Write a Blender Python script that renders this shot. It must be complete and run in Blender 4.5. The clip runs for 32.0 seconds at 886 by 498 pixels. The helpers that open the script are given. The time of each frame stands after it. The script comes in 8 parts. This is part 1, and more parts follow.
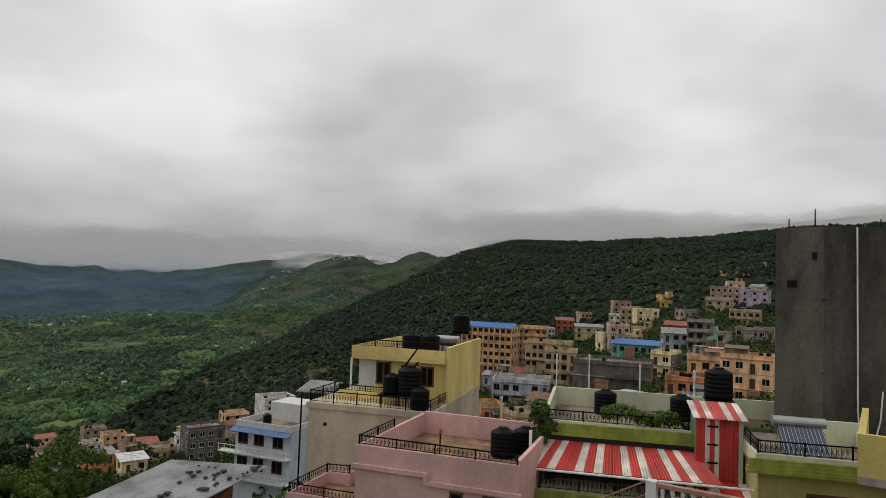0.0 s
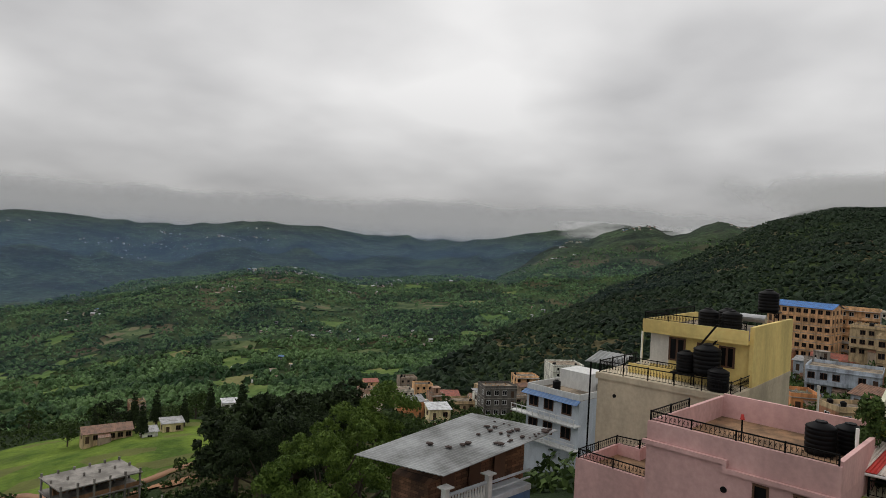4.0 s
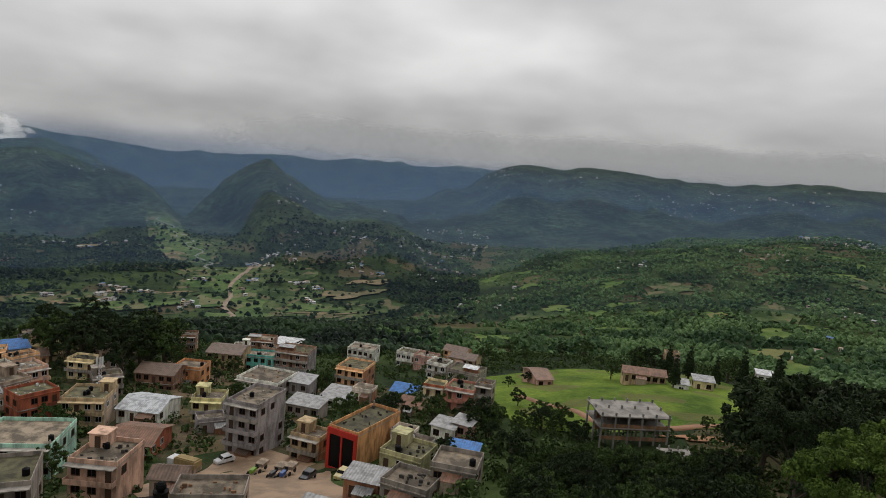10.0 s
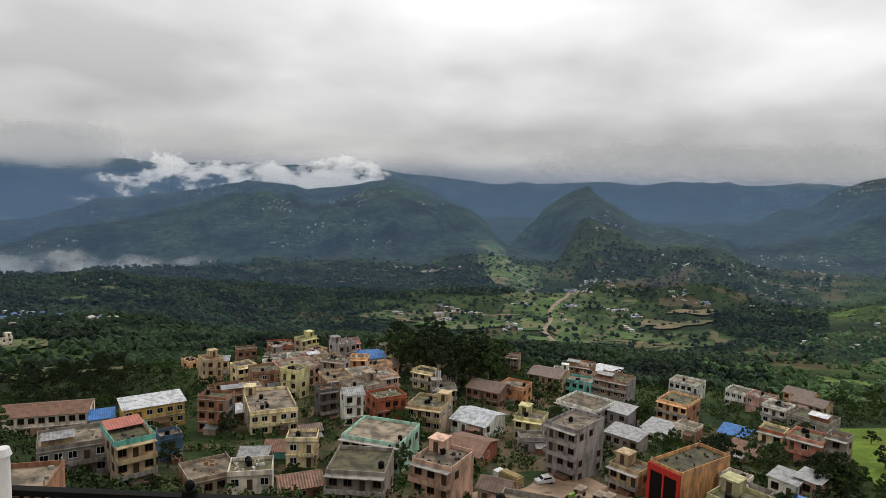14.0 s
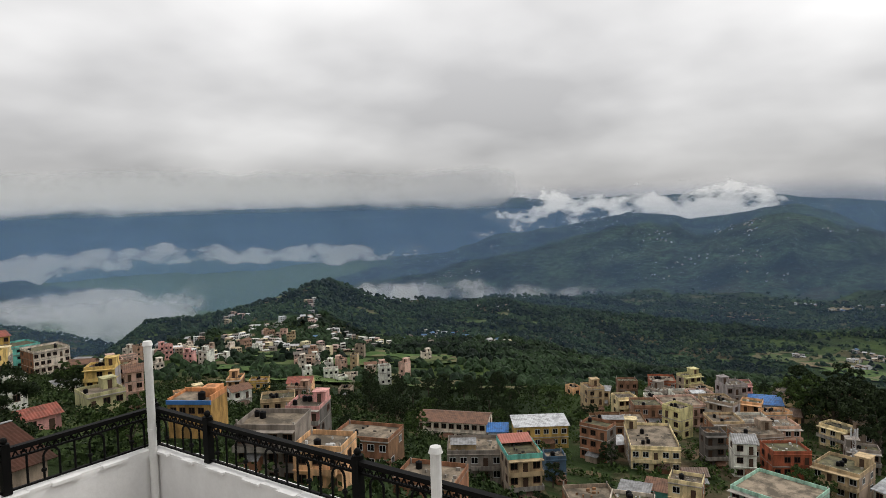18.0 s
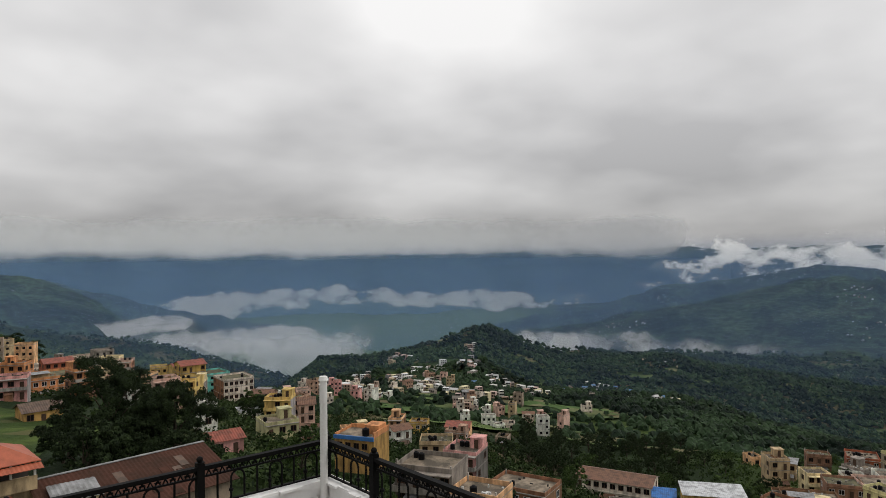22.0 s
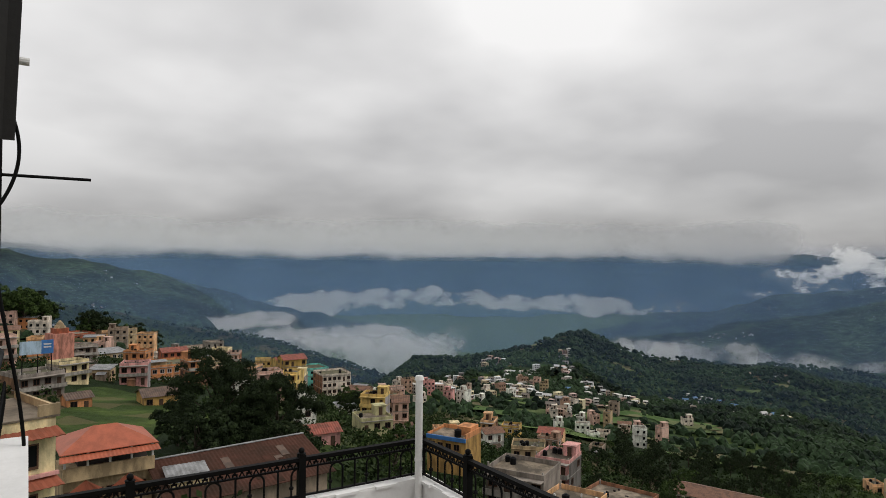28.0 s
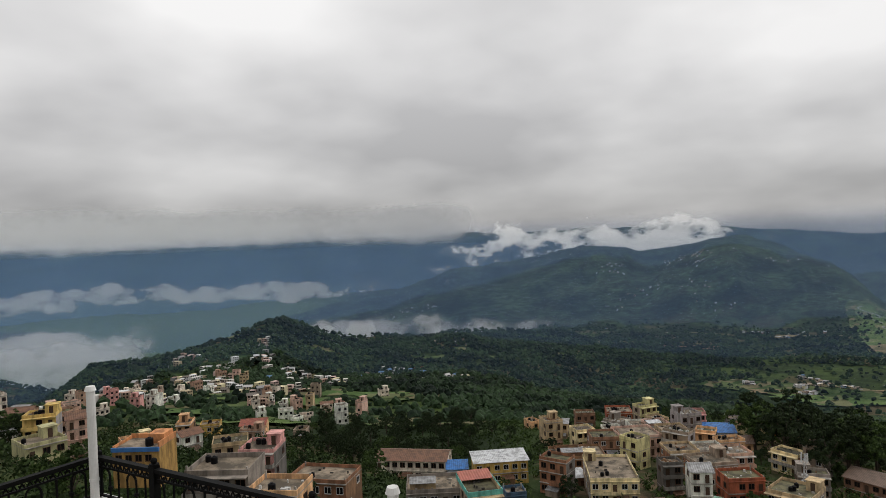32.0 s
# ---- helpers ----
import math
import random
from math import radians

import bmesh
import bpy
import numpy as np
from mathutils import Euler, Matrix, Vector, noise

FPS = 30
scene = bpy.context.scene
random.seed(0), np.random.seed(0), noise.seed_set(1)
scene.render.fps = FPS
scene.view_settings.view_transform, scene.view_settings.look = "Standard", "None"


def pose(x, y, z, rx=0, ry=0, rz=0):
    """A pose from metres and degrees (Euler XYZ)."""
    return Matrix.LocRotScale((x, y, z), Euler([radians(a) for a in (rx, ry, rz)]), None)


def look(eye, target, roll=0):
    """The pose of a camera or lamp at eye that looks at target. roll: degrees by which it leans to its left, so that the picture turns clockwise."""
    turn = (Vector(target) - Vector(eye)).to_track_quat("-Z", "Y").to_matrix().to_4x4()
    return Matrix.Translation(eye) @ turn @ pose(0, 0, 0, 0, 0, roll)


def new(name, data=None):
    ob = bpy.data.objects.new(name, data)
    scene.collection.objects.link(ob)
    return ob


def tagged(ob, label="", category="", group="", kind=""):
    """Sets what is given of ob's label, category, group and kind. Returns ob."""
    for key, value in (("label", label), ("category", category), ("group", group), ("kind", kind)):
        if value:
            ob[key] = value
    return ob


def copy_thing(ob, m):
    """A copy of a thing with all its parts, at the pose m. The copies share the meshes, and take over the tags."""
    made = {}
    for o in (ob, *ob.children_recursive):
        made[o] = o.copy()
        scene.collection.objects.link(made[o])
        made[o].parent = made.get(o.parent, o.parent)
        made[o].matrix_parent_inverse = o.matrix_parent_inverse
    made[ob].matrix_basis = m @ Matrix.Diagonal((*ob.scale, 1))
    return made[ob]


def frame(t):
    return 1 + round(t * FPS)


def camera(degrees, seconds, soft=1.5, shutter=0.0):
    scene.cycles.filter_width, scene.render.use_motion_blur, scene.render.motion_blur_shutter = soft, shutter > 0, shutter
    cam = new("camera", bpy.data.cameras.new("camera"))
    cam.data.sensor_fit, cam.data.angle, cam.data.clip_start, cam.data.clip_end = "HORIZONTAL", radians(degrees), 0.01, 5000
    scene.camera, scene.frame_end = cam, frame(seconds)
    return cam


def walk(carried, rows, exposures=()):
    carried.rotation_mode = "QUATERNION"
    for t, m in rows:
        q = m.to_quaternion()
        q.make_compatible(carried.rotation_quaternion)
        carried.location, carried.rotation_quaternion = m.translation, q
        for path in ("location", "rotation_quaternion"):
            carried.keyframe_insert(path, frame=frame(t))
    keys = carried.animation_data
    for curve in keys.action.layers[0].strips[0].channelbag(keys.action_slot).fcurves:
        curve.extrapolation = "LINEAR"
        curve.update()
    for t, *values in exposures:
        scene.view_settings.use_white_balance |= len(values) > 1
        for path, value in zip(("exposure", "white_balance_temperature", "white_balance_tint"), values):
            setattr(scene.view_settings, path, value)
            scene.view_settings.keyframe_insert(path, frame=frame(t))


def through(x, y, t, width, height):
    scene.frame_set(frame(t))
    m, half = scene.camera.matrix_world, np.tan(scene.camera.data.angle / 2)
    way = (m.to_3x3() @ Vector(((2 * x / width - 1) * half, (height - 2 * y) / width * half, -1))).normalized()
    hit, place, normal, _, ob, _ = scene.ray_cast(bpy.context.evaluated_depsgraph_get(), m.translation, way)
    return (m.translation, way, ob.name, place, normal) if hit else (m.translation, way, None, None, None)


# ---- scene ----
# A hill town seen from a rooftop: the eye is the origin of heights (z = 0), headings are counted in degrees from +y to the left.
cam = camera(68.1, 32.0, soft=0.5)
TURNS = [
    (0, -4.21, 2.97, -2.11),
    (0.5, -2.52, 2.31, -2.23),
    (1, 0.21, 1.29, -2.03),
    (1.5, 3.02, 0.22, -1.50),
    (2, 6.52, -0.09, -1.39),
    (2.5, 8.94, -1.04, -1.04),
    (3, 13.44, -1.01, -1.17),
    (3.5, 17.30, -0.48, -2.06),
    (5.5, 30.59, -2.89, -2.85),
    (6, 34.46, -3.21, -2.24),
    (6.5, 38.65, -3.40, -2.02),
    (7, 43.34, -3.46, -2.10),
    (7.5, 48.08, -3.87, -2.51),
    (8, 52.11, -3.88, -2.67),
    (8.5, 58.03, -4.83, -2.14),
    (9, 60.78, -5.31, -2.54),
    (9.5, 63.78, -6.35, -3.34),
    (10, 66.04, -7.32, -4.90),
    (10.5, 67.43, -9.14, -3.72),
    (11, 69.76, -9.64, -2.70),
    (11.5, 73.01, -10.51, -2.18),
    (12, 76.37, -10.20, -2.07),
    (12.5, 80.87, -9.85, -1.56),
    (13, 85.03, -8.74, -1.61),
    (13.5, 89.04, -7.32, -1.52),
    (15.5, 106.69, -5.84, -0.45),
    (16, 111.70, -5.11, 0.91),
    (16.5, 116.39, -5.19, 1.93),
    (17, 120.96, -5.15, 1.47),
    (17.5, 123.45, -4.45, 0.95),
    (18, 125.34, -3.80, 1.46),
    (18.5, 126.99, -2.91, 1.67),
    (19, 128.72, -2.81, 1.87),
    (19.5, 129.20, -2.05, 3.52),
    (20, 131.88, -0.39, 2.41),
    (20.5, 134.18, 0.76, 1.41),
    (21, 136.16, 1.20, 1.41),
    (21.5, 137.79, 0.35, 0.85),
    (22, 139.36, 0.55, 0.55),
    (22.5, 140.48, 0.51, 0.82),
    (23, 141.23, 0.62, 0.59),
    (23.5, 142.22, -0.33, 0.66),
    (24, 143.15, -0.42, 0.58),
    (24.5, 143.67, -0.31, -0.14),
    (25, 144.42, 0.71, 0.29),
    (25.5, 145.13, 0.82, 0.33),
    (26, 146.43, 1.84, 0.66),
    (26.5, 147.82, 1.75, 0.70),
    (28.5, 146.81, 0.40, -1.41),
    (29, 144.40, -0.16, -1.44),
    (29.5, 141.52, 0.25, -0.98),
    (30, 139.28, 0.58, -1.26),
    (30.5, 135.39, 1.43, -0.88),
    (31, 130.98, -1.10, -0.58),
    (31.5, 126.96, -1.29, 1.02),
    (32, 121.47, -0.85, 2.19),
]


def eye_pose(heading, pitch, roll):
    a = radians(heading)
    return pose(-0.2 * math.sin(a), 0.2 * math.cos(a), 0, 90 + pitch, roll, heading)


walk(cam, [(t, eye_pose(h, p, r)) for t, h, p, r in TURNS],
     exposures=[(0, -0.14), (3, -0.10), (6, -0.10), (9, -0.12), (11, 0.05), (13, 0.2), (17, 0.25), (19, 0.06), (23, -0.05), (32, -0.05)])

# ---------------------------------------------------------------- light: overcast sky
SUN_EL, SUN_ROT = radians(48), radians(60)


def N(nt, kind, **values):
    node = nt.nodes.new("ShaderNode" + kind)
    for key, value in values.items():
        if key.startswith("in_"):
            node.inputs[int(key[3:])].default_value = value
        else:
            setattr(node, key, value)
    return node


def build_sky():
    world = bpy.data.worlds.new("overcast_sky")
    world.use_nodes = True
    scene.world = world
    nt = world.node_tree
    nt.nodes.clear()
    link = nt.links.new
    out = N(nt, "OutputWorld")
    bg = N(nt, "Background", in_1=1.0)
    coord = N(nt, "TexCoord")
    sep = N(nt, "SeparateXYZ")
    link(coord.outputs["Generated"], sep.inputs[0])
    lift = N(nt, "Math", operation="ADD", in_1=0.30)
    up = N(nt, "Math", operation="MAXIMUM", in_1=0.0)
    link(sep.outputs[2], up.inputs[0])
    link(up.outputs[0], lift.inputs[0])
    flat = N(nt, "VectorMath", operation="DIVIDE")
    comb = N(nt, "CombineXYZ")
    for i in range(3):
        link(lift.outputs[0], comb.inputs[i])
    link(coord.outputs["Generated"], flat.inputs[0])
    link(comb.outputs[0], flat.inputs[1])
    big = N(nt, "TexNoise", in_2=1.5, in_3=3.0, in_4=0.42)
    link(flat.outputs[0], big.inputs[0])
    small = N(nt, "TexNoise", in_2=4.2, in_3=4.0, in_4=0.5)
    link(flat.outputs[0], small.inputs[0])
    mix = N(nt, "Math", operation="MULTIPLY_ADD", in_1=0.14)
    link(small.outputs[0], mix.inputs[0])
    scaled = N(nt, "Math", operation="MULTIPLY", in_1=0.93)
    link(big.outputs[0], scaled.inputs[0])
    link(scaled.outputs[0], mix.inputs[2])
    cloud = N(nt, "ValToRGB")
    e = cloud.color_ramp.elements
    e[0].position, e[0].color = 0.36, (0.58, 0.575, 0.58, 1)
    e[1].position, e[1].color = 0.70, (0.96, 0.95, 0.945, 1)
    link(mix.outputs[0], cloud.inputs[0])
    # thicker and greyer towards the hills, thinner and brighter overhead
    grad = N(nt, "ValToRGB")
    g = grad.color_ramp.elements
    g[0].position, g[0].color = 0.0, (0.50, 0.50, 0.505, 1)
    g[1].position, g[1].color = 0.42, (1.06, 1.06, 1.06, 1)
    for pos, v in ((0.05, 0.57), (0.13, 0.80), (0.23, 0.98)):
        n = g.new(pos)
        n.color = (v, v, v, 1)
    link(up.outputs[0], grad.inputs[0])
    mul = N(nt, "MixRGB", blend_type="MULTIPLY", in_0=1.0)
    link(cloud.outputs[0], mul.inputs[1])
    link(grad.outputs[0], mul.inputs[2])
    sky = N(nt, "TexSky", sky_type="NISHITA", sun_disc=False, sun_elevation=SUN_EL, sun_rotation=SUN_ROT)
    dim = N(nt, "MixRGB", blend_type="MULTIPLY", in_0=1.0)
    dim.inputs[2].default_value = (0.08, 0.08, 0.08, 1)
    link(sky.outputs[0], dim.inputs[1])
    both = N(nt, "MixRGB", blend_type="MIX", in_0=0.97)
    link(dim.outputs[0], both.inputs[1])
    link(mul.outputs[0], both.inputs[2])
    link(both.outputs[0], bg.inputs[0])
    link(bg.outputs[0], out.inputs[0])


build_sky()
sun = bpy.data.lights.new("sun", "SUN")
sun.energy, sun.angle, sun.color = 1.25, radians(25), (1.0, 0.97, 0.92)
sun_ob = new("sun", sun)
sun_ob.matrix_world = look((0, 0, 100), (-math.sin(SUN_ROT) * -60, -60 * math.cos(SUN_ROT), 100 - 67))

# ---------------------------------------------------------------- materials
MATS = {}


def paint(name, colour, rough=0.85, vary=0.25, size=0.8, grime=0.35, bump=0.15, metal=0.0, spread=0.06, spec=0.3):
    """Surface with fine grain, larger stains that run down, and a slight change of tone from piece to piece."""
    if name in MATS:
        return MATS[name]
    m = bpy.data.materials.new(name)
    m.use_nodes = True
    nt = m.node_tree
    link = nt.links.new
    p = nt.nodes["Principled BSDF"]
    coord = N(nt, "TexCoord")
    fine = N(nt, "TexNoise", in_2=14.0 / size, in_3=5.0, in_4=0.6)
    link(coord.outputs["Object"], fine.inputs[0])
    run = N(nt, "Mapping")
    run.inputs[3].default_value = (1.0, 1.0, 0.35)
    link(coord.outputs["Object"], run.inputs[0])
    stain = N(nt, "TexNoise", in_2=0.9 / size, in_3=6.0, in_4=0.62)
    link(run.outputs[0], stain.inputs[0])
    ramp = N(nt, "ValToRGB")
    ramp.color_ramp.elements[0].position, ramp.color_ramp.elements[1].position = 0.42, 0.60
    link(stain.outputs[0], ramp.inputs[0])
    c = Vector(colour)
    dirty = c * 0.26 + Vector((0.016, 0.014, 0.010))
    base = N(nt, "MixRGB")
    base.inputs[1].default_value, base.inputs[2].default_value = (*c, 1), (*dirty, 1)
    amount = N(nt, "Math", operation="MULTIPLY", in_1=grime)
    link(ramp.outputs[0], amount.inputs[0])
    link(amount.outputs[0], base.inputs[0])
    grain = N(nt, "MixRGB", blend_type="OVERLAY", in_0=vary)
    link(base.outputs[0], grain.inputs[1])
    link(fine.outputs[0], grain.inputs[2])
    info = N(nt, "ObjectInfo")
    tone = N(nt, "MapRange", in_3=1 - spread, in_4=1 + spread)
    link(info.outputs["Random"], tone.inputs[0])
    hsv = N(nt, "HueSaturation")
    link(tone.outputs[0], hsv.inputs["Value"])
    link(grain.outputs[0], hsv.inputs["Color"])
    link(hsv.outputs[0], p.inputs["Base Color"])
    p.inputs["Roughness"].default_value, p.inputs["Metallic"].default_value = rough, metal
    p.inputs["Specular IOR Level"].default_value = spec
    if bump:
        b = N(nt, "Bump", in_0=bump, in_1=0.02)
        link(fine.outputs[0], b.inputs["Height"])
        link(b.outputs[0], p.inputs["Normal"])
    MATS[name] = m
    return m


def leafy(name, a, b, scale=0.5, grain=3.0, rough=0.25, patchy=1.3):
    """Foliage: two greens mixed leaf by leaf and in broad patches."""
    if name in MATS:
        return MATS[name]
    m = bpy.data.materials.new(name)
    m.use_nodes = True
    nt = m.node_tree
    link = nt.links.new
    p = nt.nodes["Principled BSDF"]
    geo = N(nt, "NewGeometry")
    coord = N(nt, "TexCoord")
    patch = N(nt, "TexNoise", in_2=scale, in_3=4.0)
    link(coord.outputs["Object"], patch.inputs[0])
    add = N(nt, "Math", operation="MULTIPLY_ADD", in_1=0.6)
    link(geo.outputs["Random Per Island"], add.inputs[0])
    half = N(nt, "Math", operation="MULTIPLY_ADD", in_1=patchy, in_2=0.20 - 0.5 * patchy)
    link(patch.outputs[0], half.inputs[0])
    link(half.outputs[0], add.inputs[2])
    mix = N(nt, "MixRGB")
    mix.inputs[1].default_value, mix.inputs[2].default_value = (*a, 1), (*b, 1)
    link(add.outputs[0], mix.inputs[0])
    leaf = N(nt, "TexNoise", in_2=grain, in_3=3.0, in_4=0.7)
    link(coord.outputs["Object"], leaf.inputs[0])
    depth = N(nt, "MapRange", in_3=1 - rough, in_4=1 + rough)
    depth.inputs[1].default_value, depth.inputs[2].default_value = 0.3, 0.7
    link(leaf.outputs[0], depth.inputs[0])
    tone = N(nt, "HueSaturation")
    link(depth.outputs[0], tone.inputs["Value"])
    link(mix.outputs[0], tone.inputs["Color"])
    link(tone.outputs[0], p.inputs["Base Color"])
    p.inputs["Roughness"].default_value = 0.8
    p.inputs["Specular IOR Level"].default_value = 0.15
    MATS[name] = m
    return m


def land(name, a, b, c, field=0.008, fine=0.12, cut=(0.45, 0.6), bump=0.6, forest=False):
    """Open land: scrub and grass in patches, with field plots and a little bare soil."""
    if name in MATS:
        return MATS[name]
    m = bpy.data.materials.new(name)
    m.use_nodes = True
    nt = m.node_tree
    link = nt.links.new
    p = nt.nodes["Principled BSDF"]
    coord = N(nt, "TexCoord")
    broad = N(nt, "TexNoise", in_2=field, in_3=7.0, in_4=0.62)
    link(coord.outputs["Object"], broad.inputs[0])
    ramp = N(nt, "ValToRGB")
    ramp.color_ramp.elements[0].position, ramp.color_ramp.elements[1].position = cut
    link(broad.outputs[0], ramp.inputs[0])
    scrub = N(nt, "TexNoise", in_2=fine, in_3=8.0, in_4=0.7)
    link(coord.outputs["Object"], scrub.inputs[0])
    one = N(nt, "MixRGB")
    one.inputs[1].default_value, one.inputs[2].default_value = (*a, 1), (*b, 1)
    link(ramp.outputs[0], one.inputs[0])
    over = N(nt, "MixRGB", blend_type="OVERLAY", in_0=0.75)
    link(one.outputs[0], over.inputs[1])
    link(scrub.outputs[0], over.inputs[2])
    plots = N(nt, "TexVoronoi", in_2=field * 2.2)
    link(coord.outputs["Object"], plots.inputs[0])
    bare = N(nt, "ValToRGB")
    bare.color_ramp.elements[0].position, bare.color_ramp.elements[1].position = 0.83, 0.86
    sepc = N(nt, "SeparateColor")
    link(plots.outputs["Color"], sepc.inputs[0])
    link(sepc.outputs[0], bare.inputs[0])
    soil = N(nt, "MixRGB")
    soil.inputs[2].default_value = (*c, 1)
    amount = N(nt, "Math", operation="MULTIPLY", in_1=0.55)
    link(bare.outputs[0], amount.inputs[0])
    link(amount.outputs[0], soil.inputs[0])
    link(over.outputs[0], soil.inputs[1])
    last = soil
    if forest:
        # beyond the near hills the land is wooded; the low plain is planted with rice
        span = N(nt, "VectorMath", operation="LENGTH")
        link(coord.outputs["Object"], span.inputs[0])
        far = N(nt, "MapRange")
        far.inputs[1].default_value, far.inputs[2].default_value, far.inputs[4].default_value = 1250.0, 1600.0, 0.92
        link(span.outputs["Value"], far.inputs[0])
        # dark and pale noise paints in relief shading as well as clearings
        woods = N(nt, "MixRGB")
        cover = N(nt, "TexNoise", in_2=0.008, in_3=10.0, in_4=0.72)
        link(coord.outputs["Object"], cover.inputs[0])
        shade = N(nt, "ValToRGB")
        shade.color_ramp.elements[0].position, shade.color_ramp.elements[1].position = 0.40, 0.64
        shade.color_ramp.elements[0].color, shade.color_ramp.elements[1].color = (0.006, 0.013, 0.009, 1), (0.040, 0.066, 0.034, 1)
        link(cover.outputs[0], shade.inputs[0])
        crowns = N(nt, "TexNoise", in_2=0.07, in_3=6.0, in_4=0.75)
        link(coord.outputs["Object"], crowns.inputs[0])
        rough = N(nt, "ValToRGB")
        rough.color_ramp.elements[0].position, rough.color_ramp.elements[1].position = 0.40, 0.62
        rough.color_ramp.elements[0].color, rough.color_ramp.elements[1].color = (0.25, 0.25, 0.27, 1), (1.7, 1.7, 1.6, 1)
        link(crowns.outputs[0], rough.inputs[0])
        speckle = N(nt, "MixRGB", blend_type="MULTIPLY", in_0=1.0)
        link(shade.outputs[0], speckle.inputs[1])
        link(rough.outputs[0], speckle.inputs[2])
        link(speckle.outputs[0], woods.inputs[2])
        link(far.outputs[0], woods.inputs[0])
        link(soil.outputs[0], woods.inputs[1])
        sepz = N(nt, "SeparateXYZ")
        link(coord.outputs["Object"], sepz.inputs[0])
        # terraces: level steps of paler crop on the cultivated slopes
        step = N(nt, "Math", operation="MULTIPLY", in_1=0.16)
        link(sepz.outputs[2], step.inputs[0])
        uneven = N(nt, "Math", operation="MULTIPLY_ADD", in_1=2.2)
        link(scrub.outputs[0], uneven.inputs[0])
        link(step.outputs[0], uneven.inputs[2])
        frac = N(nt, "Math", operation="FRACT")
        link(uneven.outputs[0], frac.inputs[0])
        rim = N(nt, "MapRange")
        rim.inputs[1].default_value, rim.inputs[2].default_value = 0.55, 0.95
        link(frac.outputs[0], rim.inputs[0])
        tilled = N(nt, "TexNoise", in_2=0.011, in_3=6.0, in_4=0.65)
        link(coord.outputs["Object"], tilled.inputs[0])
        where = N(nt, "MapRange", in_4=0.38)
        where.inputs[1].default_value, where.inputs[2].default_value = 0.54, 0.66
        link(tilled.outputs[0], where.inputs[0])
        both = N(nt, "Math", operation="MULTIPLY")
        link(rim.outputs[0], both.inputs[0])
        link(where.outputs[0], both.inputs[1])
        terrace = N(nt, "MixRGB")
        terrace.inputs[2].default_value = (0.075, 0.115, 0.05, 1)
        link(both.outputs[0], terrace.inputs[0])
        link(woods.outputs[0], terrace.inputs[1])
        woods = terrace
        low = N(nt, "MapRange")
        low.inputs[1].default_value, low.inputs[2].default_value = -222.0, -246.0
        link(sepz.outputs[2], low.inputs[0])
        rice = N(nt, "MixRGB")
        rice.inputs[2].default_value = (0.075, 0.115, 0.050, 1)
        link(low.outputs[0], rice.inputs[0])
        link(woods.outputs[0], rice.inputs[1])
        last = rice
    link(last.outputs[0], p.inputs["Base Color"])
    p.inputs["Roughness"].default_value = 0.95
    p.inputs["Specular IOR Level"].default_value = 0.1
    bp = N(nt, "Bump", in_0=bump, in_1=2.0)
    link(scrub.outputs[0], bp.inputs["Height"])
    link(bp.outputs[0], p.inputs["Normal"])
    MATS[name] = m
    return m


COLOURS = {
    "cream": (0.60, 0.53, 0.34), "brownbrick": (0.20, 0.12, 0.07), "redbrick": (0.29, 0.09, 0.05), "white": (0.64, 0.64, 0.63),
    "palepink": (0.48, 0.35, 0.31), "pink": (0.52, 0.29, 0.29), "paleblue": (0.31, 0.38, 0.48), "tan": (0.38, 0.31, 0.20),
    "greytan": (0.27, 0.23, 0.19), "mint": (0.27, 0.48, 0.42), "pinkplaster": (0.44, 0.31, 0.25), "concrete": (0.22, 0.21, 0.20),
    "limecream": (0.45, 0.45, 0.25), "greystone": (0.24, 0.24, 0.26), "brown": (0.22, 0.13, 0.09), "orangewhite": (0.49, 0.25, 0.12),
    "turquoise": (0.12, 0.43, 0.41), "brownpink": (0.32, 0.22, 0.17), "orange": (0.46, 0.22, 0.10), "peach": (0.58, 0.38, 0.22),
    "redwhite": (0.43, 0.28, 0.25), "pinkbrick": (0.42, 0.20, 0.16), "greentan": (0.34, 0.35, 0.21), "oldbrick": (0.25, 0.13, 0.08),
    "yellow": (0.42, 0.30, 0.09), "whitewash": (0.56, 0.54, 0.50), "steelblue": (0.05, 0.10, 0.17), "redyellow": (0.50, 0.39, 0.15),
    "ochre": (0.35, 0.23, 0.08), "apricot": (0.50, 0.28, 0.13), "darkconcrete": (0.10, 0.10, 0.10), "lilac": (0.33, 0.30, 0.41), "yellowgrey": (0.36, 0.33, 0.18),
}
WORDS = {
    "cream": "cream", "brownbrick": "brown brick", "redbrick": "red brick", "white": "white", "palepink": "pale pink", "pink": "pink",
    "paleblue": "pale blue", "tan": "tan", "greytan": "weathered grey-tan", "mint": "mint green", "pinkplaster": "pinkish plastered",
    "concrete": "bare grey concrete", "limecream": "lime cream", "greystone": "grey unplastered", "brown": "brown", "orangewhite": "orange and white",
    "turquoise": "turquoise", "brownpink": "brownish pink", "orange": "orange", "peach": "peach", "redwhite": "dull red and white",
    "pinkbrick": "brick pink", "greentan": "greenish tan", "oldbrick": "old brick", "yellow": "yellow", "whitewash": "whitewashed",
    "steelblue": "dark steel-blue", "redyellow": "pale yellow", "ochre": "ochre", "apricot": "apricot orange", "darkconcrete": "dark stained concrete", "lilac": "lilac", "yellowgrey": "dull yellow",
}
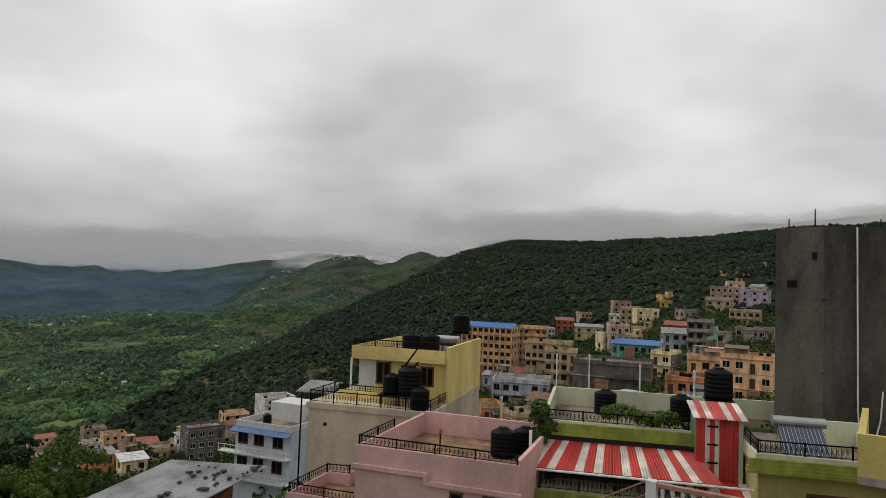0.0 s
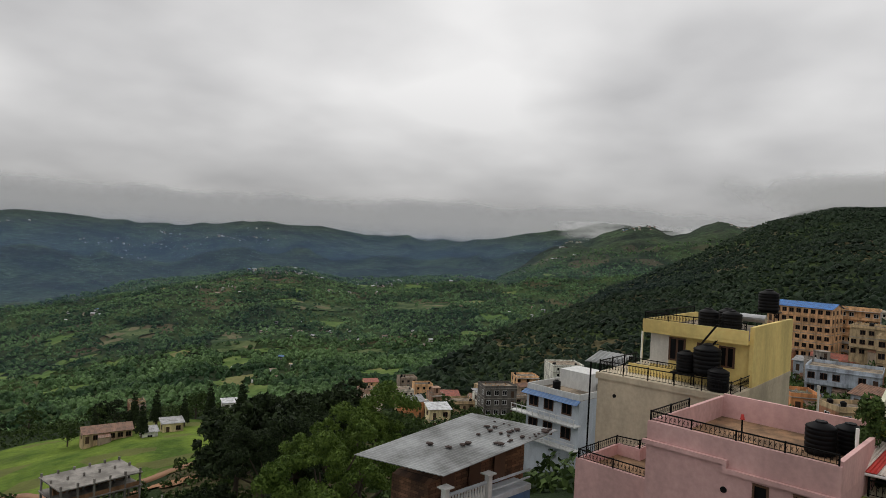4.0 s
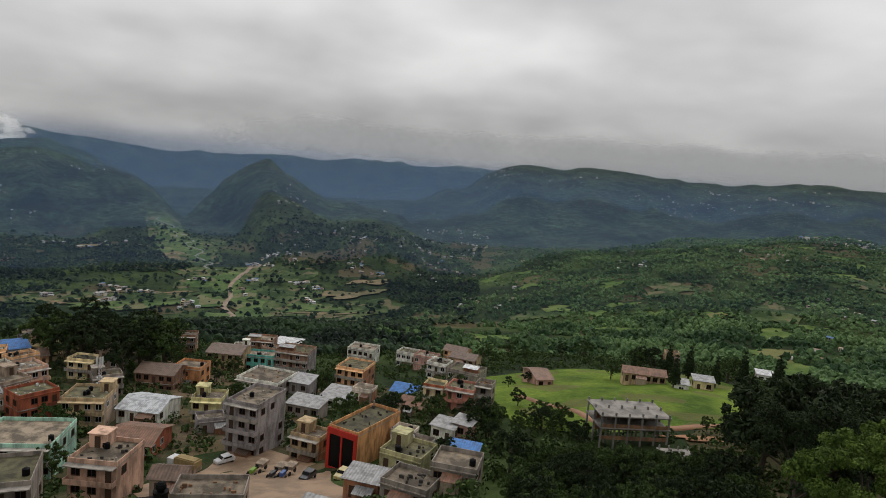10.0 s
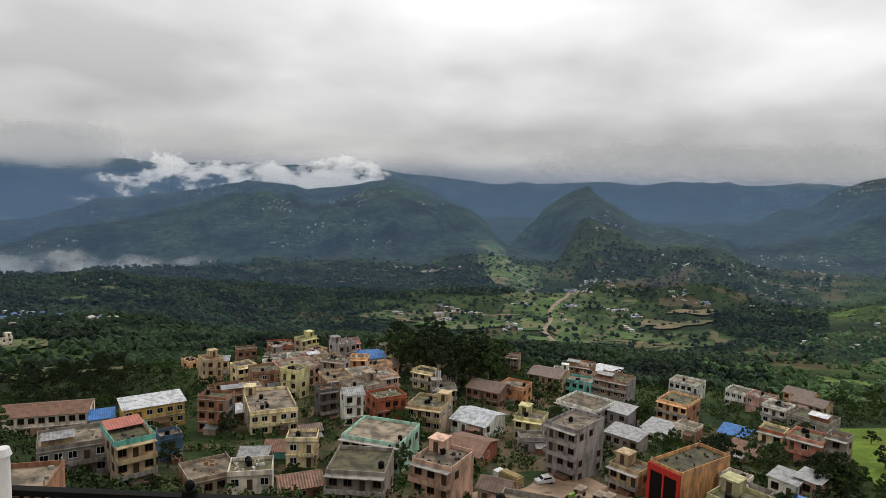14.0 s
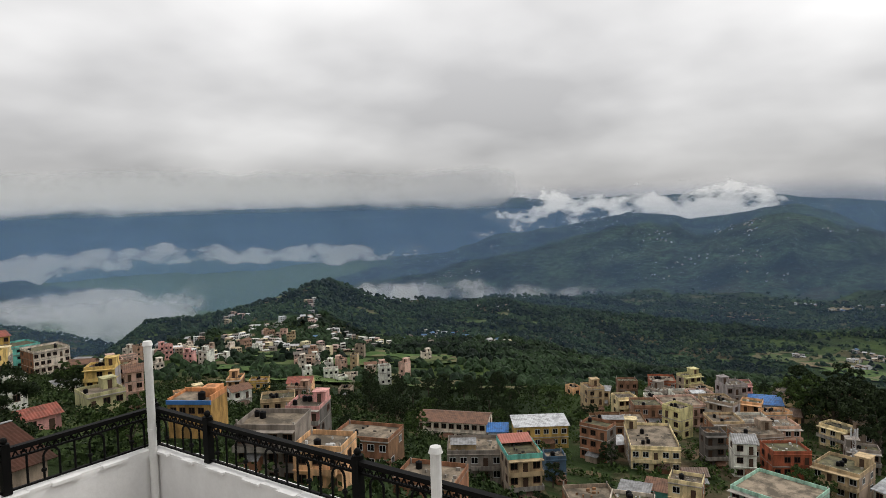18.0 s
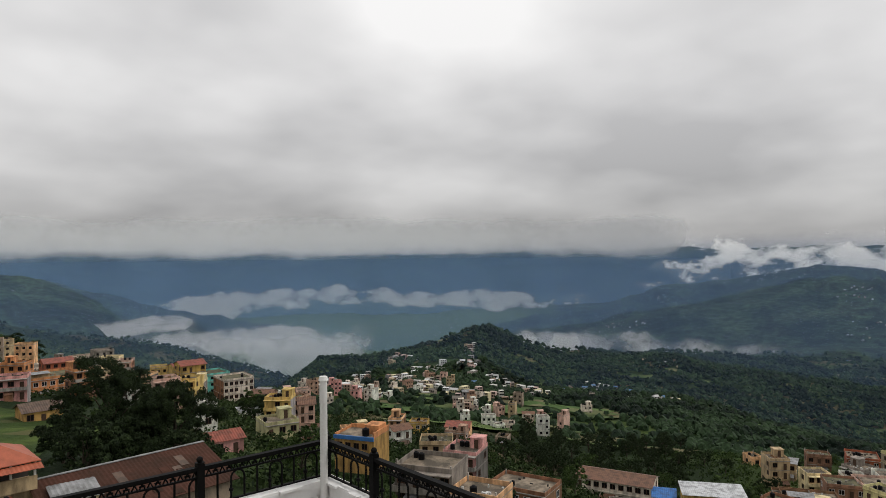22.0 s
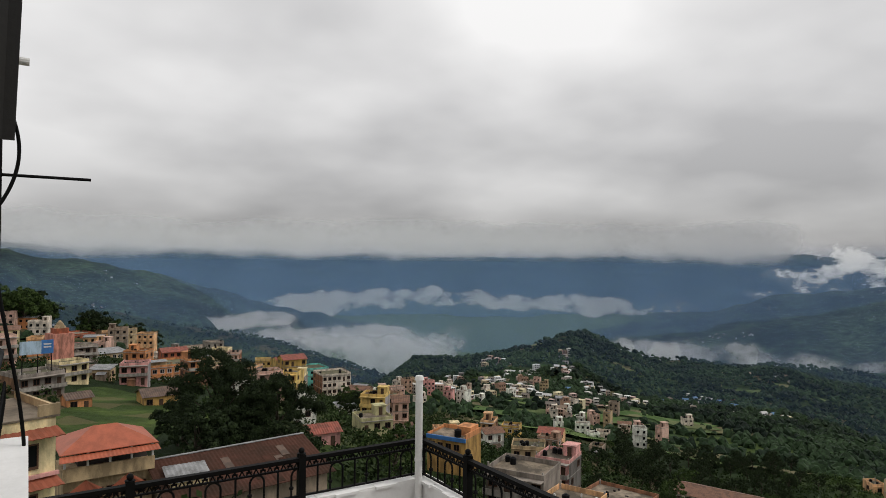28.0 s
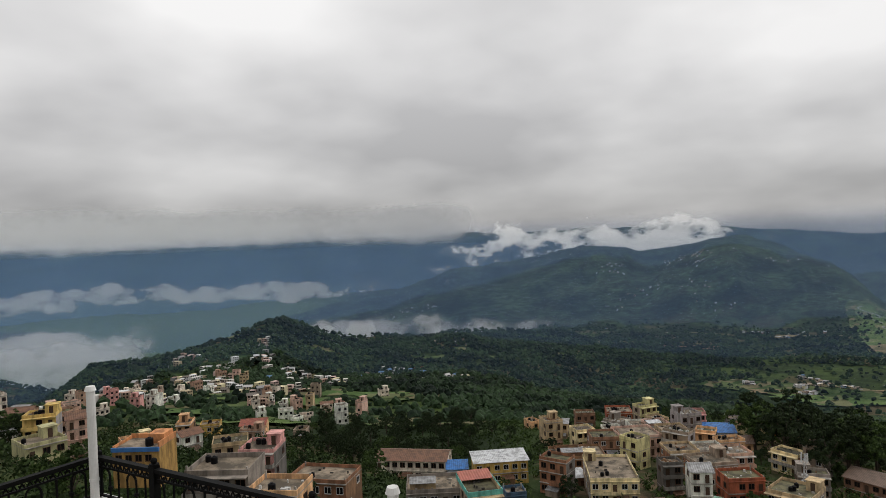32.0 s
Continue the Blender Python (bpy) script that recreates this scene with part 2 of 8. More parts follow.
ROOFS = {"bluetin": ((0.03, 0.16, 0.45), "blue tin"), "redtin": ((0.30, 0.085, 0.055), "red tin"), "whitetin": ((0.55, 0.56, 0.57), "pale tin"),
         "greytin": ((0.28, 0.28, 0.28), "grey tin"), "browntin": ((0.14, 0.09, 0.065), "dark brown tin"), "rusttin": ((0.20, 0.10, 0.06), "rusty tin"),
         "bluegrey": ((0.16, 0.20, 0.28), "blue-grey tin"), "whitegable": ((0.50, 0.52, 0.54), "pale tin")}


def wall_mat(c):
    return paint("wall_" + c, [min(0.82, v * k) for v, k in zip(COLOURS[c], (1.40, 1.27, 1.14))], grime=0.75, size=1.6, bump=0.2, spread=0.12)


def tin_mat(c):
    return paint("tin_" + c, ROOFS[c][0], rough=0.5, grime=0.7, size=1.2, metal=0.15, bump=0.1)


ROOFTOP = paint("roof_concrete", (0.25, 0.20, 0.145), grime=1.0, size=2.5, spread=0.3)
MOSSY = paint("mossy_roof", (0.13, 0.12, 0.065), grime=1.0, size=2.2, spread=0.3)
SLAB = paint("slab_edge", (0.36, 0.33, 0.29), grime=0.7, size=1.5, spread=0.15)
FRAME = paint("window_wood", (0.10, 0.05, 0.03), rough=0.6, size=0.3, grime=0.2)
FRAMEW = paint("window_white", (0.6, 0.6, 0.58), rough=0.6, size=0.3, grime=0.2)
PANE = paint("dark_pane", (0.006, 0.006, 0.007), rough=0.35, vary=0.05, grime=0.1, bump=0.0, spec=0.12)
TANK = paint("tank_plastic", (0.004, 0.004, 0.005), rough=0.55, grime=0.15, size=0.6, bump=0.03, spec=0.1)
IRON = paint("black_iron", (0.004, 0.004, 0.004), rough=0.6, grime=0.1, size=0.2, bump=0.1, spec=0.08)
WHITEWALL = paint("white_parapet_paint", (0.82, 0.81, 0.79), rough=0.7, grime=0.14, size=0.7)
PIPE = paint("white_pvc", (0.80, 0.79, 0.76), rough=0.45, grime=0.3, size=0.4)
BARK = paint("bark", (0.07, 0.055, 0.04), grime=0.4, size=0.4, bump=0.5)
SOIL = paint("red_soil", (0.26, 0.14, 0.08), grime=0.5, size=5.0, bump=0.4)

# ---------------------------------------------------------------- shape of the land
def smooth(x):
    x = np.clip(x, 0, 1)
    return x * x * (3 - 2 * x)


def hash2(ix, iy):
    v = np.sin(ix * 127.1 + iy * 311.7) * 43758.5453
    return v - np.floor(v)


def value_noise(x, y):
    ix, iy = np.floor(x), np.floor(y)
    fx, fy = x - ix, y - iy
    fx, fy = fx * fx * (3 - 2 * fx), fy * fy * (3 - 2 * fy)
    a, b = hash2(ix, iy), hash2(ix + 1, iy)
    c, d = hash2(ix, iy + 1), hash2(ix + 1, iy + 1)
    return (a * (1 - fx) + b * fx) * (1 - fy) + (c * (1 - fx) + d * fx) * fy


def fbm(x, y, octaves=4):
    total, amp = 0, 0.5
    for _ in range(octaves):
        total = total + amp * (value_noise(x, y) - 0.5)
        x, y, amp = x * 2.03 + 17.3, y * 2.03 + 5.1, amp * 0.5
    return total


# the slope the town stands on: heights below the eye at these distances, by heading
NEAR_D = (0, 30, 80, 130, 200, 300, 400)
NEAR = {-60: (-9, -11, -14, -16, -14, -8, 0), -25: (-10, -13, -19, -23, -20, -12, -6), 0: (-11, -14, -24, -33, -44, -58, -70),
        20: (-12, -17, -31, -42, -56, -76, -94), 45: (-13, -21, -42, -54, -61, -78, -116), 75: (-13, -22, -49, -65, -78, -95, -120),
        100: (-12, -21, -48, -64, -71, -80, -112), 113: (-12, -21, -47, -63, -72, -86, -112), 125: (-11, -18, -40, -56, -72, -90, -106), 150: (-9, -16, -33, -42, -54, -74, -90),
        165: (-8, -16, -29, -34, -42, -54, -64), 182: (-8, -15, -27, -31, -34, -36, -34), 240: (-8, -9, -10, -10, -8, 0, 10)}
# valley floor beyond the town
FLOOR = ((-60, 20), (-25, 0), (0, -80), (20, -115), (45, -145), (62, -175), (75, -190), (105, -195), (125, -215), (140, -265), (182, -265), (240, 20), (300, 20))
# ridges: (heading, elevation angle of the crest, distance of the crest), width in front, slope behind
RIDGES = {
    "dark_mountain": ([(-60, 5.7, 1700), (-36, 5.0, 1600), (-26, 4.3, 1500), (-17, 3.6, 1400), (-10, 3.3, 1300), (-5, 1.3, 1150), (0, -1.25, 980),
                       (5, -3.0, 820), (9, -5.1, 690), (14, -7.2, 560), (18, -9.3, 470), (22, -11.6, 400), (27, -15.5, 330)], 0.22, 0.25),
    "terraced_hill": ([(-12, 2.4, 1900), (-5, 2.8, 1900), (-2, 2.5, 1900), (4, 1.6, 1850), (7, 0.9, 1800), (10.5, 0, 1700), (15, -2.5, 1500), (19, -4.5, 1300)], 0.45, 0.3),
    "village_hill": ([(12, -3.4, 1350), (20, -3.1, 1350), (28, -3.5, 1350), (33, -3.0, 1300), (37.6, -3.3, 1280), (43.3, -4.0, 1250), (49.6, -5.6, 1190), (55.9, -7.2, 1120),
                      (60.8, -9.0, 1040), (66, -10.7, 950), (70.1, -12.3, 860), (74.5, -13.8, 780), (78, -15.4, 690)], 0.35, 0.3),
    "cone_hill": ([(52, -8.2, 1500), (57, -7.2, 1520), (60.8, -6.6, 1560), (62.8, -6.45, 1600), (65.8, -6.2, 1650), (67.5, -5.6, 1680), (69.7, -4.6, 1720), (72.3, -4.15, 1770), (74.8, -4.0, 1850), (76.5, -3.2, 1950),
                   (78.5, -2.0, 2040), (79.5, -1.4, 2070), (80.8, -0.9, 2100, 0.5), (82.0, -1.2, 2090, 0.6), (83.6, -1.95, 2060, 0.76), (85.2, -3.6, 2000, 0.85), (86.6, -5.0, 1960, 0.88), (87.6, -6.5, 1930, 0.9)], 0.45, 0.5),
    "blue_mountain": ([(-2, 1.2, 2900), (7, 2.2, 2900), (12.6, 0.9, 2900), (20.4, 0.2, 2900), (28, 0.2, 2900), (33.3, 0.8, 2900), (38.8, 0.7, 2900), (43.5, 0.2, 2900), (51.4, 0.7, 2900), (58.2, 1.0, 2900),
                       (60.2, 0.7, 2900), (62.5, -0.8, 2900), (66.2, -2.4, 2850), (69.4, -3.9, 2800), (75, -6.0, 2800)], 0.55, 0.4),
    "fore_hill": ([(88.5, -8.2, 1750), (90.4, -7.6, 1750), (92.3, -6.1, 1800), (94.5, -4.5, 1850), (97.5, -3.7, 1880), (100.5, -4.3, 1880), (103.7, -5.4, 1850), (106.9, -7.8, 1800)], 0.8, 0.25),
    "long_ridge": ([(86.5, -6.6, 1700), (88, -5.3, 1900), (90, -3.4, 2100), (94, -1.6, 2250), (97, -0.6, 2350), (103, -1.4, 2350), (109, -1.1, 2350), (113.5, -1.7, 2350),
                    (120.7, -2.8, 2350), (126.6, -4.3, 2300), (131, -5.2, 2250), (135, -6.0, 2200)], 0.64, 0.4),
    "wooded_hill": ([(84, -9.6, 1250), (92, -8.2, 1350), (100, -8.4, 1350), (109, -8.2, 1350), (120, -8.3, 1250), (128, -8.1, 1100), (132, -7.6, 1000), (136, -6.4, 900),
                     (140, -7.5, 850), (144, -8.4, 800), (147.5, -10.2, 720), (152, -12.2, 600)], 0.5, 0.35),
    "west_hill": ([(143, -6.9, 2300), (148, -6.4, 2300), (155.5, -5.3, 2300), (162.5, -3.7, 2250), (169, -2.1, 2200), (175, -0.8, 2200), (181, 0.2, 2200), (200, 1.0, 2200), (230, 1.0, 2200)], 0.6, 0.35),
    "west_shoulder": ([(150, -10.8, 1180), (154, -9.6, 1250), (158, -8.4, 1330), (161.6, -7.0, 1400), (167, -5.9, 1450), (172, -5.0, 1480), (180, -3.4, 1480), (200, -2.5, 1480)], 0.7, 0.35),
    "horizon_range": ([(-60, 0.6, 4400), (62, 0.0, 4400), (80, -0.3, 4400), (90, -0.6, 4400), (100, 0.5, 4400), (120, 0.5, 4400), (133, 0.3, 4400), (147, 0.2, 4400), (163, 0.5, 4400), (180, 0.9, 4400), (300, 0.8, 4400)], 0.83, 0.3),
}


def land_height(az, d):
    """Height of the ground at heading az (degrees) and distance d."""
    az = np.where(az < -60, az + 360, az)
    az = np.where(az > 300, az - 360, az)
    keys = sorted(NEAR)
    cols = np.array([NEAR[k] for k in keys], float)
    out = np.zeros_like(d)
    near_by_d = [np.interp(az, keys, cols[:, j]) for j in range(len(NEAR_D))]
    stack = np.array(near_by_d)
    idx = np.clip(np.searchsorted(NEAR_D, d) - 1, 0, len(NEAR_D) - 2)
    d0, d1 = np.array(NEAR_D)[idx], np.array(NEAR_D)[idx + 1]
    k = np.clip((d - d0) / (d1 - d0), 0, 1)
    pick = np.take_along_axis(stack, idx[None, ...], 0)[0] * (1 - k) + np.take_along_axis(stack, idx[None, ...] + 1, 0)[0] * k
    floor = np.interp(az, [f[0] for f in FLOOR], [f[1] for f in FLOOR])
    # the village slope between the town and the wooded hill stays high above the plain
    shelf = np.interp(az, [104, 120, 150, 158], [0, 1, 1, 0]) * (1 - smooth((d - 950) / 450))
    floor = floor + (-150 - floor) * shelf
    out = pick + (floor - pick) * smooth((d - 380) / 420)
    for rows, front, back in RIDGES.values():
        a = [r[0] for r in rows]
        el = sum(np.interp(az + o, a, [r[1] for r in rows]) for o in (-0.7, -0.35, 0, 0.35, 0.7)) / 5
        R = np.interp(az, a, [r[2] for r in rows])
        front = np.interp(az, a, [r[3] if len(r) > 3 else front for r in rows])
        inside = smooth((az - a[0] + 1.5) / 1.5) * smooth((a[-1] + 1.5 - az) / 1.5)
        crest = R * np.tan(np.radians(el))
        rise = smooth((d / R - front) / (1 - front)) ** 0.8
        up = out + (crest - out) * rise * inside
        down = crest - (d - R) * back
        h = np.where(d <= R, up, np.where(inside > 0.5, down, -9999))
        out = np.maximum(out, np.where(inside > 0, h, -9999))
    return out


def land_bumps(az, d):
    x, y = -d * np.sin(np.radians(az)), d * np.cos(np.radians(az))
    wide = fbm(x / 160, y / 160, 5) * np.clip((d - 350) / 900, 0, 1) * 30
    az2 = np.where(az < -60, az + 360, az)
    floor = np.interp(az2, [f[0] for f in FLOOR], [f[1] for f in FLOOR])
    high = np.clip((land_height(az, d) - floor) / 70, 0, 1) * np.clip((d - 1350) / 300, 0, 1)
    gullies = -np.abs(fbm(az / 4.5 + fbm(x / 500, y / 500, 2) * 1.5, d / 900, 3)) * 95 + 8
    return wide + gullies * high + fbm(x / 24, y / 24, 3) * np.clip((d - 60) / 300, 0, 1) * 5


def ground_z(az, d):
    a, b = np.array([float(az)]), np.array([float(d)])
    return float((land_height(a, b) + land_bumps(a, b))[0])


def at(az, d, z=0.0):
    return Vector((-d * math.sin(radians(az)), d * math.cos(radians(az)), z))

# ---------------------------------------------------------------- mesh helpers
def mesh_np(name, verts, faces, mats, smooth_shade=False):
    me = bpy.data.meshes.new(name)
    verts, faces = np.asarray(verts, np.float32), np.asarray(faces, np.int32)
    k = faces.shape[1]
    me.vertices.add(len(verts))
    me.vertices.foreach_set("co", verts.ravel())
    me.loops.add(faces.size)
    me.loops.foreach_set("vertex_index", faces.ravel())
    me.polygons.add(len(faces))
    me.polygons.foreach_set("loop_start", np.arange(0, faces.size, k, dtype=np.int32))
    me.polygons.foreach_set("use_smooth", np.full(len(faces), smooth_shade))
    me.update(calc_edges=True)
    for m in mats if isinstance(mats, (list, tuple)) else [mats]:
        me.materials.append(m)
    return me


def box(bm, x0, x1, y0, y1, z0, z1):
    r = bmesh.ops.create_cube(bm, size=1)
    for v in r["verts"]:
        v.co = ((x0 + x1) / 2 + v.co.x * (x1 - x0), (y0 + y1) / 2 + v.co.y * (y1 - y0), (z0 + z1) / 2 + v.co.z * (z1 - z0))
    return r["verts"]


def tube(bm, a, b, r0, r1=None, seg=10):
    a, b = Vector(a), Vector(b)
    r = bmesh.ops.create_cone(bm, cap_ends=True, segments=seg, radius1=r0, radius2=r0 if r1 is None else r1, depth=(b - a).length)
    q = (b - a).to_track_quat("Z", "Y").to_matrix().to_4x4()
    bmesh.ops.transform(bm, matrix=Matrix.Translation((a + b) / 2) @ q, verts=r["verts"])
    return r["verts"]


def finish(bm, name, mat, smooth_shade=False):
    me = bpy.data.meshes.new(name)
    if smooth_shade:
        for f in bm.faces:
            f.smooth = True
    bm.to_mesh(me)
    bm.free()
    me.materials.append(mat)
    return me


def part(name, bm, mat, parent, label="", loc=None, rz=0.0):
    """One mesh object under a thing or under a part."""
    me = bm if isinstance(bm, bpy.types.Mesh) else finish(bm, name, mat)
    ob = new(name, me)
    ob.parent = parent
    if loc is not None:
        ob.location = loc
    ob.rotation_euler.z = rz
    return tagged(ob, label)


def thing(name, m, label, category, group="", kind=""):
    ob = new(name)
    ob.empty_display_size = 0.5
    ob.matrix_world = m
    return tagged(ob, label, category, group, kind)


def solid(name, bm, mat, label, category, group="", kind="", m=None):
    ob = new(name, bm if isinstance(bm, bpy.types.Mesh) else finish(bm, name, mat))
    if m is not None:
        ob.matrix_world = m
    return tagged(ob, label, category, group, kind)


def boxes(*dims):
    bm = bmesh.new()
    for d in dims:
        box(bm, *d)
    return bm


# ---------------------------------------------------------------- ground: one sheet to the horizon
GRASS = land("hill_land", (0.014, 0.025, 0.008), (0.045, 0.069, 0.018), (0.12, 0.09, 0.05), forest=True)


def build_ground():
    az = np.concatenate([np.arange(-60, 192, 0.3), np.arange(192, 300, 4.0)])
    d = 4.0 * (4650 / 4.0) ** (np.arange(290) / 289)
    A, D = np.meshgrid(az, d)
    Z = land_height(A, D) + land_bumps(A, D)
    X, Y = -D * np.sin(np.radians(A)), D * np.cos(np.radians(A))
    verts = np.stack([X, Y, Z], -1).reshape(-1, 3)
    n, m = A.shape
    j, i = np.meshgrid(np.arange(m), np.arange(n - 1))
    j2 = (j + 1) % m
    faces = np.stack([i * m + j, (i + 1) * m + j, (i + 1) * m + j2, i * m + j2], -1).reshape(-1, 4)[:, ::-1]
    me = mesh_np("ground", verts, faces, GRASS, True)
    tagged(new("ground", me), "green hillsides, terraced fields and wooded valley land", "ground", kind="structure")


build_ground()


def patch(name, az, d, r_side, r_deep, mat, label, category, lift=0.25, turn=0.0, wob=0.25, step=2.0):
    """A sheet laid on the ground: yard, meadow or path."""
    c = at(az, d)
    n = 48
    verts, faces = [], []
    rings = max(4, int(max(r_side, r_deep) / step))
    rot = Matrix.Rotation(radians(az + turn), 3, "Z")
    for i in range(rings + 1):
        for j in range(n):
            a = 2 * math.pi * j / n
            w = 1 + wob * math.sin(3 * a + d) * 0.6 + wob * 0.5 * math.sin(5 * a + az)
            p = c + rot @ Vector((math.cos(a) * r_side * w, math.sin(a) * r_deep * w, 0)) * (i / rings)
            verts.append(p)
    P = np.array([v[:] for v in verts])
    dd = np.hypot(P[:, 0], P[:, 1])
    aa = np.degrees(np.arctan2(-P[:, 0], P[:, 1]))
    aa = np.where(aa < -60, aa + 360, aa)
    P[:, 2] = land_height(aa, dd) + land_bumps(aa, dd) + lift
    for i in range(rings):
        for j in range(n):
            faces.append((i * n + j, (i + 1) * n + j, (i + 1) * n + (j + 1) % n, i * n + (j + 1) % n))
    return tagged(new(name, mesh_np(name, P, faces, mat, True)), label, category, kind="structure")


MEADOW = land("meadow_grass", (0.055, 0.098, 0.014), (0.145, 0.205, 0.030), (0.13, 0.11, 0.05), field=0.055, fine=0.7, cut=(0.36, 0.62), bump=0.4)
DIRT = paint("wet_dirt", (0.30, 0.20, 0.125), rough=0.6, grime=0.6, size=6.0, bump=0.3)

# ---------------------------------------------------------------- shared small pieces
def lattice(xs, zs, rows, y0, y1):
    """One connected frame: the cells marked 1 between the lines xs and zs, from y0 to y1."""
    bm = bmesh.new()
    verts = {}

    def v(i, j, y):
        if (i, j, y) not in verts:
            verts[i, j, y] = bm.verts.new((xs[i], y, zs[j]))
        return verts[i, j, y]
    on = {(i, j) for j, row in enumerate(rows) for i, c in enumerate(row) if c == "1"}
    for i, j in on:
        bm.faces.new((v(i, j, y0), v(i + 1, j, y0), v(i + 1, j + 1, y0), v(i, j + 1, y0)))
        bm.faces.new((v(i, j, y1), v(i, j + 1, y1), v(i + 1, j + 1, y1), v(i + 1, j, y1)))
        for di, dj, p, q in ((-1, 0, (i, j), (i, j + 1)), (1, 0, (i + 1, j + 1), (i + 1, j)), (0, -1, (i + 1, j), (i, j)), (0, 1, (i, j + 1), (i + 1, j + 1))):
            if (i + di, j + dj) not in on:
                bm.faces.new((v(*p, y0), v(*q, y0), v(*q, y1), v(*p, y1)))
    bmesh.ops.recalc_face_normals(bm, faces=bm.faces)
    return bm



def window_meshes(w, h, frame):
    xs, zs = (-w / 2, -w / 2 + 0.09, -0.04, 0.04, w / 2 - 0.09, w / 2), (-0.08, 0.09, h - 0.09, h)
    bm = lattice(xs, zs, ("11111", "10101", "11111"), -0.07, 0.04)
    pane = boxes((-w / 2 + 0.09, w / 2 - 0.09, -0.02, 0.03, 0.09, h - 0.09))
    one = bm.copy()
    split = len(one.faces)
    me = bpy.data.meshes.new("pane")
    pane.to_mesh(me)
    one.from_mesh(me)
    one.faces.ensure_lookup_table()
    for f in one.faces[split:]:
        f.material_index = 1
    one = finish(one, "window", frame)
    one.materials.append(PANE)
    return finish(bm, "window", frame), finish(pane, "pane", PANE), one


STONEDARK = paint("dark_junk", (0.05, 0.045, 0.04), size=0.5)
WIN = {"wood": window_meshes(1.5, 1.45, FRAME), "white": window_meshes(1.5, 1.45, FRAMEW)}
DOOR = finish(boxes((-0.5, 0.5, -0.05, 0.04, 0, 2.05)), "door", paint("door_wood", (0.07, 0.04, 0.025), size=0.3))


FARWIN = finish(boxes((-0.6, 0.6, -0.03, 0.03, 0.05, 1.3)), "window", PANE)


def add_window(parent, x, y, z, rz, kind="wood"):
    if kind == "far":
        part("window", FARWIN, None, parent, loc=(x, y, z), rz=radians(rz))
        return
    if kind.endswith("_far"):
        part("window", WIN[kind[:-4]][2], None, parent, loc=(x, y, z), rz=radians(rz))
        return
    w = part("window", WIN[kind][0], None, parent, loc=(x, y, z), rz=radians(rz))
    part("pane", WIN[kind][1], None, w)


def tank_thing():
    root = thing("water_tank", Matrix(), "black ribbed plastic rooftop water tank", "water tank", "rooftop water tanks")
    prof = [(0.0, 0.02), (0.5, 0.02), (0.52, 0.1)]
    for k in range(5):
        prof += [(0.53, 0.13 + k * 0.2), (0.53, 0.25 + k * 0.2), (0.515, 0.27 + k * 0.2), (0.515, 0.31 + k * 0.2)]
    prof += [(0.54, 1.14), (0.5, 1.2), (0.3, 1.32), (0.2, 1.36)]
    seg = 20
    V = [(r * math.cos(2 * math.pi * j / seg), r * math.sin(2 * math.pi * j / seg), z * 0.86) for r, z in prof for j in range(seg)]
    F = [(i * seg + j, i * seg + (j + 1) % seg, (i + 1) * seg + (j + 1) % seg, (i + 1) * seg + j) for i in range(len(prof) - 1) for j in range(seg)]
    part("body", mesh_np("body", V, F, TANK, True), None, root)
    bm = bmesh.new()
    tube(bm, (0, 0, 1.12), (0, 0, 1.22), 0.24, 0.2, 16)
    part("lid", bm, TANK, root)
    return root


TANK0 = tank_thing()
TANK0.matrix_world = Matrix.Translation(at(107.5, 181, -63.9 - 0.9))
tank_rng = random.Random(4)


def put_tank(p, scale=1.0):
    m = Matrix.Translation(p) @ Matrix.Rotation(tank_rng.random() * 6, 4, "Z") @ Matrix.Scale(scale, 4)
    return copy_thing(TANK0, m)


def ring_wall(w, dp, z0, z1, t=0.15, o=0.0):
    a, b = w / 2 + o, dp + o
    return boxes((-a, a, -o, -o + t, z0, z1), (-a, a, b - t, b, z0, z1), (-a, -a + t, -o + t, b - t, z0, z1), (a - t, a, -o + t, b - t, z0, z1))


def tin_sheet(bm, p0, p1, p2, p3, ribs, depth=0.06, thick=0.05):
    """Corrugated sheet over the quad p0 p1 (eave) p2 p3 (ridge): ribs run from eave to ridge."""
    p0, p1, p2, p3 = map(Vector, (p0, p1, p2, p3))
    nrm = (p1 - p0).cross(p3 - p0).normalized()
    rows = []
    for i in range(ribs * 2 + 1):
        u = i / (ribs * 2)
        off = nrm * (depth if i % 2 else 0)
        a, b = p0.lerp(p1, u) + off, p3.lerp(p2, u) + off
        rows.append((bm.verts.new(a), bm.verts.new(b), bm.verts.new(a - nrm * thick), bm.verts.new(b - nrm * thick)))
    for r, s in zip(rows, rows[1:]):
        bm.faces.new((r[0], s[0], s[1], r[1]))
        bm.faces.new((r[2], r[3], s[3], s[2]))
        bm.faces.new((r[0], r[2], s[2], s[0]))
        bm.faces.new((r[1], s[1], s[3], r[3]))
    for r, flip in ((rows[0], 1), (rows[-1], 0)):
        bm.faces.new((r[0], r[1], r[3], r[2]))


def glass_front(root, w, h):
    red = paint("red_frame", (0.45, 0.03, 0.02), rough=0.5, size=1.0, grime=0.2)
    bm = lattice((-w / 2 - 0.1, -w / 2 + 0.6, -0.2, 0.2, w / 2 - 0.6, w / 2 + 0.1), (0.2, 1.0, h - 0.9, h + 0.4), ("11111", "10101", "11111"), -0.5, -0.11)
    part("red_frame", bm, red, root, "red frame round the tall windows")
    for x0, x1 in ((-w / 2 + 0.61, -0.21), (0.21, w / 2 - 0.61)):
        part("glass", boxes((x0, x1, -0.3, -0.2, 1.01, h - 0.91)), PANE, root, "tall dark window glass")


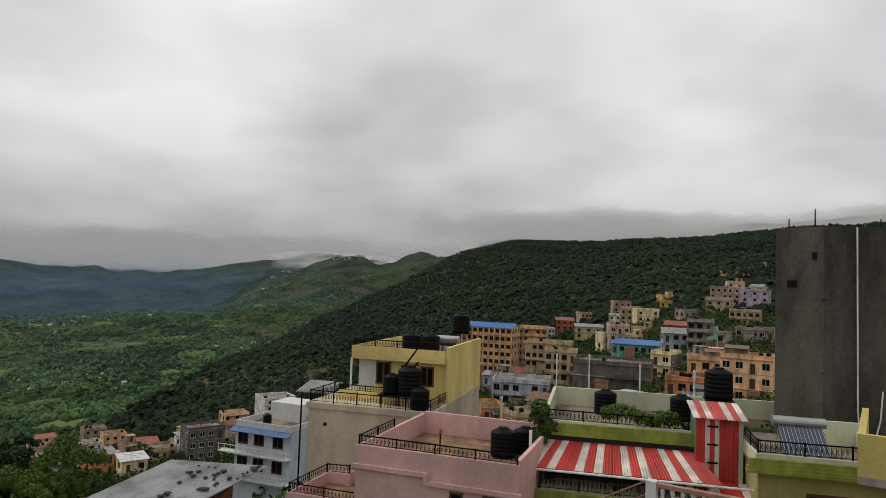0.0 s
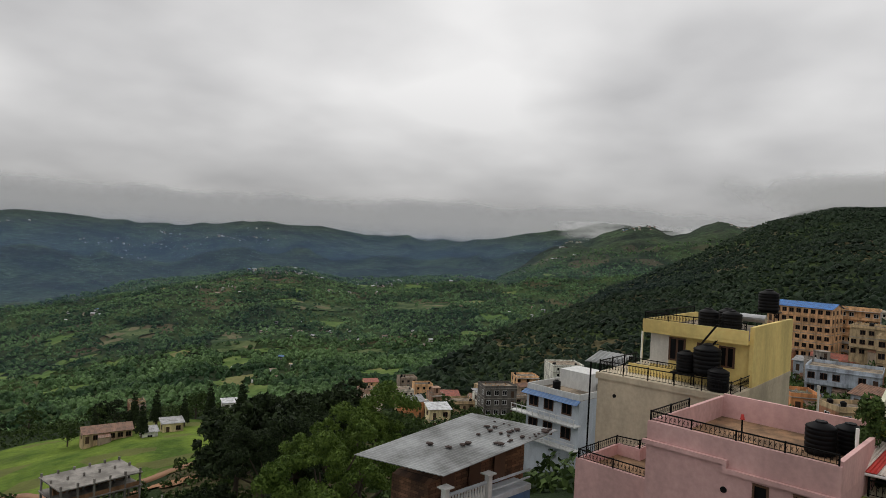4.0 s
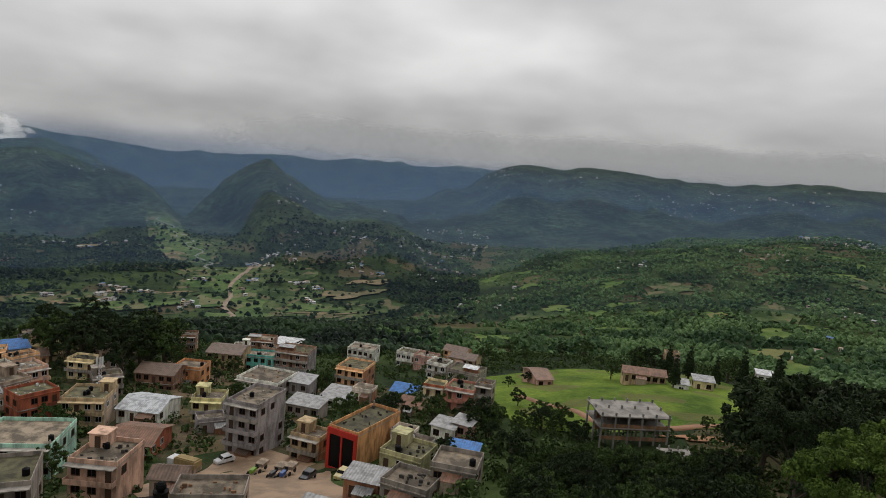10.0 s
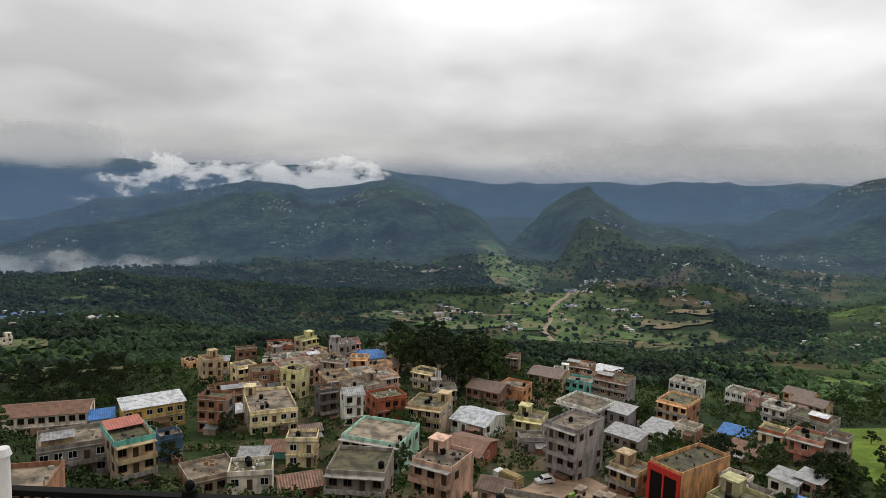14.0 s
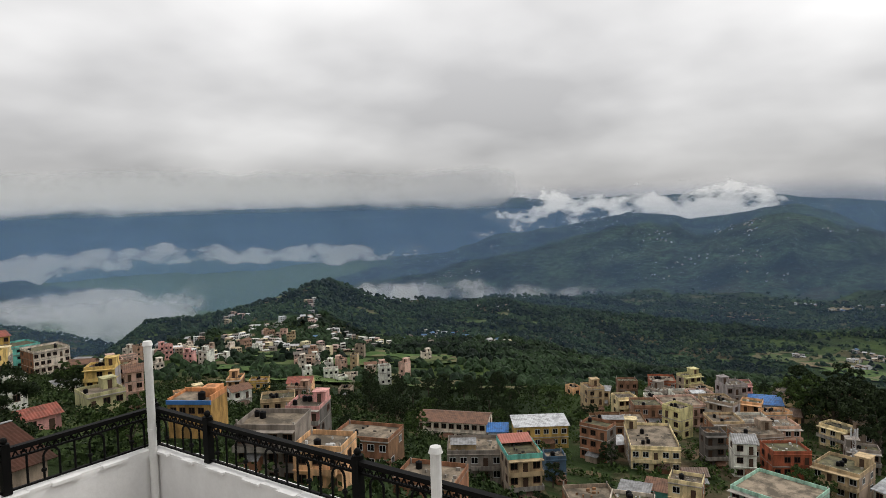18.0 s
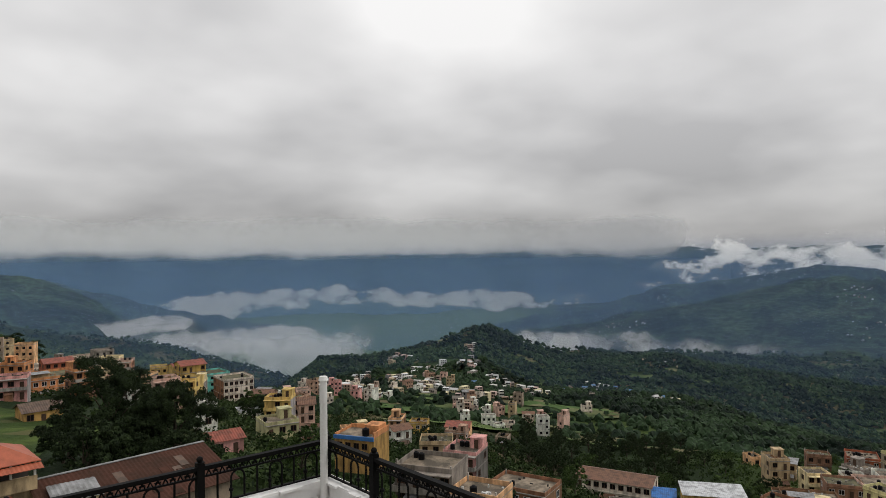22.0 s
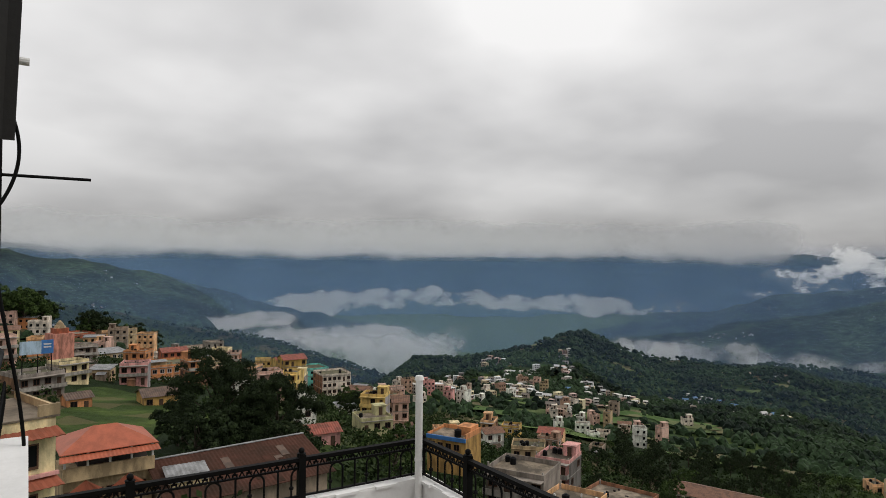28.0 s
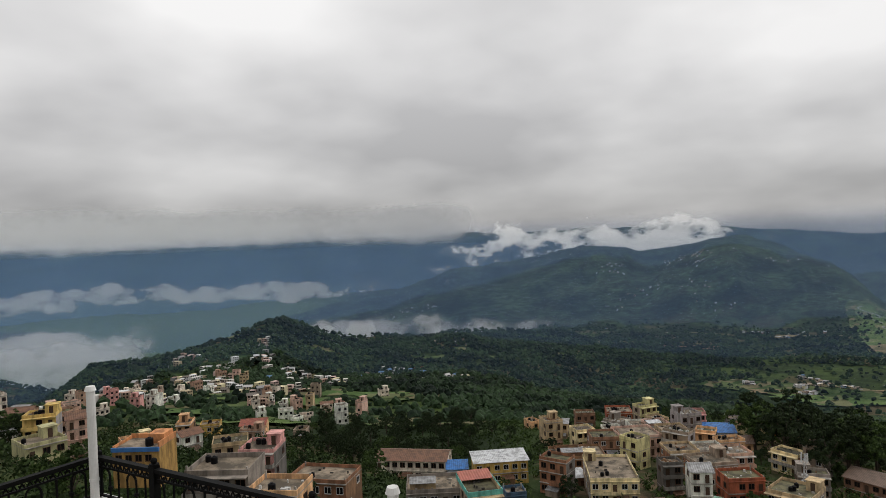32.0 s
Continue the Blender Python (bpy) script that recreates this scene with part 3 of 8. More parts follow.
house_rng = random.Random(11)
SITES = []


def house(az, d, top, w, dp, n, turn, col, roof, extra="", found=None):
    rng = house_rng
    w, dp = max(w, 4.5), max(dp, 4.5)
    flat = roof == "flat"
    H = 3.0
    par = 0.85 if flat else 0.0
    eave = top - par if flat else top - 1.1
    base = eave - n * H
    m = Matrix.Translation(at(az, d)) @ Matrix.Rotation(radians(az + turn), 4, "Z")
    low = min(ground_z(az, d + k) for k in (0, dp * 0.5, dp)) - 0.8
    SITES.append((az, d + dp / 2, max(w, dp) * 0.75))
    kind = f"flat concrete roof" if flat else f"{ROOFS[roof][1]} roof"
    storeys = {1: "single-storey", 2: "two-storey", 3: "three-storey"}.get(n, "four-storey")
    root = thing("house", m @ Matrix.Translation((0, 0, base)), f"{WORDS[col]} {storeys} house with {kind}", "house", "houses of the hill town")
    wm = wall_mat(col)
    body = boxes((-w / 2, w / 2, 0, dp, min(low - base, -0.2), n * H))
    # the street front is plastered and painted, the flanks often stay bare
    bare = rng.random() < 0.55 and flat and d < 330 and "glass" not in extra and col not in ("greystone", "mint", "steelblue")
    for f in body.faces:
        f.material_index = 1 if bare and abs(f.calc_center_median().x) > w / 2 - 0.01 else 0
    body = finish(body, "wall", wm)
    body.materials.append(wall_mat(rng.choice(("oldbrick", "greystone", "brownbrick", "concrete", "greytan", "darkconcrete"))))
    part("wall", body, None, root)
    open_front = flat and n > 1 and d < 330 and rng.random() < 0.55 and "glass" not in extra
    if "glass" in extra:
        glass_front(root, w, n * H)
    for k in range(1, n + 1 if flat else n):
        slab_mat = SLAB if rng.random() < 0.6 else wm
        if open_front and k < n:
            # a balcony across the whole front, with a low wall
            x0, x1, z0, z1 = -w / 2 - 0.02, w / 2 + 0.02, k * H + 0.07, k * H + 0.85
            part("balcony", boxes((x0, x1, -1.35, dp + 0.02, k * H - 0.1, z0), (x0, x1, -1.35, -1.25, z0, z1), (x0, x0 + 0.1, -1.25, -0.01, z0, z1), (x1 - 0.1, x1, -1.25, -0.01, z0, z1)), slab_mat, root)
        elif open_front:
            part("slab", boxes((-w / 2 - 0.05, w / 2 + 0.05, -1.45, dp + 0.05, k * H - 0.09, k * H + 0.07)), slab_mat, root)
        elif "glass" not in extra or k == n:
            part("slab", boxes((-w / 2 - 0.02, w / 2 + 0.02, -0.34 if k == n or rng.random() < 0.6 else -0.03, dp + 0.02, k * H - 0.09, k * H + 0.07)), slab_mat, root)
    if d < 310 and rng.random() < 0.45 and "glass" not in extra:
        lx, lw = rng.uniform(-w * 0.3, w * 0.1), rng.uniform(2.2, 4.0)
        bm = bmesh.new()
        tin_sheet(bm, (lx, -2.4, 2.0), (lx + lw, -2.4, 2.0), (lx + lw, -0.36, 2.6), (lx, -0.36, 2.6), 8)
        bmesh.ops.recalc_face_normals(bm, faces=bm.faces)
        part("porch_roof", bm, tin_mat(rng.choice(("rusttin", "greytin", "browntin"))), root)
        part("porch_wall", boxes((lx + 0.1, lx + lw - 0.1, -2.2, -0.001, min(low - base, -0.2), 1.95)), wall_mat(rng.choice(("oldbrick", "greytan", "brownbrick"))), root)
    cols = max(1, int((w - 0.6) / 2.1))
    kindw = "white" if rng.random() < 0.25 else "wood"
    door_col = rng.randrange(cols)
    far = d > 330
    if d > 150:
        kindw += "_far"
    if far:
        kindw, cols = "far", min(cols, 3)
        door_col = 9
    below = int(max(0, min(2, (base - low) / 3)))
    for k in range(-below, n):
        for c in range(cols):
            x = -w / 2 + (c + 0.5) * w / cols
            if c == door_col and cols > 1 and "glass" not in extra and "blank" not in extra:
                part("door", DOOR, None, root, loc=(x, 0, k * H + 0.1))
            elif rng.random() < 0.93 and "glass" not in extra and "blank" not in extra:
                add_window(root, x, 0, k * H + 0.95, 0, kindw)
        sc = max(1, int(dp / 3.6))
        side = 1 if turn <= 0 else -1
        for c in range(0 if far else sc):
            if rng.random() < 0.62 and "none" not in extra:
                add_window(root, side * w / 2, (c + 0.5) * dp / sc, k * H + 0.95, 90 * side, kindw)
    if flat:
        part("roof", boxes((-w / 2 + 0.15, w / 2 - 0.15, 0.15, dp - 0.15, n * H + 0.071, n * H + 0.12)), ROOFTOP if rng.random() < 0.72 else MOSSY, root)
        if d < 320 and rng.random() < 0.18 and w > 6 and dp > 6.5 and "glass" not in extra:
            tin, tx, tw = bmesh.new(), rng.choice((-1, 1)) * w * 0.2, w * 0.24
            tin_sheet(tin, (tx - tw, 0.3, n * H + 1.95), (tx + tw, 0.3, n * H + 1.95), (tx + tw, 3.4, n * H + 2.4), (tx - tw, 3.4, n * H + 2.4), 9)
            bmesh.ops.recalc_face_normals(tin, faces=tin.faces)
            part("roof_shed", tin, tin_mat(rng.choice(("rusttin", "greytin", "browntin", "whitetin", "greytin"))), root)
            part("shed_wall", boxes((tx - tw + 0.1, tx + tw - 0.1, 1.6, 3.2, n * H + 0.121, n * H + 2.0)), wall_mat(rng.choice(("oldbrick", "greytan", "tan", "concrete"))), root)
        part("parapet", ring_wall(w, dp, n * H + 0.072, n * H + par, 0.14, 0.02), wm, root)
        if n > 1 and not open_front and rng.random() < 0.5 and "glass" not in extra and not far:
            bx = rng.choice((-1, 1)) * w * 0.18
            part("balcony", boxes((bx - w * 0.25, bx + w * 0.25, -1.25, -0.351, H - 0.1, H + 0.06), (bx - w * 0.25, bx + w * 0.25, -1.25, -1.15, H + 0.06, H + 0.85),
                                  (bx - w * 0.25, bx - w * 0.25 + 0.1, -1.15, -0.36, H + 0.06, H + 0.85), (bx + w * 0.25 - 0.1, bx + w * 0.25, -1.15, -0.36, H + 0.06, H + 0.85)), wm, root)
        sx = None
        if "stair" in extra:
            sx = rng.choice((-1, 1))
            x0 = sx * (w / 2 - 1.7)
            part("stair_room", boxes((x0 - 1.5, x0 + 1.5, dp - 3.4, dp - 0.2, n * H + 0.12, n * H + 2.5), (x0 - 1.7, x0 + 1.7, dp - 3.6, dp - 0.1, n * H + 2.501, n * H + 2.65)), wm, root)
            part("door", DOOR, None, root, loc=(x0, dp - 3.4, n * H + 0.13))
        if d < 300 and rng.random() < 0.85:
            bm = bmesh.new()
            for q in range(rng.randint(8, 18)):
                bx, by = rng.uniform(-w / 2 + 0.9, w / 2 - 0.9), rng.uniform(0.8, dp - 0.9)
                sx, sy, sz = rng.uniform(0.15, 0.8), rng.uniform(0.1, 0.4), rng.uniform(0.1, 0.6)
                box(bm, bx - sx / 2, bx + sx / 2, by - sy / 2, by + sy / 2, 0, sz)
            solid("roof_clutter", bm, rng.choice((STONEDARK, SLAB, FRAMEW, wall_mat("brownbrick"))), "odds and ends lying on a flat roof", "clutter", "rooftop clutter", "stuff",
                  m @ Matrix.Translation((0, 0, base + n * H + 0.121)))
        if not far and rng.random() < 0.55:
            for cx in (-1, 1):
                for cy in (0.25, dp - 0.25):
                    if rng.random() < 0.7:
                        part("rebar_stub", boxes((cx * (w / 2 - 0.25) - 0.12, cx * (w / 2 - 0.25) + 0.12, cy - 0.12, cy + 0.12, n * H + 0.121, n * H + rng.uniform(1.0, 1.6))), SLAB, root)
        if "turq" in extra:
            part("parapet_band", ring_wall(w, dp, n * H + 0.073, n * H + par + 0.25, 0.1, 0.14), wall_mat("turquoise"), root)
            tin = bmesh.new()
            tin_sheet(tin, (-w / 2, dp * 0.62, n * H + 0.9), (w / 2, dp * 0.62, n * H + 0.9), (w / 2, dp, n * H + 1.5), (-w / 2, dp, n * H + 1.5), 12)
            bmesh.ops.recalc_face_normals(tin, faces=tin.faces)
            part("tin_roof", tin, paint("salmon_tin", (0.42, 0.14, 0.10), rough=0.5, size=1.5), root)
        if "redtop" in extra:
            part("cornice", boxes((-w / 2 - 0.1, w / 2 + 0.1, -0.12, -0.03, n * H + 0.2, n * H + par + 0.05)), wall_mat("redbrick"), root)
        if "tank" in extra:
            for q in range(rng.choice((2, 2, 3)) if az < 5 else rng.choice((1, 1, 2, 3))):
                tx = -(sx or rng.choice((-1, 1))) * (w / 2 - 1.2 - q * 1.25)
                put_tank(m @ Vector((tx, min(dp - 1.2, 1.4 + rng.random() * dp * 0.6), base + n * H + 0.12)), rng.uniform(0.85, 1.1))
    else:
        rm = tin_mat(roof)
        rise, o = min(1.5, 0.16 * dp + 0.3), 0.5
        bm = bmesh.new()
        ribs = min(40, int(w / 0.45))
        z = n * H + 0.1
        if roof in ("whitegable", "browntin", "redtin", "rusttin") or rng.random() < 0.3:
            tin_sheet(bm, (-w / 2 - o, -o, z - 0.2), (w / 2 + o, -o, z - 0.2), (w / 2 + o, dp / 2, z + rise), (-w / 2 - o, dp / 2, z + rise), ribs)
            tin_sheet(bm, (w / 2 + o, dp + o, z - 0.2), (-w / 2 - o, dp + o, z - 0.2), (-w / 2 - o, dp / 2, z + rise + 0.01), (w / 2 + o, dp / 2, z + rise + 0.01), ribs)
            for sx in (-1, 1):
                g = bmesh.new()
                a = [g.verts.new((sx * (w / 2 - 0.1 * e), y, zz)) for e in (0, 1) for y, zz in ((0, z - 0.1), (dp, z - 0.1), (dp / 2, z + rise - 0.1))]
                for f in ((0, 1, 2), (5, 4, 3), (0, 3, 4, 1), (1, 4, 5, 2), (2, 5, 3, 0)):
                    g.faces.new([a[i] for i in f])
                bmesh.ops.recalc_face_normals(g, faces=g.faces)
                part("gable", g, wm, root)
        else:
            tin_sheet(bm, (-w / 2 - o, -o, z + 0.15), (w / 2 + o, -o, z + 0.15), (w / 2 + o, dp + o, z + 0.15 + rise * 0.6), (-w / 2 - o, dp + o, z + 0.15 + rise * 0.6), ribs)
        bmesh.ops.recalc_face_normals(bm, faces=bm.faces)
        part("roof", bm, rm, root)
    return root


# ---------------------------------------------------------------- trees
def leaf_cloud(rng, lobes, count, size):
    """Crown of many small leaf tufts: lobes are (centre, radius) and tufts sit mostly near their skins."""
    lob = np.array([(*c, r) for c, r in lobes], float)
    weight = lob[:, 3] ** 2
    pick = rng.choice(len(lob), count, p=weight / weight.sum())
    v = rng.normal(size=(count, 3))
    v /= np.linalg.norm(v, axis=1)[:, None]
    v[:, 2] = np.where(v[:, 2] < -0.35, -v[:, 2] * 0.4, v[:, 2])
    rad = lob[pick, 3] * (0.62 + 0.42 * rng.random(count) ** 0.6)
    c = lob[pick, :3] + v * rad[:, None]
    s = size * (0.6 + 0.8 * rng.random(count))
    n = v + rng.normal(size=(count, 3)) * 0.55
    n /= np.linalg.norm(n, axis=1)[:, None]
    t = np.cross(n, rng.normal(size=(count, 3)))
    t /= np.linalg.norm(t, axis=1)[:, None]
    b = np.cross(n, t)
    droop = n * 0.25
    V = np.stack([c - t * s[:, None], c - (b * 0.55 + droop) * s[:, None], c + t * s[:, None], c + (b * 0.55 - droop) * s[:, None]], 1).reshape(-1, 3)
    F = np.arange(len(V)).reshape(-1, 4)
    return V, F


DARKLEAF = leafy("dark_foliage", (0.006, 0.011, 0.005), (0.030, 0.047, 0.015))
DEEPLEAF = leafy("deep_foliage", (0.009, 0.018, 0.006), (0.042, 0.068, 0.018))
BRIGHTLEAF = leafy("bright_foliage", (0.030, 0.058, 0.010), (0.110, 0.165, 0.028))
MIDLEAF = leafy("mid_foliage", (0.014, 0.027, 0.008), (0.066, 0.104, 0.025))
# besides mixed greens, the strong patches stand in for shading of the slopes
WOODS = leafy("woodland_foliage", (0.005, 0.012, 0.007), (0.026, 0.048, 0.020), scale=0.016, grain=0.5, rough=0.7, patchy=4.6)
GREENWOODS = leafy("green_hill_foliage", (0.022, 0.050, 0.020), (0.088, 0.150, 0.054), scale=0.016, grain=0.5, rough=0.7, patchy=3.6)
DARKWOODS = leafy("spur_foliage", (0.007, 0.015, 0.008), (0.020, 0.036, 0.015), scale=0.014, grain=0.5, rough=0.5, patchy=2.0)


def tree_thing(name, seed, height, spread, tufts, size, leaf, label, m, conifer=False, clumps=0):
    rng = np.random.default_rng(seed)
    root = thing(name, m, label, "tree", "trees on the slope")
    bm = bmesh.new()
    trunk_h = height * 0.5
    r = 0.028 * height
    lean = Vector((rng.normal() * 0.05, rng.normal() * 0.05, 1)) * trunk_h
    tube(bm, (0, 0, -2.5), lean * 0.5, r * 1.3, r, 9)
    tube(bm, lean * 0.5, lean, r, r * 0.6, 9)
    lobes = []
    k = 9 if not conifer else 7
    for i in range(k):
        a = 2.4 * i + rng.random()
        h = height * (0.42 + 0.48 * i / k)
        reach = spread * (0.75 - 0.35 * (i / k)) * (0.7 + 0.5 * rng.random())
        if conifer:
            h, reach = height * (0.2 + 0.75 * i / k), 0.1
        c = Vector((math.cos(a) * reach, math.sin(a) * reach, h))
        lobes.append((tuple(c), spread * (0.30 + 0.22 * rng.random()) if not conifer else spread * (0.75 - 0.6 * i / k)))
        if not conifer:
            start = lean * (0.45 + 0.5 * i / k)
            tube(bm, start, start.lerp(c, 0.85), r * 0.45, r * 0.15, 6)
    if clumps:
        fine = []
        for c, rad in lobes:
            for _ in range(clumps):
                v = Vector(rng.normal(size=3)).normalized()
                v.z = abs(v.z) * 1.1 - 0.3
                fine.append((tuple(Vector(c) + v * rad * (0.75 + 0.4 * rng.random())), rad * (0.22 + 0.2 * rng.random())))
        lobes = fine
    part("trunk", bm, BARK, root)
    V, F = leaf_cloud(rng, lobes, tufts, size)
    part("crown", mesh_np("crown", V, F, leaf, False), None, root)
    return root


def near_site(az, d, part_of=1.0):
    hit = np.zeros(len(az), bool)
    x, y = -d * np.sin(np.radians(az)), d * np.cos(np.radians(az))
    for a, dd, r in SITES:
        p = at(a, dd)
        hit |= (x - p.x) ** 2 + (y - p.y) ** 2 < ((r + 2.5) * part_of) ** 2
    return hit


def woodland(name, label, count, az0, az1, d0, d1, size, leaf, keep, seed, tall=1.1, shape=(5, 3)):
    """Distant tree cover as one body of many lumpy crowns."""
    rng = np.random.default_rng(seed)
    az = az0 + (az1 - az0) * rng.random(count)
    d = np.sqrt(d0 ** 2 + (d1 ** 2 - d0 ** 2) * rng.random(count))
    ok = rng.random(count) < keep(az, d)
    az, d = az[ok], d[ok]
    free = ~near_site(az, d)
    az, d = az[free], d[free]
    n = len(az)
    z = land_height(az, d) + land_bumps(az, d)
    # each crown is a lumpy dome: a crest, then rings of leaf masses down to the skirt
    k, levels = shape
    rings = ((0.60, 0.80), (1.0, 0.20), (0.85, -0.55))[:levels]
    s = size * (0.5 + 0.9 * rng.random(n) ** 1.6)
    ang = rng.random((n, 1)) * 6.283
    rows = [np.zeros((n, 1, 3)) + np.array([0, 0, 1.1])]
    for q, (r, h) in enumerate(rings):
        a = ang + (np.arange(k) + 0.5 * q) * 6.283 / k + rng.normal(size=(n, k)) * 0.22
        rr = r * (1 + 0.28 * rng.normal(size=(n, k)).clip(-1.6, 1.6))
        rows.append(np.stack([np.cos(a) * rr, np.sin(a) * rr, h + 0.20 * rng.normal(size=(n, k))], -1))
    V = np.concatenate(rows, 1) * s[:, None, None] * np.array([1, 1, tall])
    V += np.stack([-d * np.sin(np.radians(az)), d * np.cos(np.radians(az)), z + s * 0.55], -1)[:, None]
    f = [(0, 1 + j, 1 + (j + 1) % k) for j in range(k)]
    for q in range(levels - 1):
        o = 1 + q * k
        for j in range(k):
            f += [(o + j, o + k + j, o + (j + 1) % k), (o + (j + 1) % k, o + k + j, o + k + (j + 1) % k)]
    F = (np.array(f)[None] + (np.arange(n) * V.shape[1])[:, None, None]).reshape(-1, 3)
    ob = new(name, mesh_np(name, V.reshape(-1, 3), F, leaf, False))
    return tagged(ob, label, "woodland", kind="stuff")


# ---------------------------------------------------------------- the houses close below the terrace
PINKW = paint("pink_plaster", (0.62, 0.38, 0.36), grime=0.35, size=3.0)
CREAMW = paint("cream_plaster", (0.56, 0.48, 0.35), grime=0.45, size=3.0)
YELLOWW = paint("yellow_plaster", (0.76, 0.59, 0.22), grime=0.4, size=3.0)
OLIVEW = paint("pale_green_plaster", (0.60, 0.60, 0.43), grime=0.35, size=2.5)
GREENTILE = paint("green_tile", (0.27, 0.30, 0.05), rough=0.5, grime=0.5, size=0.5, bump=0.4)
REDPAINT = paint("red_tin_paint", (0.52, 0.045, 0.035), rough=0.45, grime=0.4, size=1.0)
STRIPEW = paint("white_tin_paint", (0.74, 0.66, 0.58), rough=0.45, grime=0.6, size=1.0)
TERRACOTTA = paint("terracotta_floor", (0.27, 0.16, 0.09), grime=0.8, size=0.8)
GREENSIDE = paint("green_tin_paint", (0.10, 0.22, 0.12), rough=0.5, grime=0.5, size=1.0)
TOWERW = paint("raw_cement_render", (0.098, 0.086, 0.070), grime=1.0, size=1.9, vary=0.6)
BLUEWALL = paint("blue_white_wall", (0.52, 0.56, 0.61), grime=0.35, size=2.0)
BLUETILE = paint("blue_awning_tile", (0.08, 0.16, 0.32), rough=0.5, grime=0.4, size=0.6)
BRICKW = paint("rough_brick_wall", (0.17, 0.095, 0.06), grime=0.7, size=0.9, bump=0.5)
bt = BRICKW.node_tree
courses = N(bt, "TexBrick")
courses.inputs["Color1"].default_value, courses.inputs["Color2"].default_value, courses.inputs["Mortar"].default_value = (1.5, 1.35, 1.2, 1), (0.5, 0.45, 0.42, 1), (0.30, 0.28, 0.26, 1)
courses.inputs["Scale"].default_value, courses.inputs["Mortar Size"].default_value = 1.6, 0.012
turned = N(bt, "Mapping")
turned.inputs["Rotation"].default_value = (radians(90), 0, 0)
bt.links.new(N(bt, "TexCoord").outputs["Object"], turned.inputs[0])
bt.links.new(turned.outputs[0], courses.inputs[0])
laid = N(bt, "MixRGB", blend_type="MULTIPLY", in_0=0.9)
bt.links.new(bt.nodes["Principled BSDF"].inputs["Base Color"].links[0].from_socket, laid.inputs[1])
bt.links.new(courses.outputs[0], laid.inputs[2])
bt.links.new(laid.outputs[0], bt.nodes["Principled BSDF"].inputs["Base Color"])
GREYTIN = paint("weathered_tin", (0.27, 0.28, 0.28), rough=0.55, grime=0.8, size=3.0, metal=0.2)
STONE = paint("dark_stone", (0.07, 0.05, 0.045), size=0.3, bump=0.6)
BLUEPAINT = paint("blue_paint", (0.05, 0.17, 0.42), rough=0.5, grime=0.3, size=1.0)
GLASSB = paint("panel_glass", (0.03, 0.045, 0.08), rough=0.12, vary=0.1, grime=0.1, bump=0.0, spec=0.6)
STEEL = paint("galvanised_steel", (0.45, 0.45, 0.46), rough=0.35, metal=0.7, grime=0.3, size=0.5)


def frame_at(x, y, z, turn):
    return Matrix.Translation((x, y, z)) @ Matrix.Rotation(radians(turn), 4, "Z")


def roof_rail(root, pts, h=0.42, posts=1.4):
    """Light wrought-iron roof railing along a chain of points in the thing's own frame."""
    for a, b in zip(pts, pts[1:]):
        a, b = Vector(a), Vector(b)
        L = (b - a).length
        up = Vector((0, 0, h))
        bm = bmesh.new()
        tube(bm, a + up, b + up, 0.028, seg=6)
        tube(bm, a + up * 0.12, b + up * 0.12, 0.014, seg=5)
        part("hand_rail", bm, IRON, root)
        n = max(1, round(L / posts))
        for i in range(n + 1):
            p = a.lerp(b, i / n)
            bm = bmesh.new()
            tube(bm, p, p + up * 1.12, 0.03, seg=6)
            part("rail_post", bm, IRON, root)
        bm = bmesh.new()
        k = max(2, int(L / 0.16))
        for i in range(k):
            p = a.lerp(b, (i + 0.5) / k)
            q = a.lerp(b, (i + 0.95) / k)
            tube(bm, p + up * 0.12, p + up, 0.009, seg=4)
            tube(bm, p + up * 0.35, q + up * 0.75, 0.009, seg=4)
            tube(bm, p + up * 0.75, q + up * 0.35, 0.009, seg=4)
        part("scroll_band", bm, IRON, root)


def tank_stand(m, h, scale=1.0, lids=1):
    root = thing("tank_stand", m, "black steel stand under a rooftop water tank", "tank stand")
    for sx in (-0.45, 0.45):
        for sy in (-0.45, 0.45):
            bm = bmesh.new()
            tube(bm, (sx, sy, 0), (sx, sy, h), 0.03, seg=6)
            part("leg", bm, IRON, root)
    part("platform", boxes((-0.58, 0.58, -0.58, 0.58, h, h + 0.05)), IRON, root)
    for i in range(lids):
        put_tank(m @ Vector((0, 0, h + 0.052)), scale)


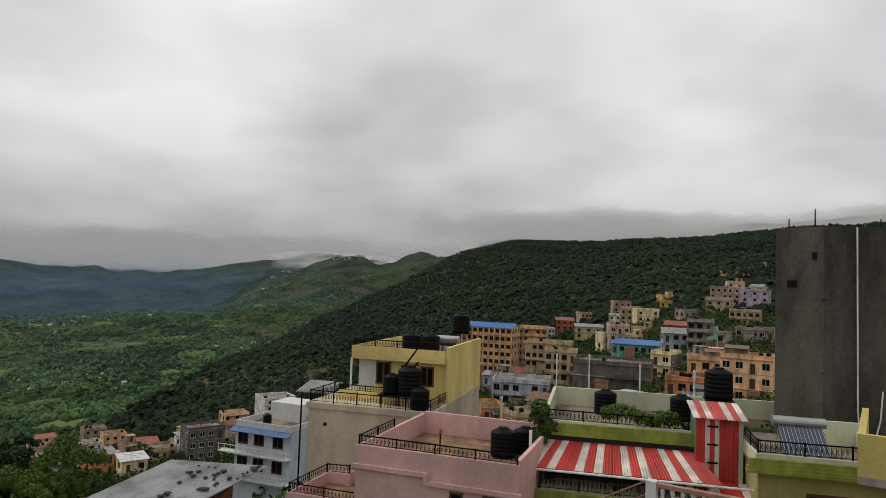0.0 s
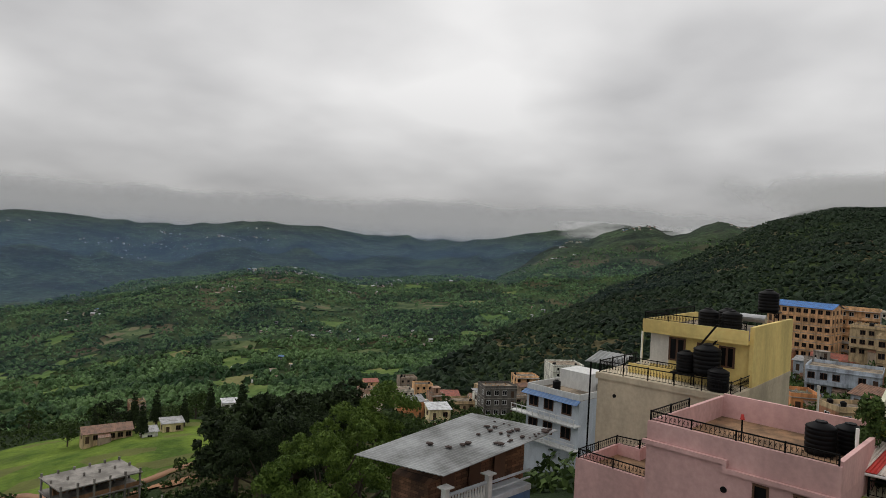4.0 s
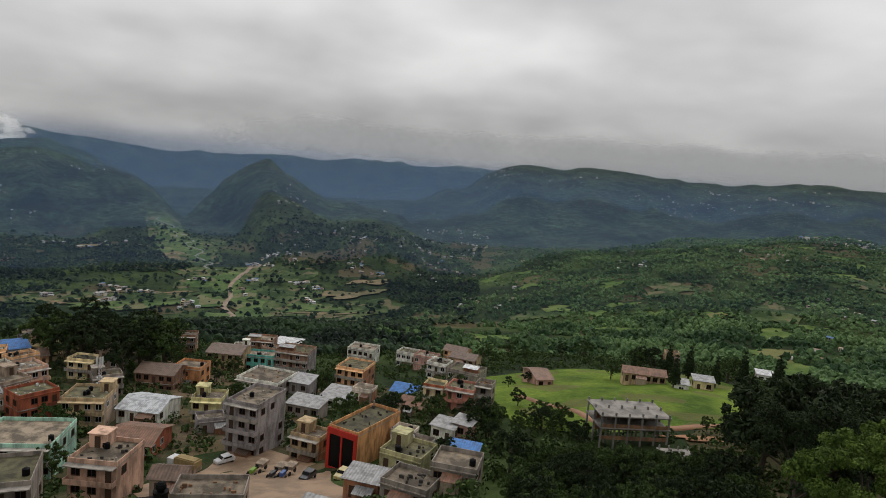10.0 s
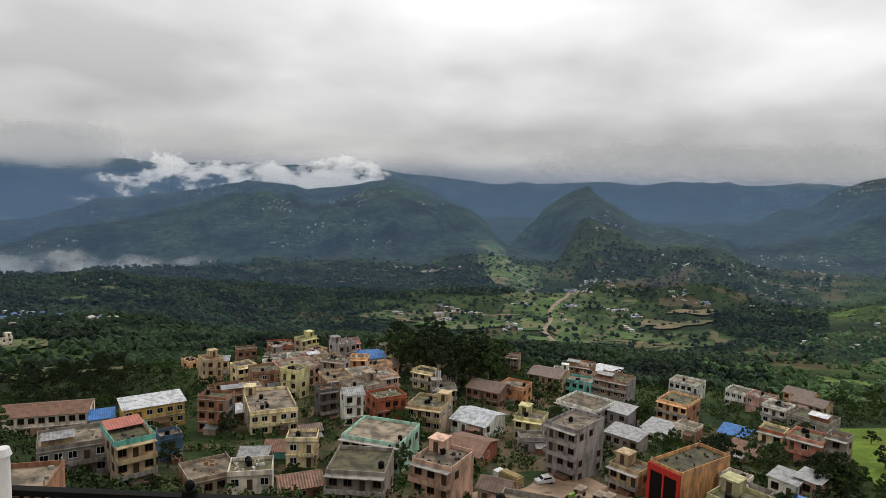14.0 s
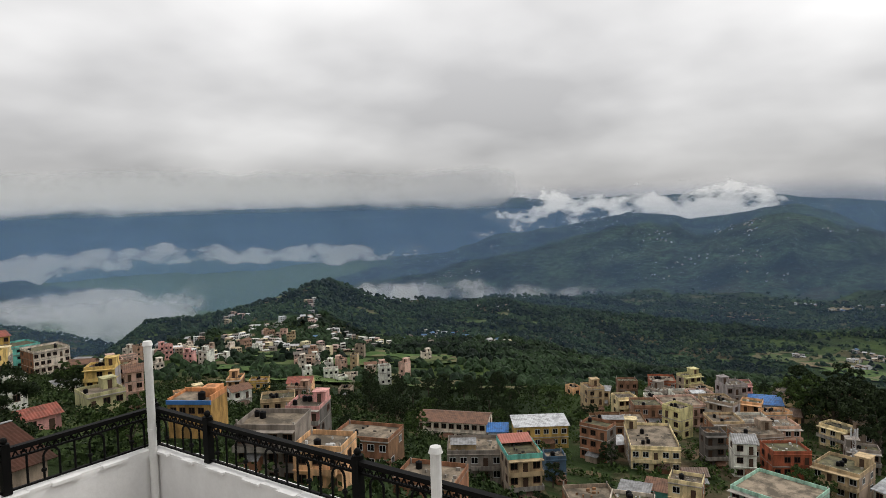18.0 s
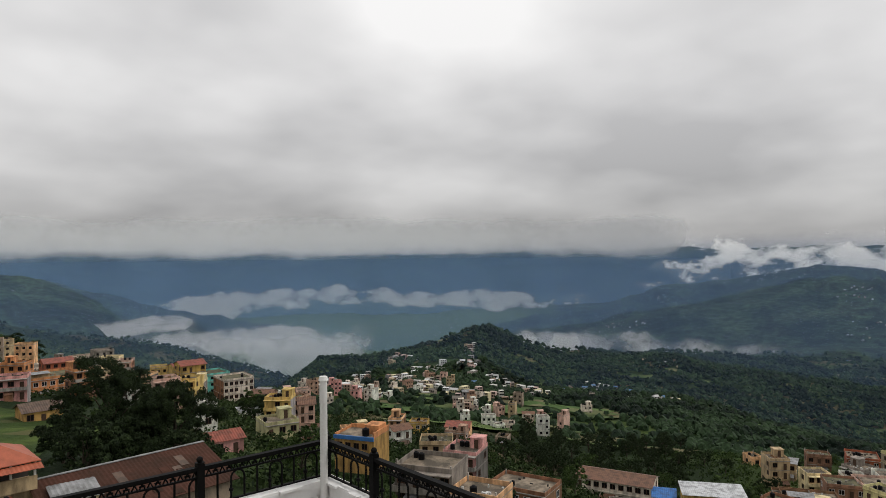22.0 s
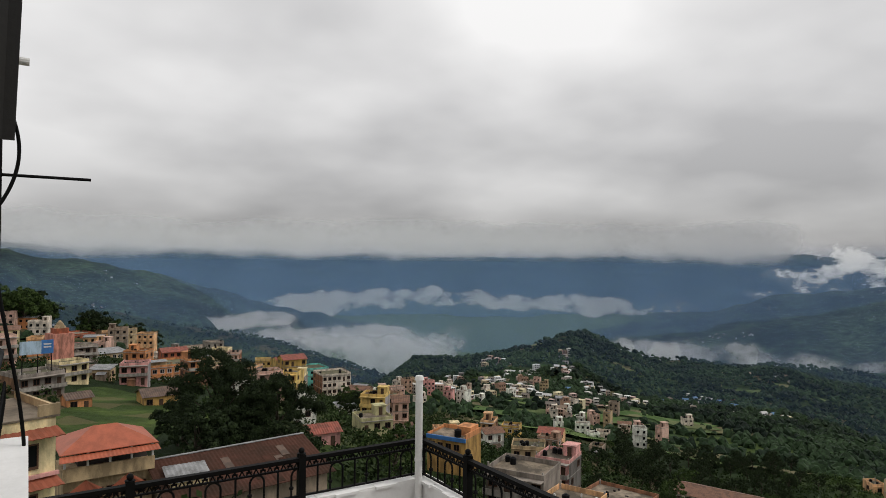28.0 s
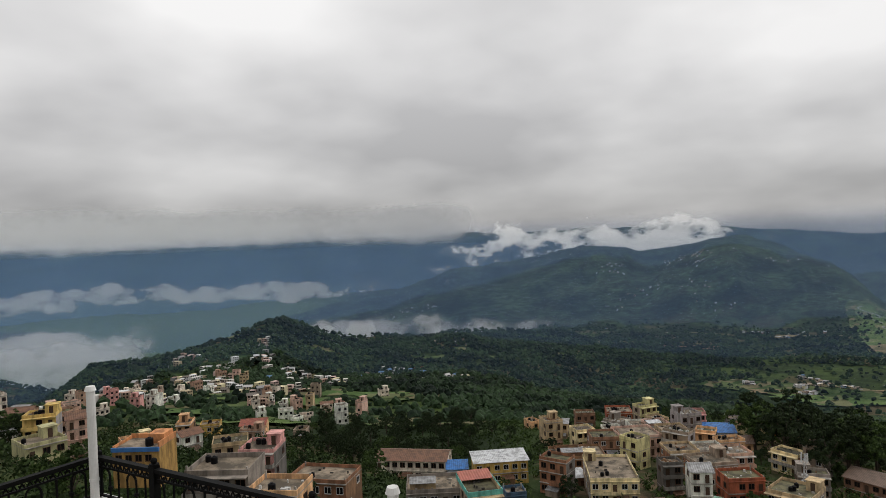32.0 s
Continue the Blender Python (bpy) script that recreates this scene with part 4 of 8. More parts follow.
def pink_house():
    m = frame_at(-1.2, 25.9, -6.3, -24)
    r = thing("pink_house", m, "pink plastered house with railed flat roof and side terrace", "house")
    W, D = 6.4, 6.9
    part("wall", boxes((0, W, 0, D, -14, -0.95)), PINKW, r)
    part("roof", boxes((0.16, W - 0.16, 0.16, D - 0.16, -0.949, -0.88)), TERRACOTTA, r, "wet terracotta coloured roof floor")
    for dims in ((0, W, 0, 0.16, -0.949, -0.02), (0, 0.16, 0.16, D, -0.949, 0.0), (0.16, W - 0.16, D - 0.16, D, -0.949, 0.12), (W - 0.16, W, 0.16, D, -0.949, 0.12)):
        part("parapet", boxes(dims), PINKW, r)
    part("cornice", boxes((-0.12, 3.0, -0.14, 0, -0.86, -0.7), (3.0, W + 0.1, -0.14, 0, -1.14, -0.98), (2.86, 3.0, -0.14, 0, -1.14, -0.861)), PINKW, r)
    roof_rail(r, [(0.08, 3.4, 0), (0.08, 0.08, 0), (W - 0.1, 0.08, -0.02)], 0.34)
    for x, z, w, h in ((4.1, -1.98, 0.52, 0.74), (5.4, -1.62, 0.62, 0.40)):
        f = part("window", boxes((x - w / 2, x - w / 2 + 0.07, -0.05, 0.03, z, z + h), (x + w / 2 - 0.07, x + w / 2, -0.05, 0.03, z, z + h), (x - w / 2 + 0.07, x + w / 2 - 0.07, -0.05, 0.03, z, z + 0.07),
                                 (x - w / 2 + 0.07, x + w / 2 - 0.07, -0.05, 0.03, z + h - 0.07, z + h)), FRAME, r)
        part("pane", boxes((x - w / 2 + 0.07, x + w / 2 - 0.07, -0.015, 0.02, z + 0.07, z + h - 0.07)), PANE, f)
    bm = bmesh.new()
    tube(bm, (2.9, -0.03, -1.75), (2.9, 0.05, -1.75), 0.11, seg=14)
    part("vent", bm, PANE, r, "round dark vent hole")
    # lower side terrace
    part("side_wall", boxes((-3.4, -0.001, 0.6, 6.2, -14, -2.95)), PINKW, r)
    part("side_floor", boxes((-3.24, -0.002, 0.76, 6.04, -2.949, -2.9)), TERRACOTTA, r)
    for dims in ((-3.4, -0.002, 0.6, 0.76, -2.949, -2.45), (-3.4, -3.24, 0.76, 3.9, -2.949, -2.45), (-2.3, -0.002, 6.04, 6.2, -2.949, -2.3), (-3.24, -2.14, 3.74, 3.9, -2.949, -2.4), (-2.3, -2.14, 3.9, 6.04, -2.949, -2.35)):
        part("side_parapet", boxes(dims), PINKW, r)
    roof_rail(r, [(-0.1, 0.68, -2.45), (-3.32, 0.68, -2.45), (-3.32, 3.8, -2.45), (-2.22, 3.82, -2.4), (-2.22, 6.1, -2.35)], 0.36)
    bx = thing("storage_box", m @ Matrix.Translation((-1.0, 4.9, -2.899)), "blue-grey storage box with cloths on it, on the terrace", "box")
    part("body", boxes((-0.85, 0.85, -0.3, 0.3, 0, 0.34)), BLUETILE, bx)
    part("lid", boxes((-0.9, 0.9, -0.34, 0.34, 0.341, 0.38)), paint("white_cloth", (0.6, 0.6, 0.62), size=0.3), bx)
    put_tank(m @ Vector((W - 1.7, 4.3, -0.879)), 1.0)
    put_tank(m @ Vector((W - 0.95, 5.2, -0.879)), 0.95)
    pole = thing("roof_pole", m @ Matrix.Translation((2.2, 3.4, -0.879)), "short rusty pole with a red cap on the pink roof", "pole")
    bm = bmesh.new()
    tube(bm, (0, 0, 0), (0, 0, 0.85), 0.035, seg=8)
    part("shaft", bm, IRON, pole)
    bm = bmesh.new()
    tube(bm, (0, 0, 0.85), (0, 0, 1.05), 0.09, 0.05, 8)
    part("cap", bm, REDPAINT, pole)
    pipe = thing("roof_pipe", m @ Matrix.Translation((W - 0.35, 3.4, -0.879)), "pale plastic vent pipe on the pink roof", "pipe")
    bm = bmesh.new()
    tube(bm, (0, 0, 0), (0, 0, 1.4), 0.06, seg=10)
    part("tube", bm, PIPE, pipe)
    lumber = thing("scrap_lumber", m @ Matrix.Translation((W - 1.9, 1.3, -0.879)), "weathered planks and scrap lying on the roof", "lumber")
    rng = random.Random(8)
    for i in range(9):
        ob = part("plank", boxes((-0.8, 0.8, -0.05, 0.05, 0, 0.05)), STONE, lumber, loc=(rng.uniform(-0.7, 0.9), rng.uniform(-0.6, 0.6), 0.055 * (i % 3)), rz=rng.uniform(-1.0, 1.0))


def yellow_house():
    m = frame_at(-4.3, 36.1, -6.6, -20.5)
    r = thing("yellow_house", m, "yellow house with cream lower walls, railed terraces and roof tanks", "house")
    W, D = 6.9, 10.5
    part("lower_wall", boxes((0, W, 0, D, -16, -0.3)), CREAMW, r, "stained cream side wall")
    part("terrace_edge", boxes((-0.1, W + 0.05, -0.1, D, -0.299, 0)), CREAMW, r)
    bm = bmesh.new()
    tube(bm, (1.0, -0.03, -1.1), (1.0, 0.05, -1.1), 0.1, seg=12)
    part("vent", bm, PANE, r)
    roof_rail(r, [(0.05, 4.5, 0), (0.05, 0.05, 0), (W - 0.1, 0.05, 0), (W - 0.1, 3.0, 0.0)], 0.62)
    # upper storey
    x0, y0, h = 1.5, 3.1, 2.15
    part("upper_wall", boxes((x0, W - 0.18, y0, D, 0.001, h)), YELLOWW, r)
    part("side_gable", boxes((W - 0.175, W + 0.02, y0 - 0.2, D, 0.002, 3.05)), YELLOWW, r)
    part("roof", boxes((x0 - 0.25, W - 0.18, y0 - 0.55, D + 0.1, h + 0.001, h + 0.2)), YELLOWW, r)
    part("fascia", boxes((x0 - 0.27, W - 0.18, y0 - 0.57, y0 - 0.4, h + 0.201, h + 0.72), (x0 - 0.27, x0 - 0.1, y0 - 0.4, D, h + 0.201, h + 0.72)), YELLOWW, r)
    part("roof_floor", boxes((x0 - 0.1, W - 0.18, y0 - 0.4, D, h + 0.202, h + 0.25)), ROOFTOP, r)
    part("white_panel", boxes((x0 - 0.01, x0 + 1.05, y0 - 0.012, y0 - 0.001, 0.4, h)), paint("white_wall", (0.62, 0.60, 0.55), size=1.0), r)
    add = ((x0 + 1.5, 0.75, 0.9, 1.25), (x0 + 4.1, 0.8, 0.8, 1.1))
    for x, z, w, hh in add:
        f = part("window", boxes((x - w / 2, x - w / 2 + 0.09, y0 - 0.07, y0, z, z + hh), (x + w / 2 - 0.09, x + w / 2, y0 - 0.07, y0, z, z + hh), (x - w / 2 + 0.09, x + w / 2 - 0.09, y0 - 0.07, y0, z, z + 0.08),
                                 (x - w / 2 + 0.09, x + w / 2 - 0.09, y0 - 0.07, y0, z + hh - 0.08, z + hh), (x - 0.05, x + 0.05, y0 - 0.06, y0, z + 0.08, z + hh - 0.08)), FRAME, r)
        part("pane", boxes((x - w / 2 + 0.09, x + w / 2 - 0.09, y0 - 0.03, y0 - 0.002, z + 0.08, z + hh - 0.08)), PANE, f)
    part("door", boxes((x0 + 2.55, x0 + 3.15, y0 - 0.05, y0 - 0.002, 0.02, 1.9)), FRAME, r)
    part("inner_parapet", boxes((1.0, W - 1.2, 1.5, 1.62, 0.001, 0.5)), YELLOWW, r)
    roof_rail(r, [(1.0, 1.56, 0.5), (W - 1.2, 1.56, 0.5)], 0.3)
    roof_rail(r, [(x0 - 0.18, D - 0.5, h + 0.72), (x0 - 0.18, y0 - 0.48, h + 0.72), (W - 0.3, y0 - 0.48, h + 0.72)], 0.38)
    # iron stair to the roof
    st = thing("iron_stair", m @ Matrix.Translation((x0 + 3.0, y0 - 1.4, 0.001)), "black iron stair up to the roof", "stair")
    for i in range(11):
        part("tread", boxes((-0.3, 0.3, -0.1, 0.1, 0.2 + i * 0.19, 0.22 + i * 0.19)), IRON, st, loc=(0.12 * i - 0.4, 0, 0))
    for sy in (-0.12, 0.12):
        bm = bmesh.new()
        tube(bm, (-0.6, sy, 0), (1.0, sy, 2.3), 0.03, seg=6)
        tube(bm, (-0.6, sy, 0.8), (1.0, sy, 3.1), 0.025, seg=6)
        part("stringer", bm, IRON, st)
    tank_stand(m @ Matrix.Translation((W - 1.7, 1.35, 0.001)), 0.55, 1.25)
    put_tank(m @ Vector((W - 0.9, 0.7, 0.002)), 0.95)
    tank_stand(m @ Matrix.Translation((W - 2.75, 1.4, 0.001)), 0.5, 0.9)
    tank_stand(m @ Matrix.Translation((W - 0.95, D - 1.6, h + 0.25)), 1.0, 1.05)
    for x, y in ((x0 + 2.4, y0 + 2.0), (x0 + 3.6, y0 + 2.1), (x0 + 3.0, y0 + 3.4)):
        put_tank(m @ Vector((x, y, h + 0.251)), 1.0)
    hw = thing("solar_heater", m @ Matrix.Translation((x0 + 4.3, y0 + 3.4, h + 0.251)), "steel solar water heater drum", "water heater")
    bm = bmesh.new()
    tube(bm, (-0.7, 0, 0.8), (0.7, 0, 0.8), 0.22, seg=14)
    part("drum", bm, STEEL, hw)
    part("stand", boxes((-0.6, -0.55, -0.1, 0.1, 0, 0.6), (0.55, 0.6, -0.1, 0.1, 0, 0.6)), STEEL, hw)
    aw = thing("tin_awning", m @ Matrix.Translation((-1.3, 4.2, -0.15)), "small pale tin canopy on posts beside the terrace", "awning")
    bm = bmesh.new()
    tin_sheet(bm, (-1.3, -0.9, 0), (0.9, -0.9, 0), (0.9, 0.9, 0.45), (-1.3, 0.9, 0.45), 8, 0.04)
    bmesh.ops.recalc_face_normals(bm, faces=bm.faces)
    part("sheet", bm, GREYTIN, aw)
    for sx in (-1.0, 0.7):
        bm = bmesh.new()
        tube(bm, (sx, -0.7, -12), (sx, -0.7, 0.05), 0.05, seg=6)
        part("post", bm, IRON, aw)
    pp = thing("roof_pipe", m @ Matrix.Translation((0.6, 4.0, 0.001)), "white plastic pipe standing on the terrace", "pipe")
    bm = bmesh.new()
    tube(bm, (0, 0, 0), (0, 0, 2.0), 0.06, seg=10)
    part("tube", bm, PIPE, pp)


def striped_tin(root, name, p0, p1, p2, p3, n, ribs=3):
    """Tin sheets side by side, red and white in turn."""
    p0, p1, p2, p3 = map(Vector, (p0, p1, p2, p3))
    pattern = (1, 0, 1, 0, 0)
    for i in range(n):
        bm = bmesh.new()
        a, b = i / n, (i + 1) / n - 0.002
        tin_sheet(bm, p0.lerp(p1, a), p0.lerp(p1, b), p3.lerp(p2, b), p3.lerp(p2, a), ribs, 0.025, 0.02)
        bmesh.ops.recalc_face_normals(bm, faces=bm.faces)
        part(name, bm, STRIPEW if pattern[i % 5] else REDPAINT, root)


def olive_house():
    m = frame_at(6.6, 28.0, -5.2, -17)
    r = thing("green_house", m, "pale green house with green tiled eaves and a striped tin awning", "house")
    W, D = 5.9, 6.5
    part("wall", boxes((0, W, 0, D, -13, -0.9)), OLIVEW, r)
    part("roof", boxes((0, W, 0, D, -0.899, -0.85)), ROOFTOP, r)
    for dims in ((0, 0.15, 0, D, -0.849, 0.02), (0, W + 6, D - 0.15, D, -0.849, 0.05), (0.15, W, 0, 0.15, -0.849, -0.42)):
        part("parapet", boxes(dims), OLIVEW, r)
    roof_rail(r, [(0.2, 0.07, -0.42), (W - 0.1, 0.07, -0.42)], 0.42)
    for k in range(4):
        z0, z1 = -0.5 - k * 0.12, -0.62 - k * 0.12
        y0, y1 = -0.02 - k * 0.05, -0.12 - k * 0.05
        part("tile_course", boxes((-0.1, W + 0.1, y1, 0.0, z1, z0 - 0.004)), GREENTILE, r)
    a = thing("striped_awning", m @ Matrix.Translation((0, 0, -1.2)), "red and white striped tin awning over a dark veranda", "awning")
    striped_tin(a, "tin_strip", (-0.5, -2.0, -0.72), (W + 0.9, -2.0, -0.72), (W + 0.1, -0.2, 0.0), (0.2, -0.2, 0.0), 20)
    bm = bmesh.new()
    tube(bm, (-0.6, -2.05, -0.78), (W + 2.9, -2.05, -0.78), 0.05, seg=8)
    part("gutter", bm, PIPE, a)
    for sx in (0.0, 2.9, 5.8):
        bm = bmesh.new()
        tube(bm, (sx, -1.9, -3.6), (sx, -1.9, -0.78), 0.04, seg=6)
        part("post", bm, IRON, a)
    v = thing("veranda", m @ Matrix.Translation((0, -2.2, -2.75)), "dark veranda with a green tiled edge and iron railing", "veranda")
    part("floor", boxes((-0.4, W + 3.0, 0, 2.19, -8, 0)), OLIVEW, v)
    part("edge", boxes((-0.45, W + 3.0, -0.14, -0.001, -0.7, 0.05)), GREENTILE, v)
    # near-black sheet painted as the shade at the back of the veranda
    part("back_panel", boxes((0.2, W, 2.05, 2.19, 0.01, 1.9)), paint("painted_shade", (0.02, 0.02, 0.022), size=1.0), v)
    roof_rail(v, [(0, 0.1, 0.06), (W + 0.2, 0.1, 0.06)], 0.55)
    # stair head in red and white tin
    s = thing("stair_shed", m @ Matrix.Translation((W + 0.05, -0.75, -0.4)), "stair shed clad in red and white tin with a green side", "shed")
    sw = 1.75
    part("core", boxes((0.03, sw - 0.03, 0.03, 1.6, -1.75, 0.75)), GREENSIDE, s, "green painted side wall")
    for i, c in enumerate((0, 0, 1, 0, 1, 0, 0, 0, 0, 1)):
        bm = boxes((i * sw / 10 + 0.004, (i + 1) * sw / 10 - 0.004, -0.02, 0.025, -1.75, 0.75))
        part("tin_strip", bm, STRIPEW if c else REDPAINT, s)
    for z in (0.35, -0.35, -1.05):
        part("hook", boxes((0.42, 0.82, -0.06, -0.021, z, z + 0.06)), IRON, s)
    striped_tin(s, "roof_strip", (-0.12, -0.35, 0.72), (sw + 0.12, -0.35, 0.72), (sw + 0.12, 1.8, 1.05), (-0.12, 1.8, 1.05), 8, 2)
    striped_tin(s, "skirt_strip", (-0.4, -1.2, -2.05), (sw + 0.3, -1.2, -2.05), (sw + 0.2, -0.05, -1.72), (-0.4, -0.05, -1.72), 6, 2)
    # right wing
    w2 = thing("green_house_wing", m @ Matrix.Translation((W + 1.9, -2.6, -0.4)), "pale green wing with green tiled eaves, railing and dark window", "house")
    part("wall", boxes((0, 4.6, 0, 6.0, -12, -0.6)), paint("pale_yellow_siding", (0.42, 0.38, 0.16), grime=0.3, size=1.2), w2)
    part("roof", boxes((-0.1, 4.7, -0.1, 6.0, -0.599, -0.5)), ROOFTOP, w2)
    part("parapet", boxes((-0.1, 4.7, -0.1, 0.05, -0.499, -0.08), (-0.1, 0.05, 0.05, 2.4, -0.499, -0.08)), OLIVEW, w2)
    part("back_parapet", boxes((3.2, 4.7, 4.0, 4.15, -0.499, 0.55), (4.55, 4.7, 0.05, 4.0, -0.499, 0.2)), OLIVEW, w2)
    roof_rail(w2, [(0.0, 2.3, -0.08), (0.0, 0.0, -0.08), (4.6, 0.0, -0.08)], 0.45)
    for k in range(4):
        part("tile_course", boxes((-0.3 - k * 0.05, 4.8, -0.22 - k * 0.06, -0.101, -0.36 - k * 0.12, -0.245 - k * 0.12)), GREENTILE, w2)
    f = part("window", boxes((1.6, 1.7, -0.05, -0.001, -3.0, -1.35), (3.4, 3.5, -0.05, -0.001, -3.0, -1.35), (1.7, 3.4, -0.05, -0.001, -1.45, -1.35), (2.5, 2.6, -0.05, -0.001, -3.0, -1.45)), FRAME, w2)
    part("pane", boxes((1.7, 3.4, -0.02, -0.002, -3.0, -1.45)), PANE, f)
    sp = thing("solar_water_heater", m @ Matrix.Translation((W + 3.9, -0.8, -0.899)), "tilted solar water heater panel with a steel drum", "water heater")
    bm = bmesh.new()
    q = Matrix.Translation((0, 0, 0.62)) @ Matrix.Rotation(radians(38), 4, "X")
    box(bm, -0.8, 0.8, -0.75, 0.75, -0.04, 0.04)
    bmesh.ops.transform(bm, matrix=q, verts=bm.verts)
    part("panel", bm, GLASSB, sp)
    for i in range(12):
        bm = bmesh.new()
        box(bm, -0.76 + i * 0.138, -0.745 + i * 0.138, -0.75, 0.75, 0.041, 0.055)
        bmesh.ops.transform(bm, matrix=q, verts=bm.verts)
        part("tube", bm, STEEL, sp)
    bm = bmesh.new()
    tube(bm, (-0.95, 0.65, 1.2), (0.95, 0.65, 1.2), 0.2, seg=16)
    part("drum", bm, STEEL, sp)
    for sx in (-0.75, 0.75):
        bm = bmesh.new()
        tube(bm, (sx, 0.6, 0.0), (sx, 0.6, 1.05), 0.025, seg=6)
        tube(bm, (sx, -0.6, 0.0), (sx, -0.6, 0.15), 0.025, seg=6)
        part("leg", bm, STEEL, sp)
    put_tank(m @ Vector((2.6, 4.6, -0.849)), 1.0)
    tank_stand(m @ Matrix.Translation((W + 1.6, 3.4, -0.849)), 1.25, 1.15)
    put_tank(m @ Vector((W + 0.2, 4.6, -0.849)), 1.0)
    for sx, lab in ((3.4, "climbing vine over the roof railing"),):
        rng = np.random.default_rng(3)
        lobes = [((sx + rng.uniform(-1.0, 1.9), 0.5 + rng.uniform(-0.3, 1.2), -0.45 + rng.uniform(0, 0.45)), 0.4) for _ in range(14)]
        V, F = leaf_cloud(rng, lobes, 2600, 0.07)
        ob = solid("roof_plant", mesh_np("roof_plant", V, F, BRIGHTLEAF), None, lab, "plant", m=m)
    rng = np.random.default_rng(4)
    lobes = [((-0.1 + rng.uniform(-0.35, 0.3), -0.3 + rng.uniform(-0.4, 0.2), -5.0 + 0.27 * i), 0.4) for i in range(20)]
    V, F = leaf_cloud(rng, lobes, 4500, 0.09)
    solid("creeper", mesh_np("creeper", V, F, MIDLEAF), None, "green creeper climbing the corner of the house", "plant", m=m)


def balustrade():
    """White balustrade of the neighbouring stair landing, with an iron stair rail going down from its end."""
    a, c = at(-22.4, 21.0), at(-36.0, 20.4)
    L = (c - a).length
    m = Matrix.Translation((a.x, a.y, -6.62)) @ Matrix.Rotation(math.atan2(c.y - a.y, c.x - a.x), 4, "Z")
    b = thing("balustrade", m, "grey-white concrete balustrade with turned balusters and reddish top rail", "balustrade")
    part("top_rail", boxes((0, L, -0.11, 0.11, 0.84, 0.95)), paint("pinkish_rail", (0.36, 0.20, 0.15), size=0.5), b, "reddish brown top rail")
    part("base", boxes((0, L, -0.13, 0.13, -8, 0.12)), SLAB, b)
    part("landing", boxes((0, L, 0.131, 2.2, -0.3, 0.0)), ROOFTOP, b)
    part("end_post", boxes((-0.3, -0.001, -0.15, 0.15, -8, 1.0)), FRAMEW, b)
    bal = bmesh.new()
    prof = [(0.07, 0.12), (0.05, 0.2), (0.10, 0.34), (0.09, 0.44), (0.05, 0.62), (0.07, 0.72), (0.07, 0.84)]
    for (r0, z0), (r1, z1) in zip(prof, prof[1:]):
        tube(bal, (0, 0, z0), (0, 0, z1), r0, r1, 8)
    bal = finish(bal, "baluster", FRAMEW)
    n = int(L / 0.29)
    for i in range(n):
        part("baluster", bal, None, b, loc=(0.16 + i * 0.29, 0, 0))
    s = thing("stair_rail", m @ Matrix.Translation((-0.3, 0, 0)), "brown iron stair rail going down from the landing", "railing")
    brown = paint("brown_iron", (0.16, 0.09, 0.06), rough=0.5, size=0.4)
    for z in (0.95, 0.55, 0.15):
        bm = bmesh.new()
        tube(bm, (0, 0, z), (-2.6, -0.5, z - 1.45), 0.03, seg=7)
        part("bar", bm, brown, s)
    for i in range(9):
        f = i / 8
        bm = bmesh.new()
        tube(bm, (-2.6 * f, -0.5 * f, -1.45 * f - 0.1), (-2.6 * f, -0.5 * f, 0.95 - 1.45 * f), 0.02, seg=6)
        part("upright", bm, brown, s)
    bm = bmesh.new()
    V = [bm.verts.new(p) for p in ((0, 0.3, -0.2), (0, -0.3, -0.2), (-2.6, -0.8, -1.65), (-2.6, -0.2, -1.65), (0, 0.3, -8), (0, -0.3, -8), (-2.6, -0.8, -8), (-2.6, -0.2, -8))]
    for f in ((0, 1, 2, 3), (4, 7, 6, 5), (0, 4, 5, 1), (1, 5, 6, 2), (2, 6, 7, 3), (3, 7, 4, 0)):
        bm.faces.new([V[q] for q in f])
    bmesh.ops.recalc_face_normals(bm, faces=bm.faces)
    part("stair_flank", bm, OLIVEW, s)


balustrade()


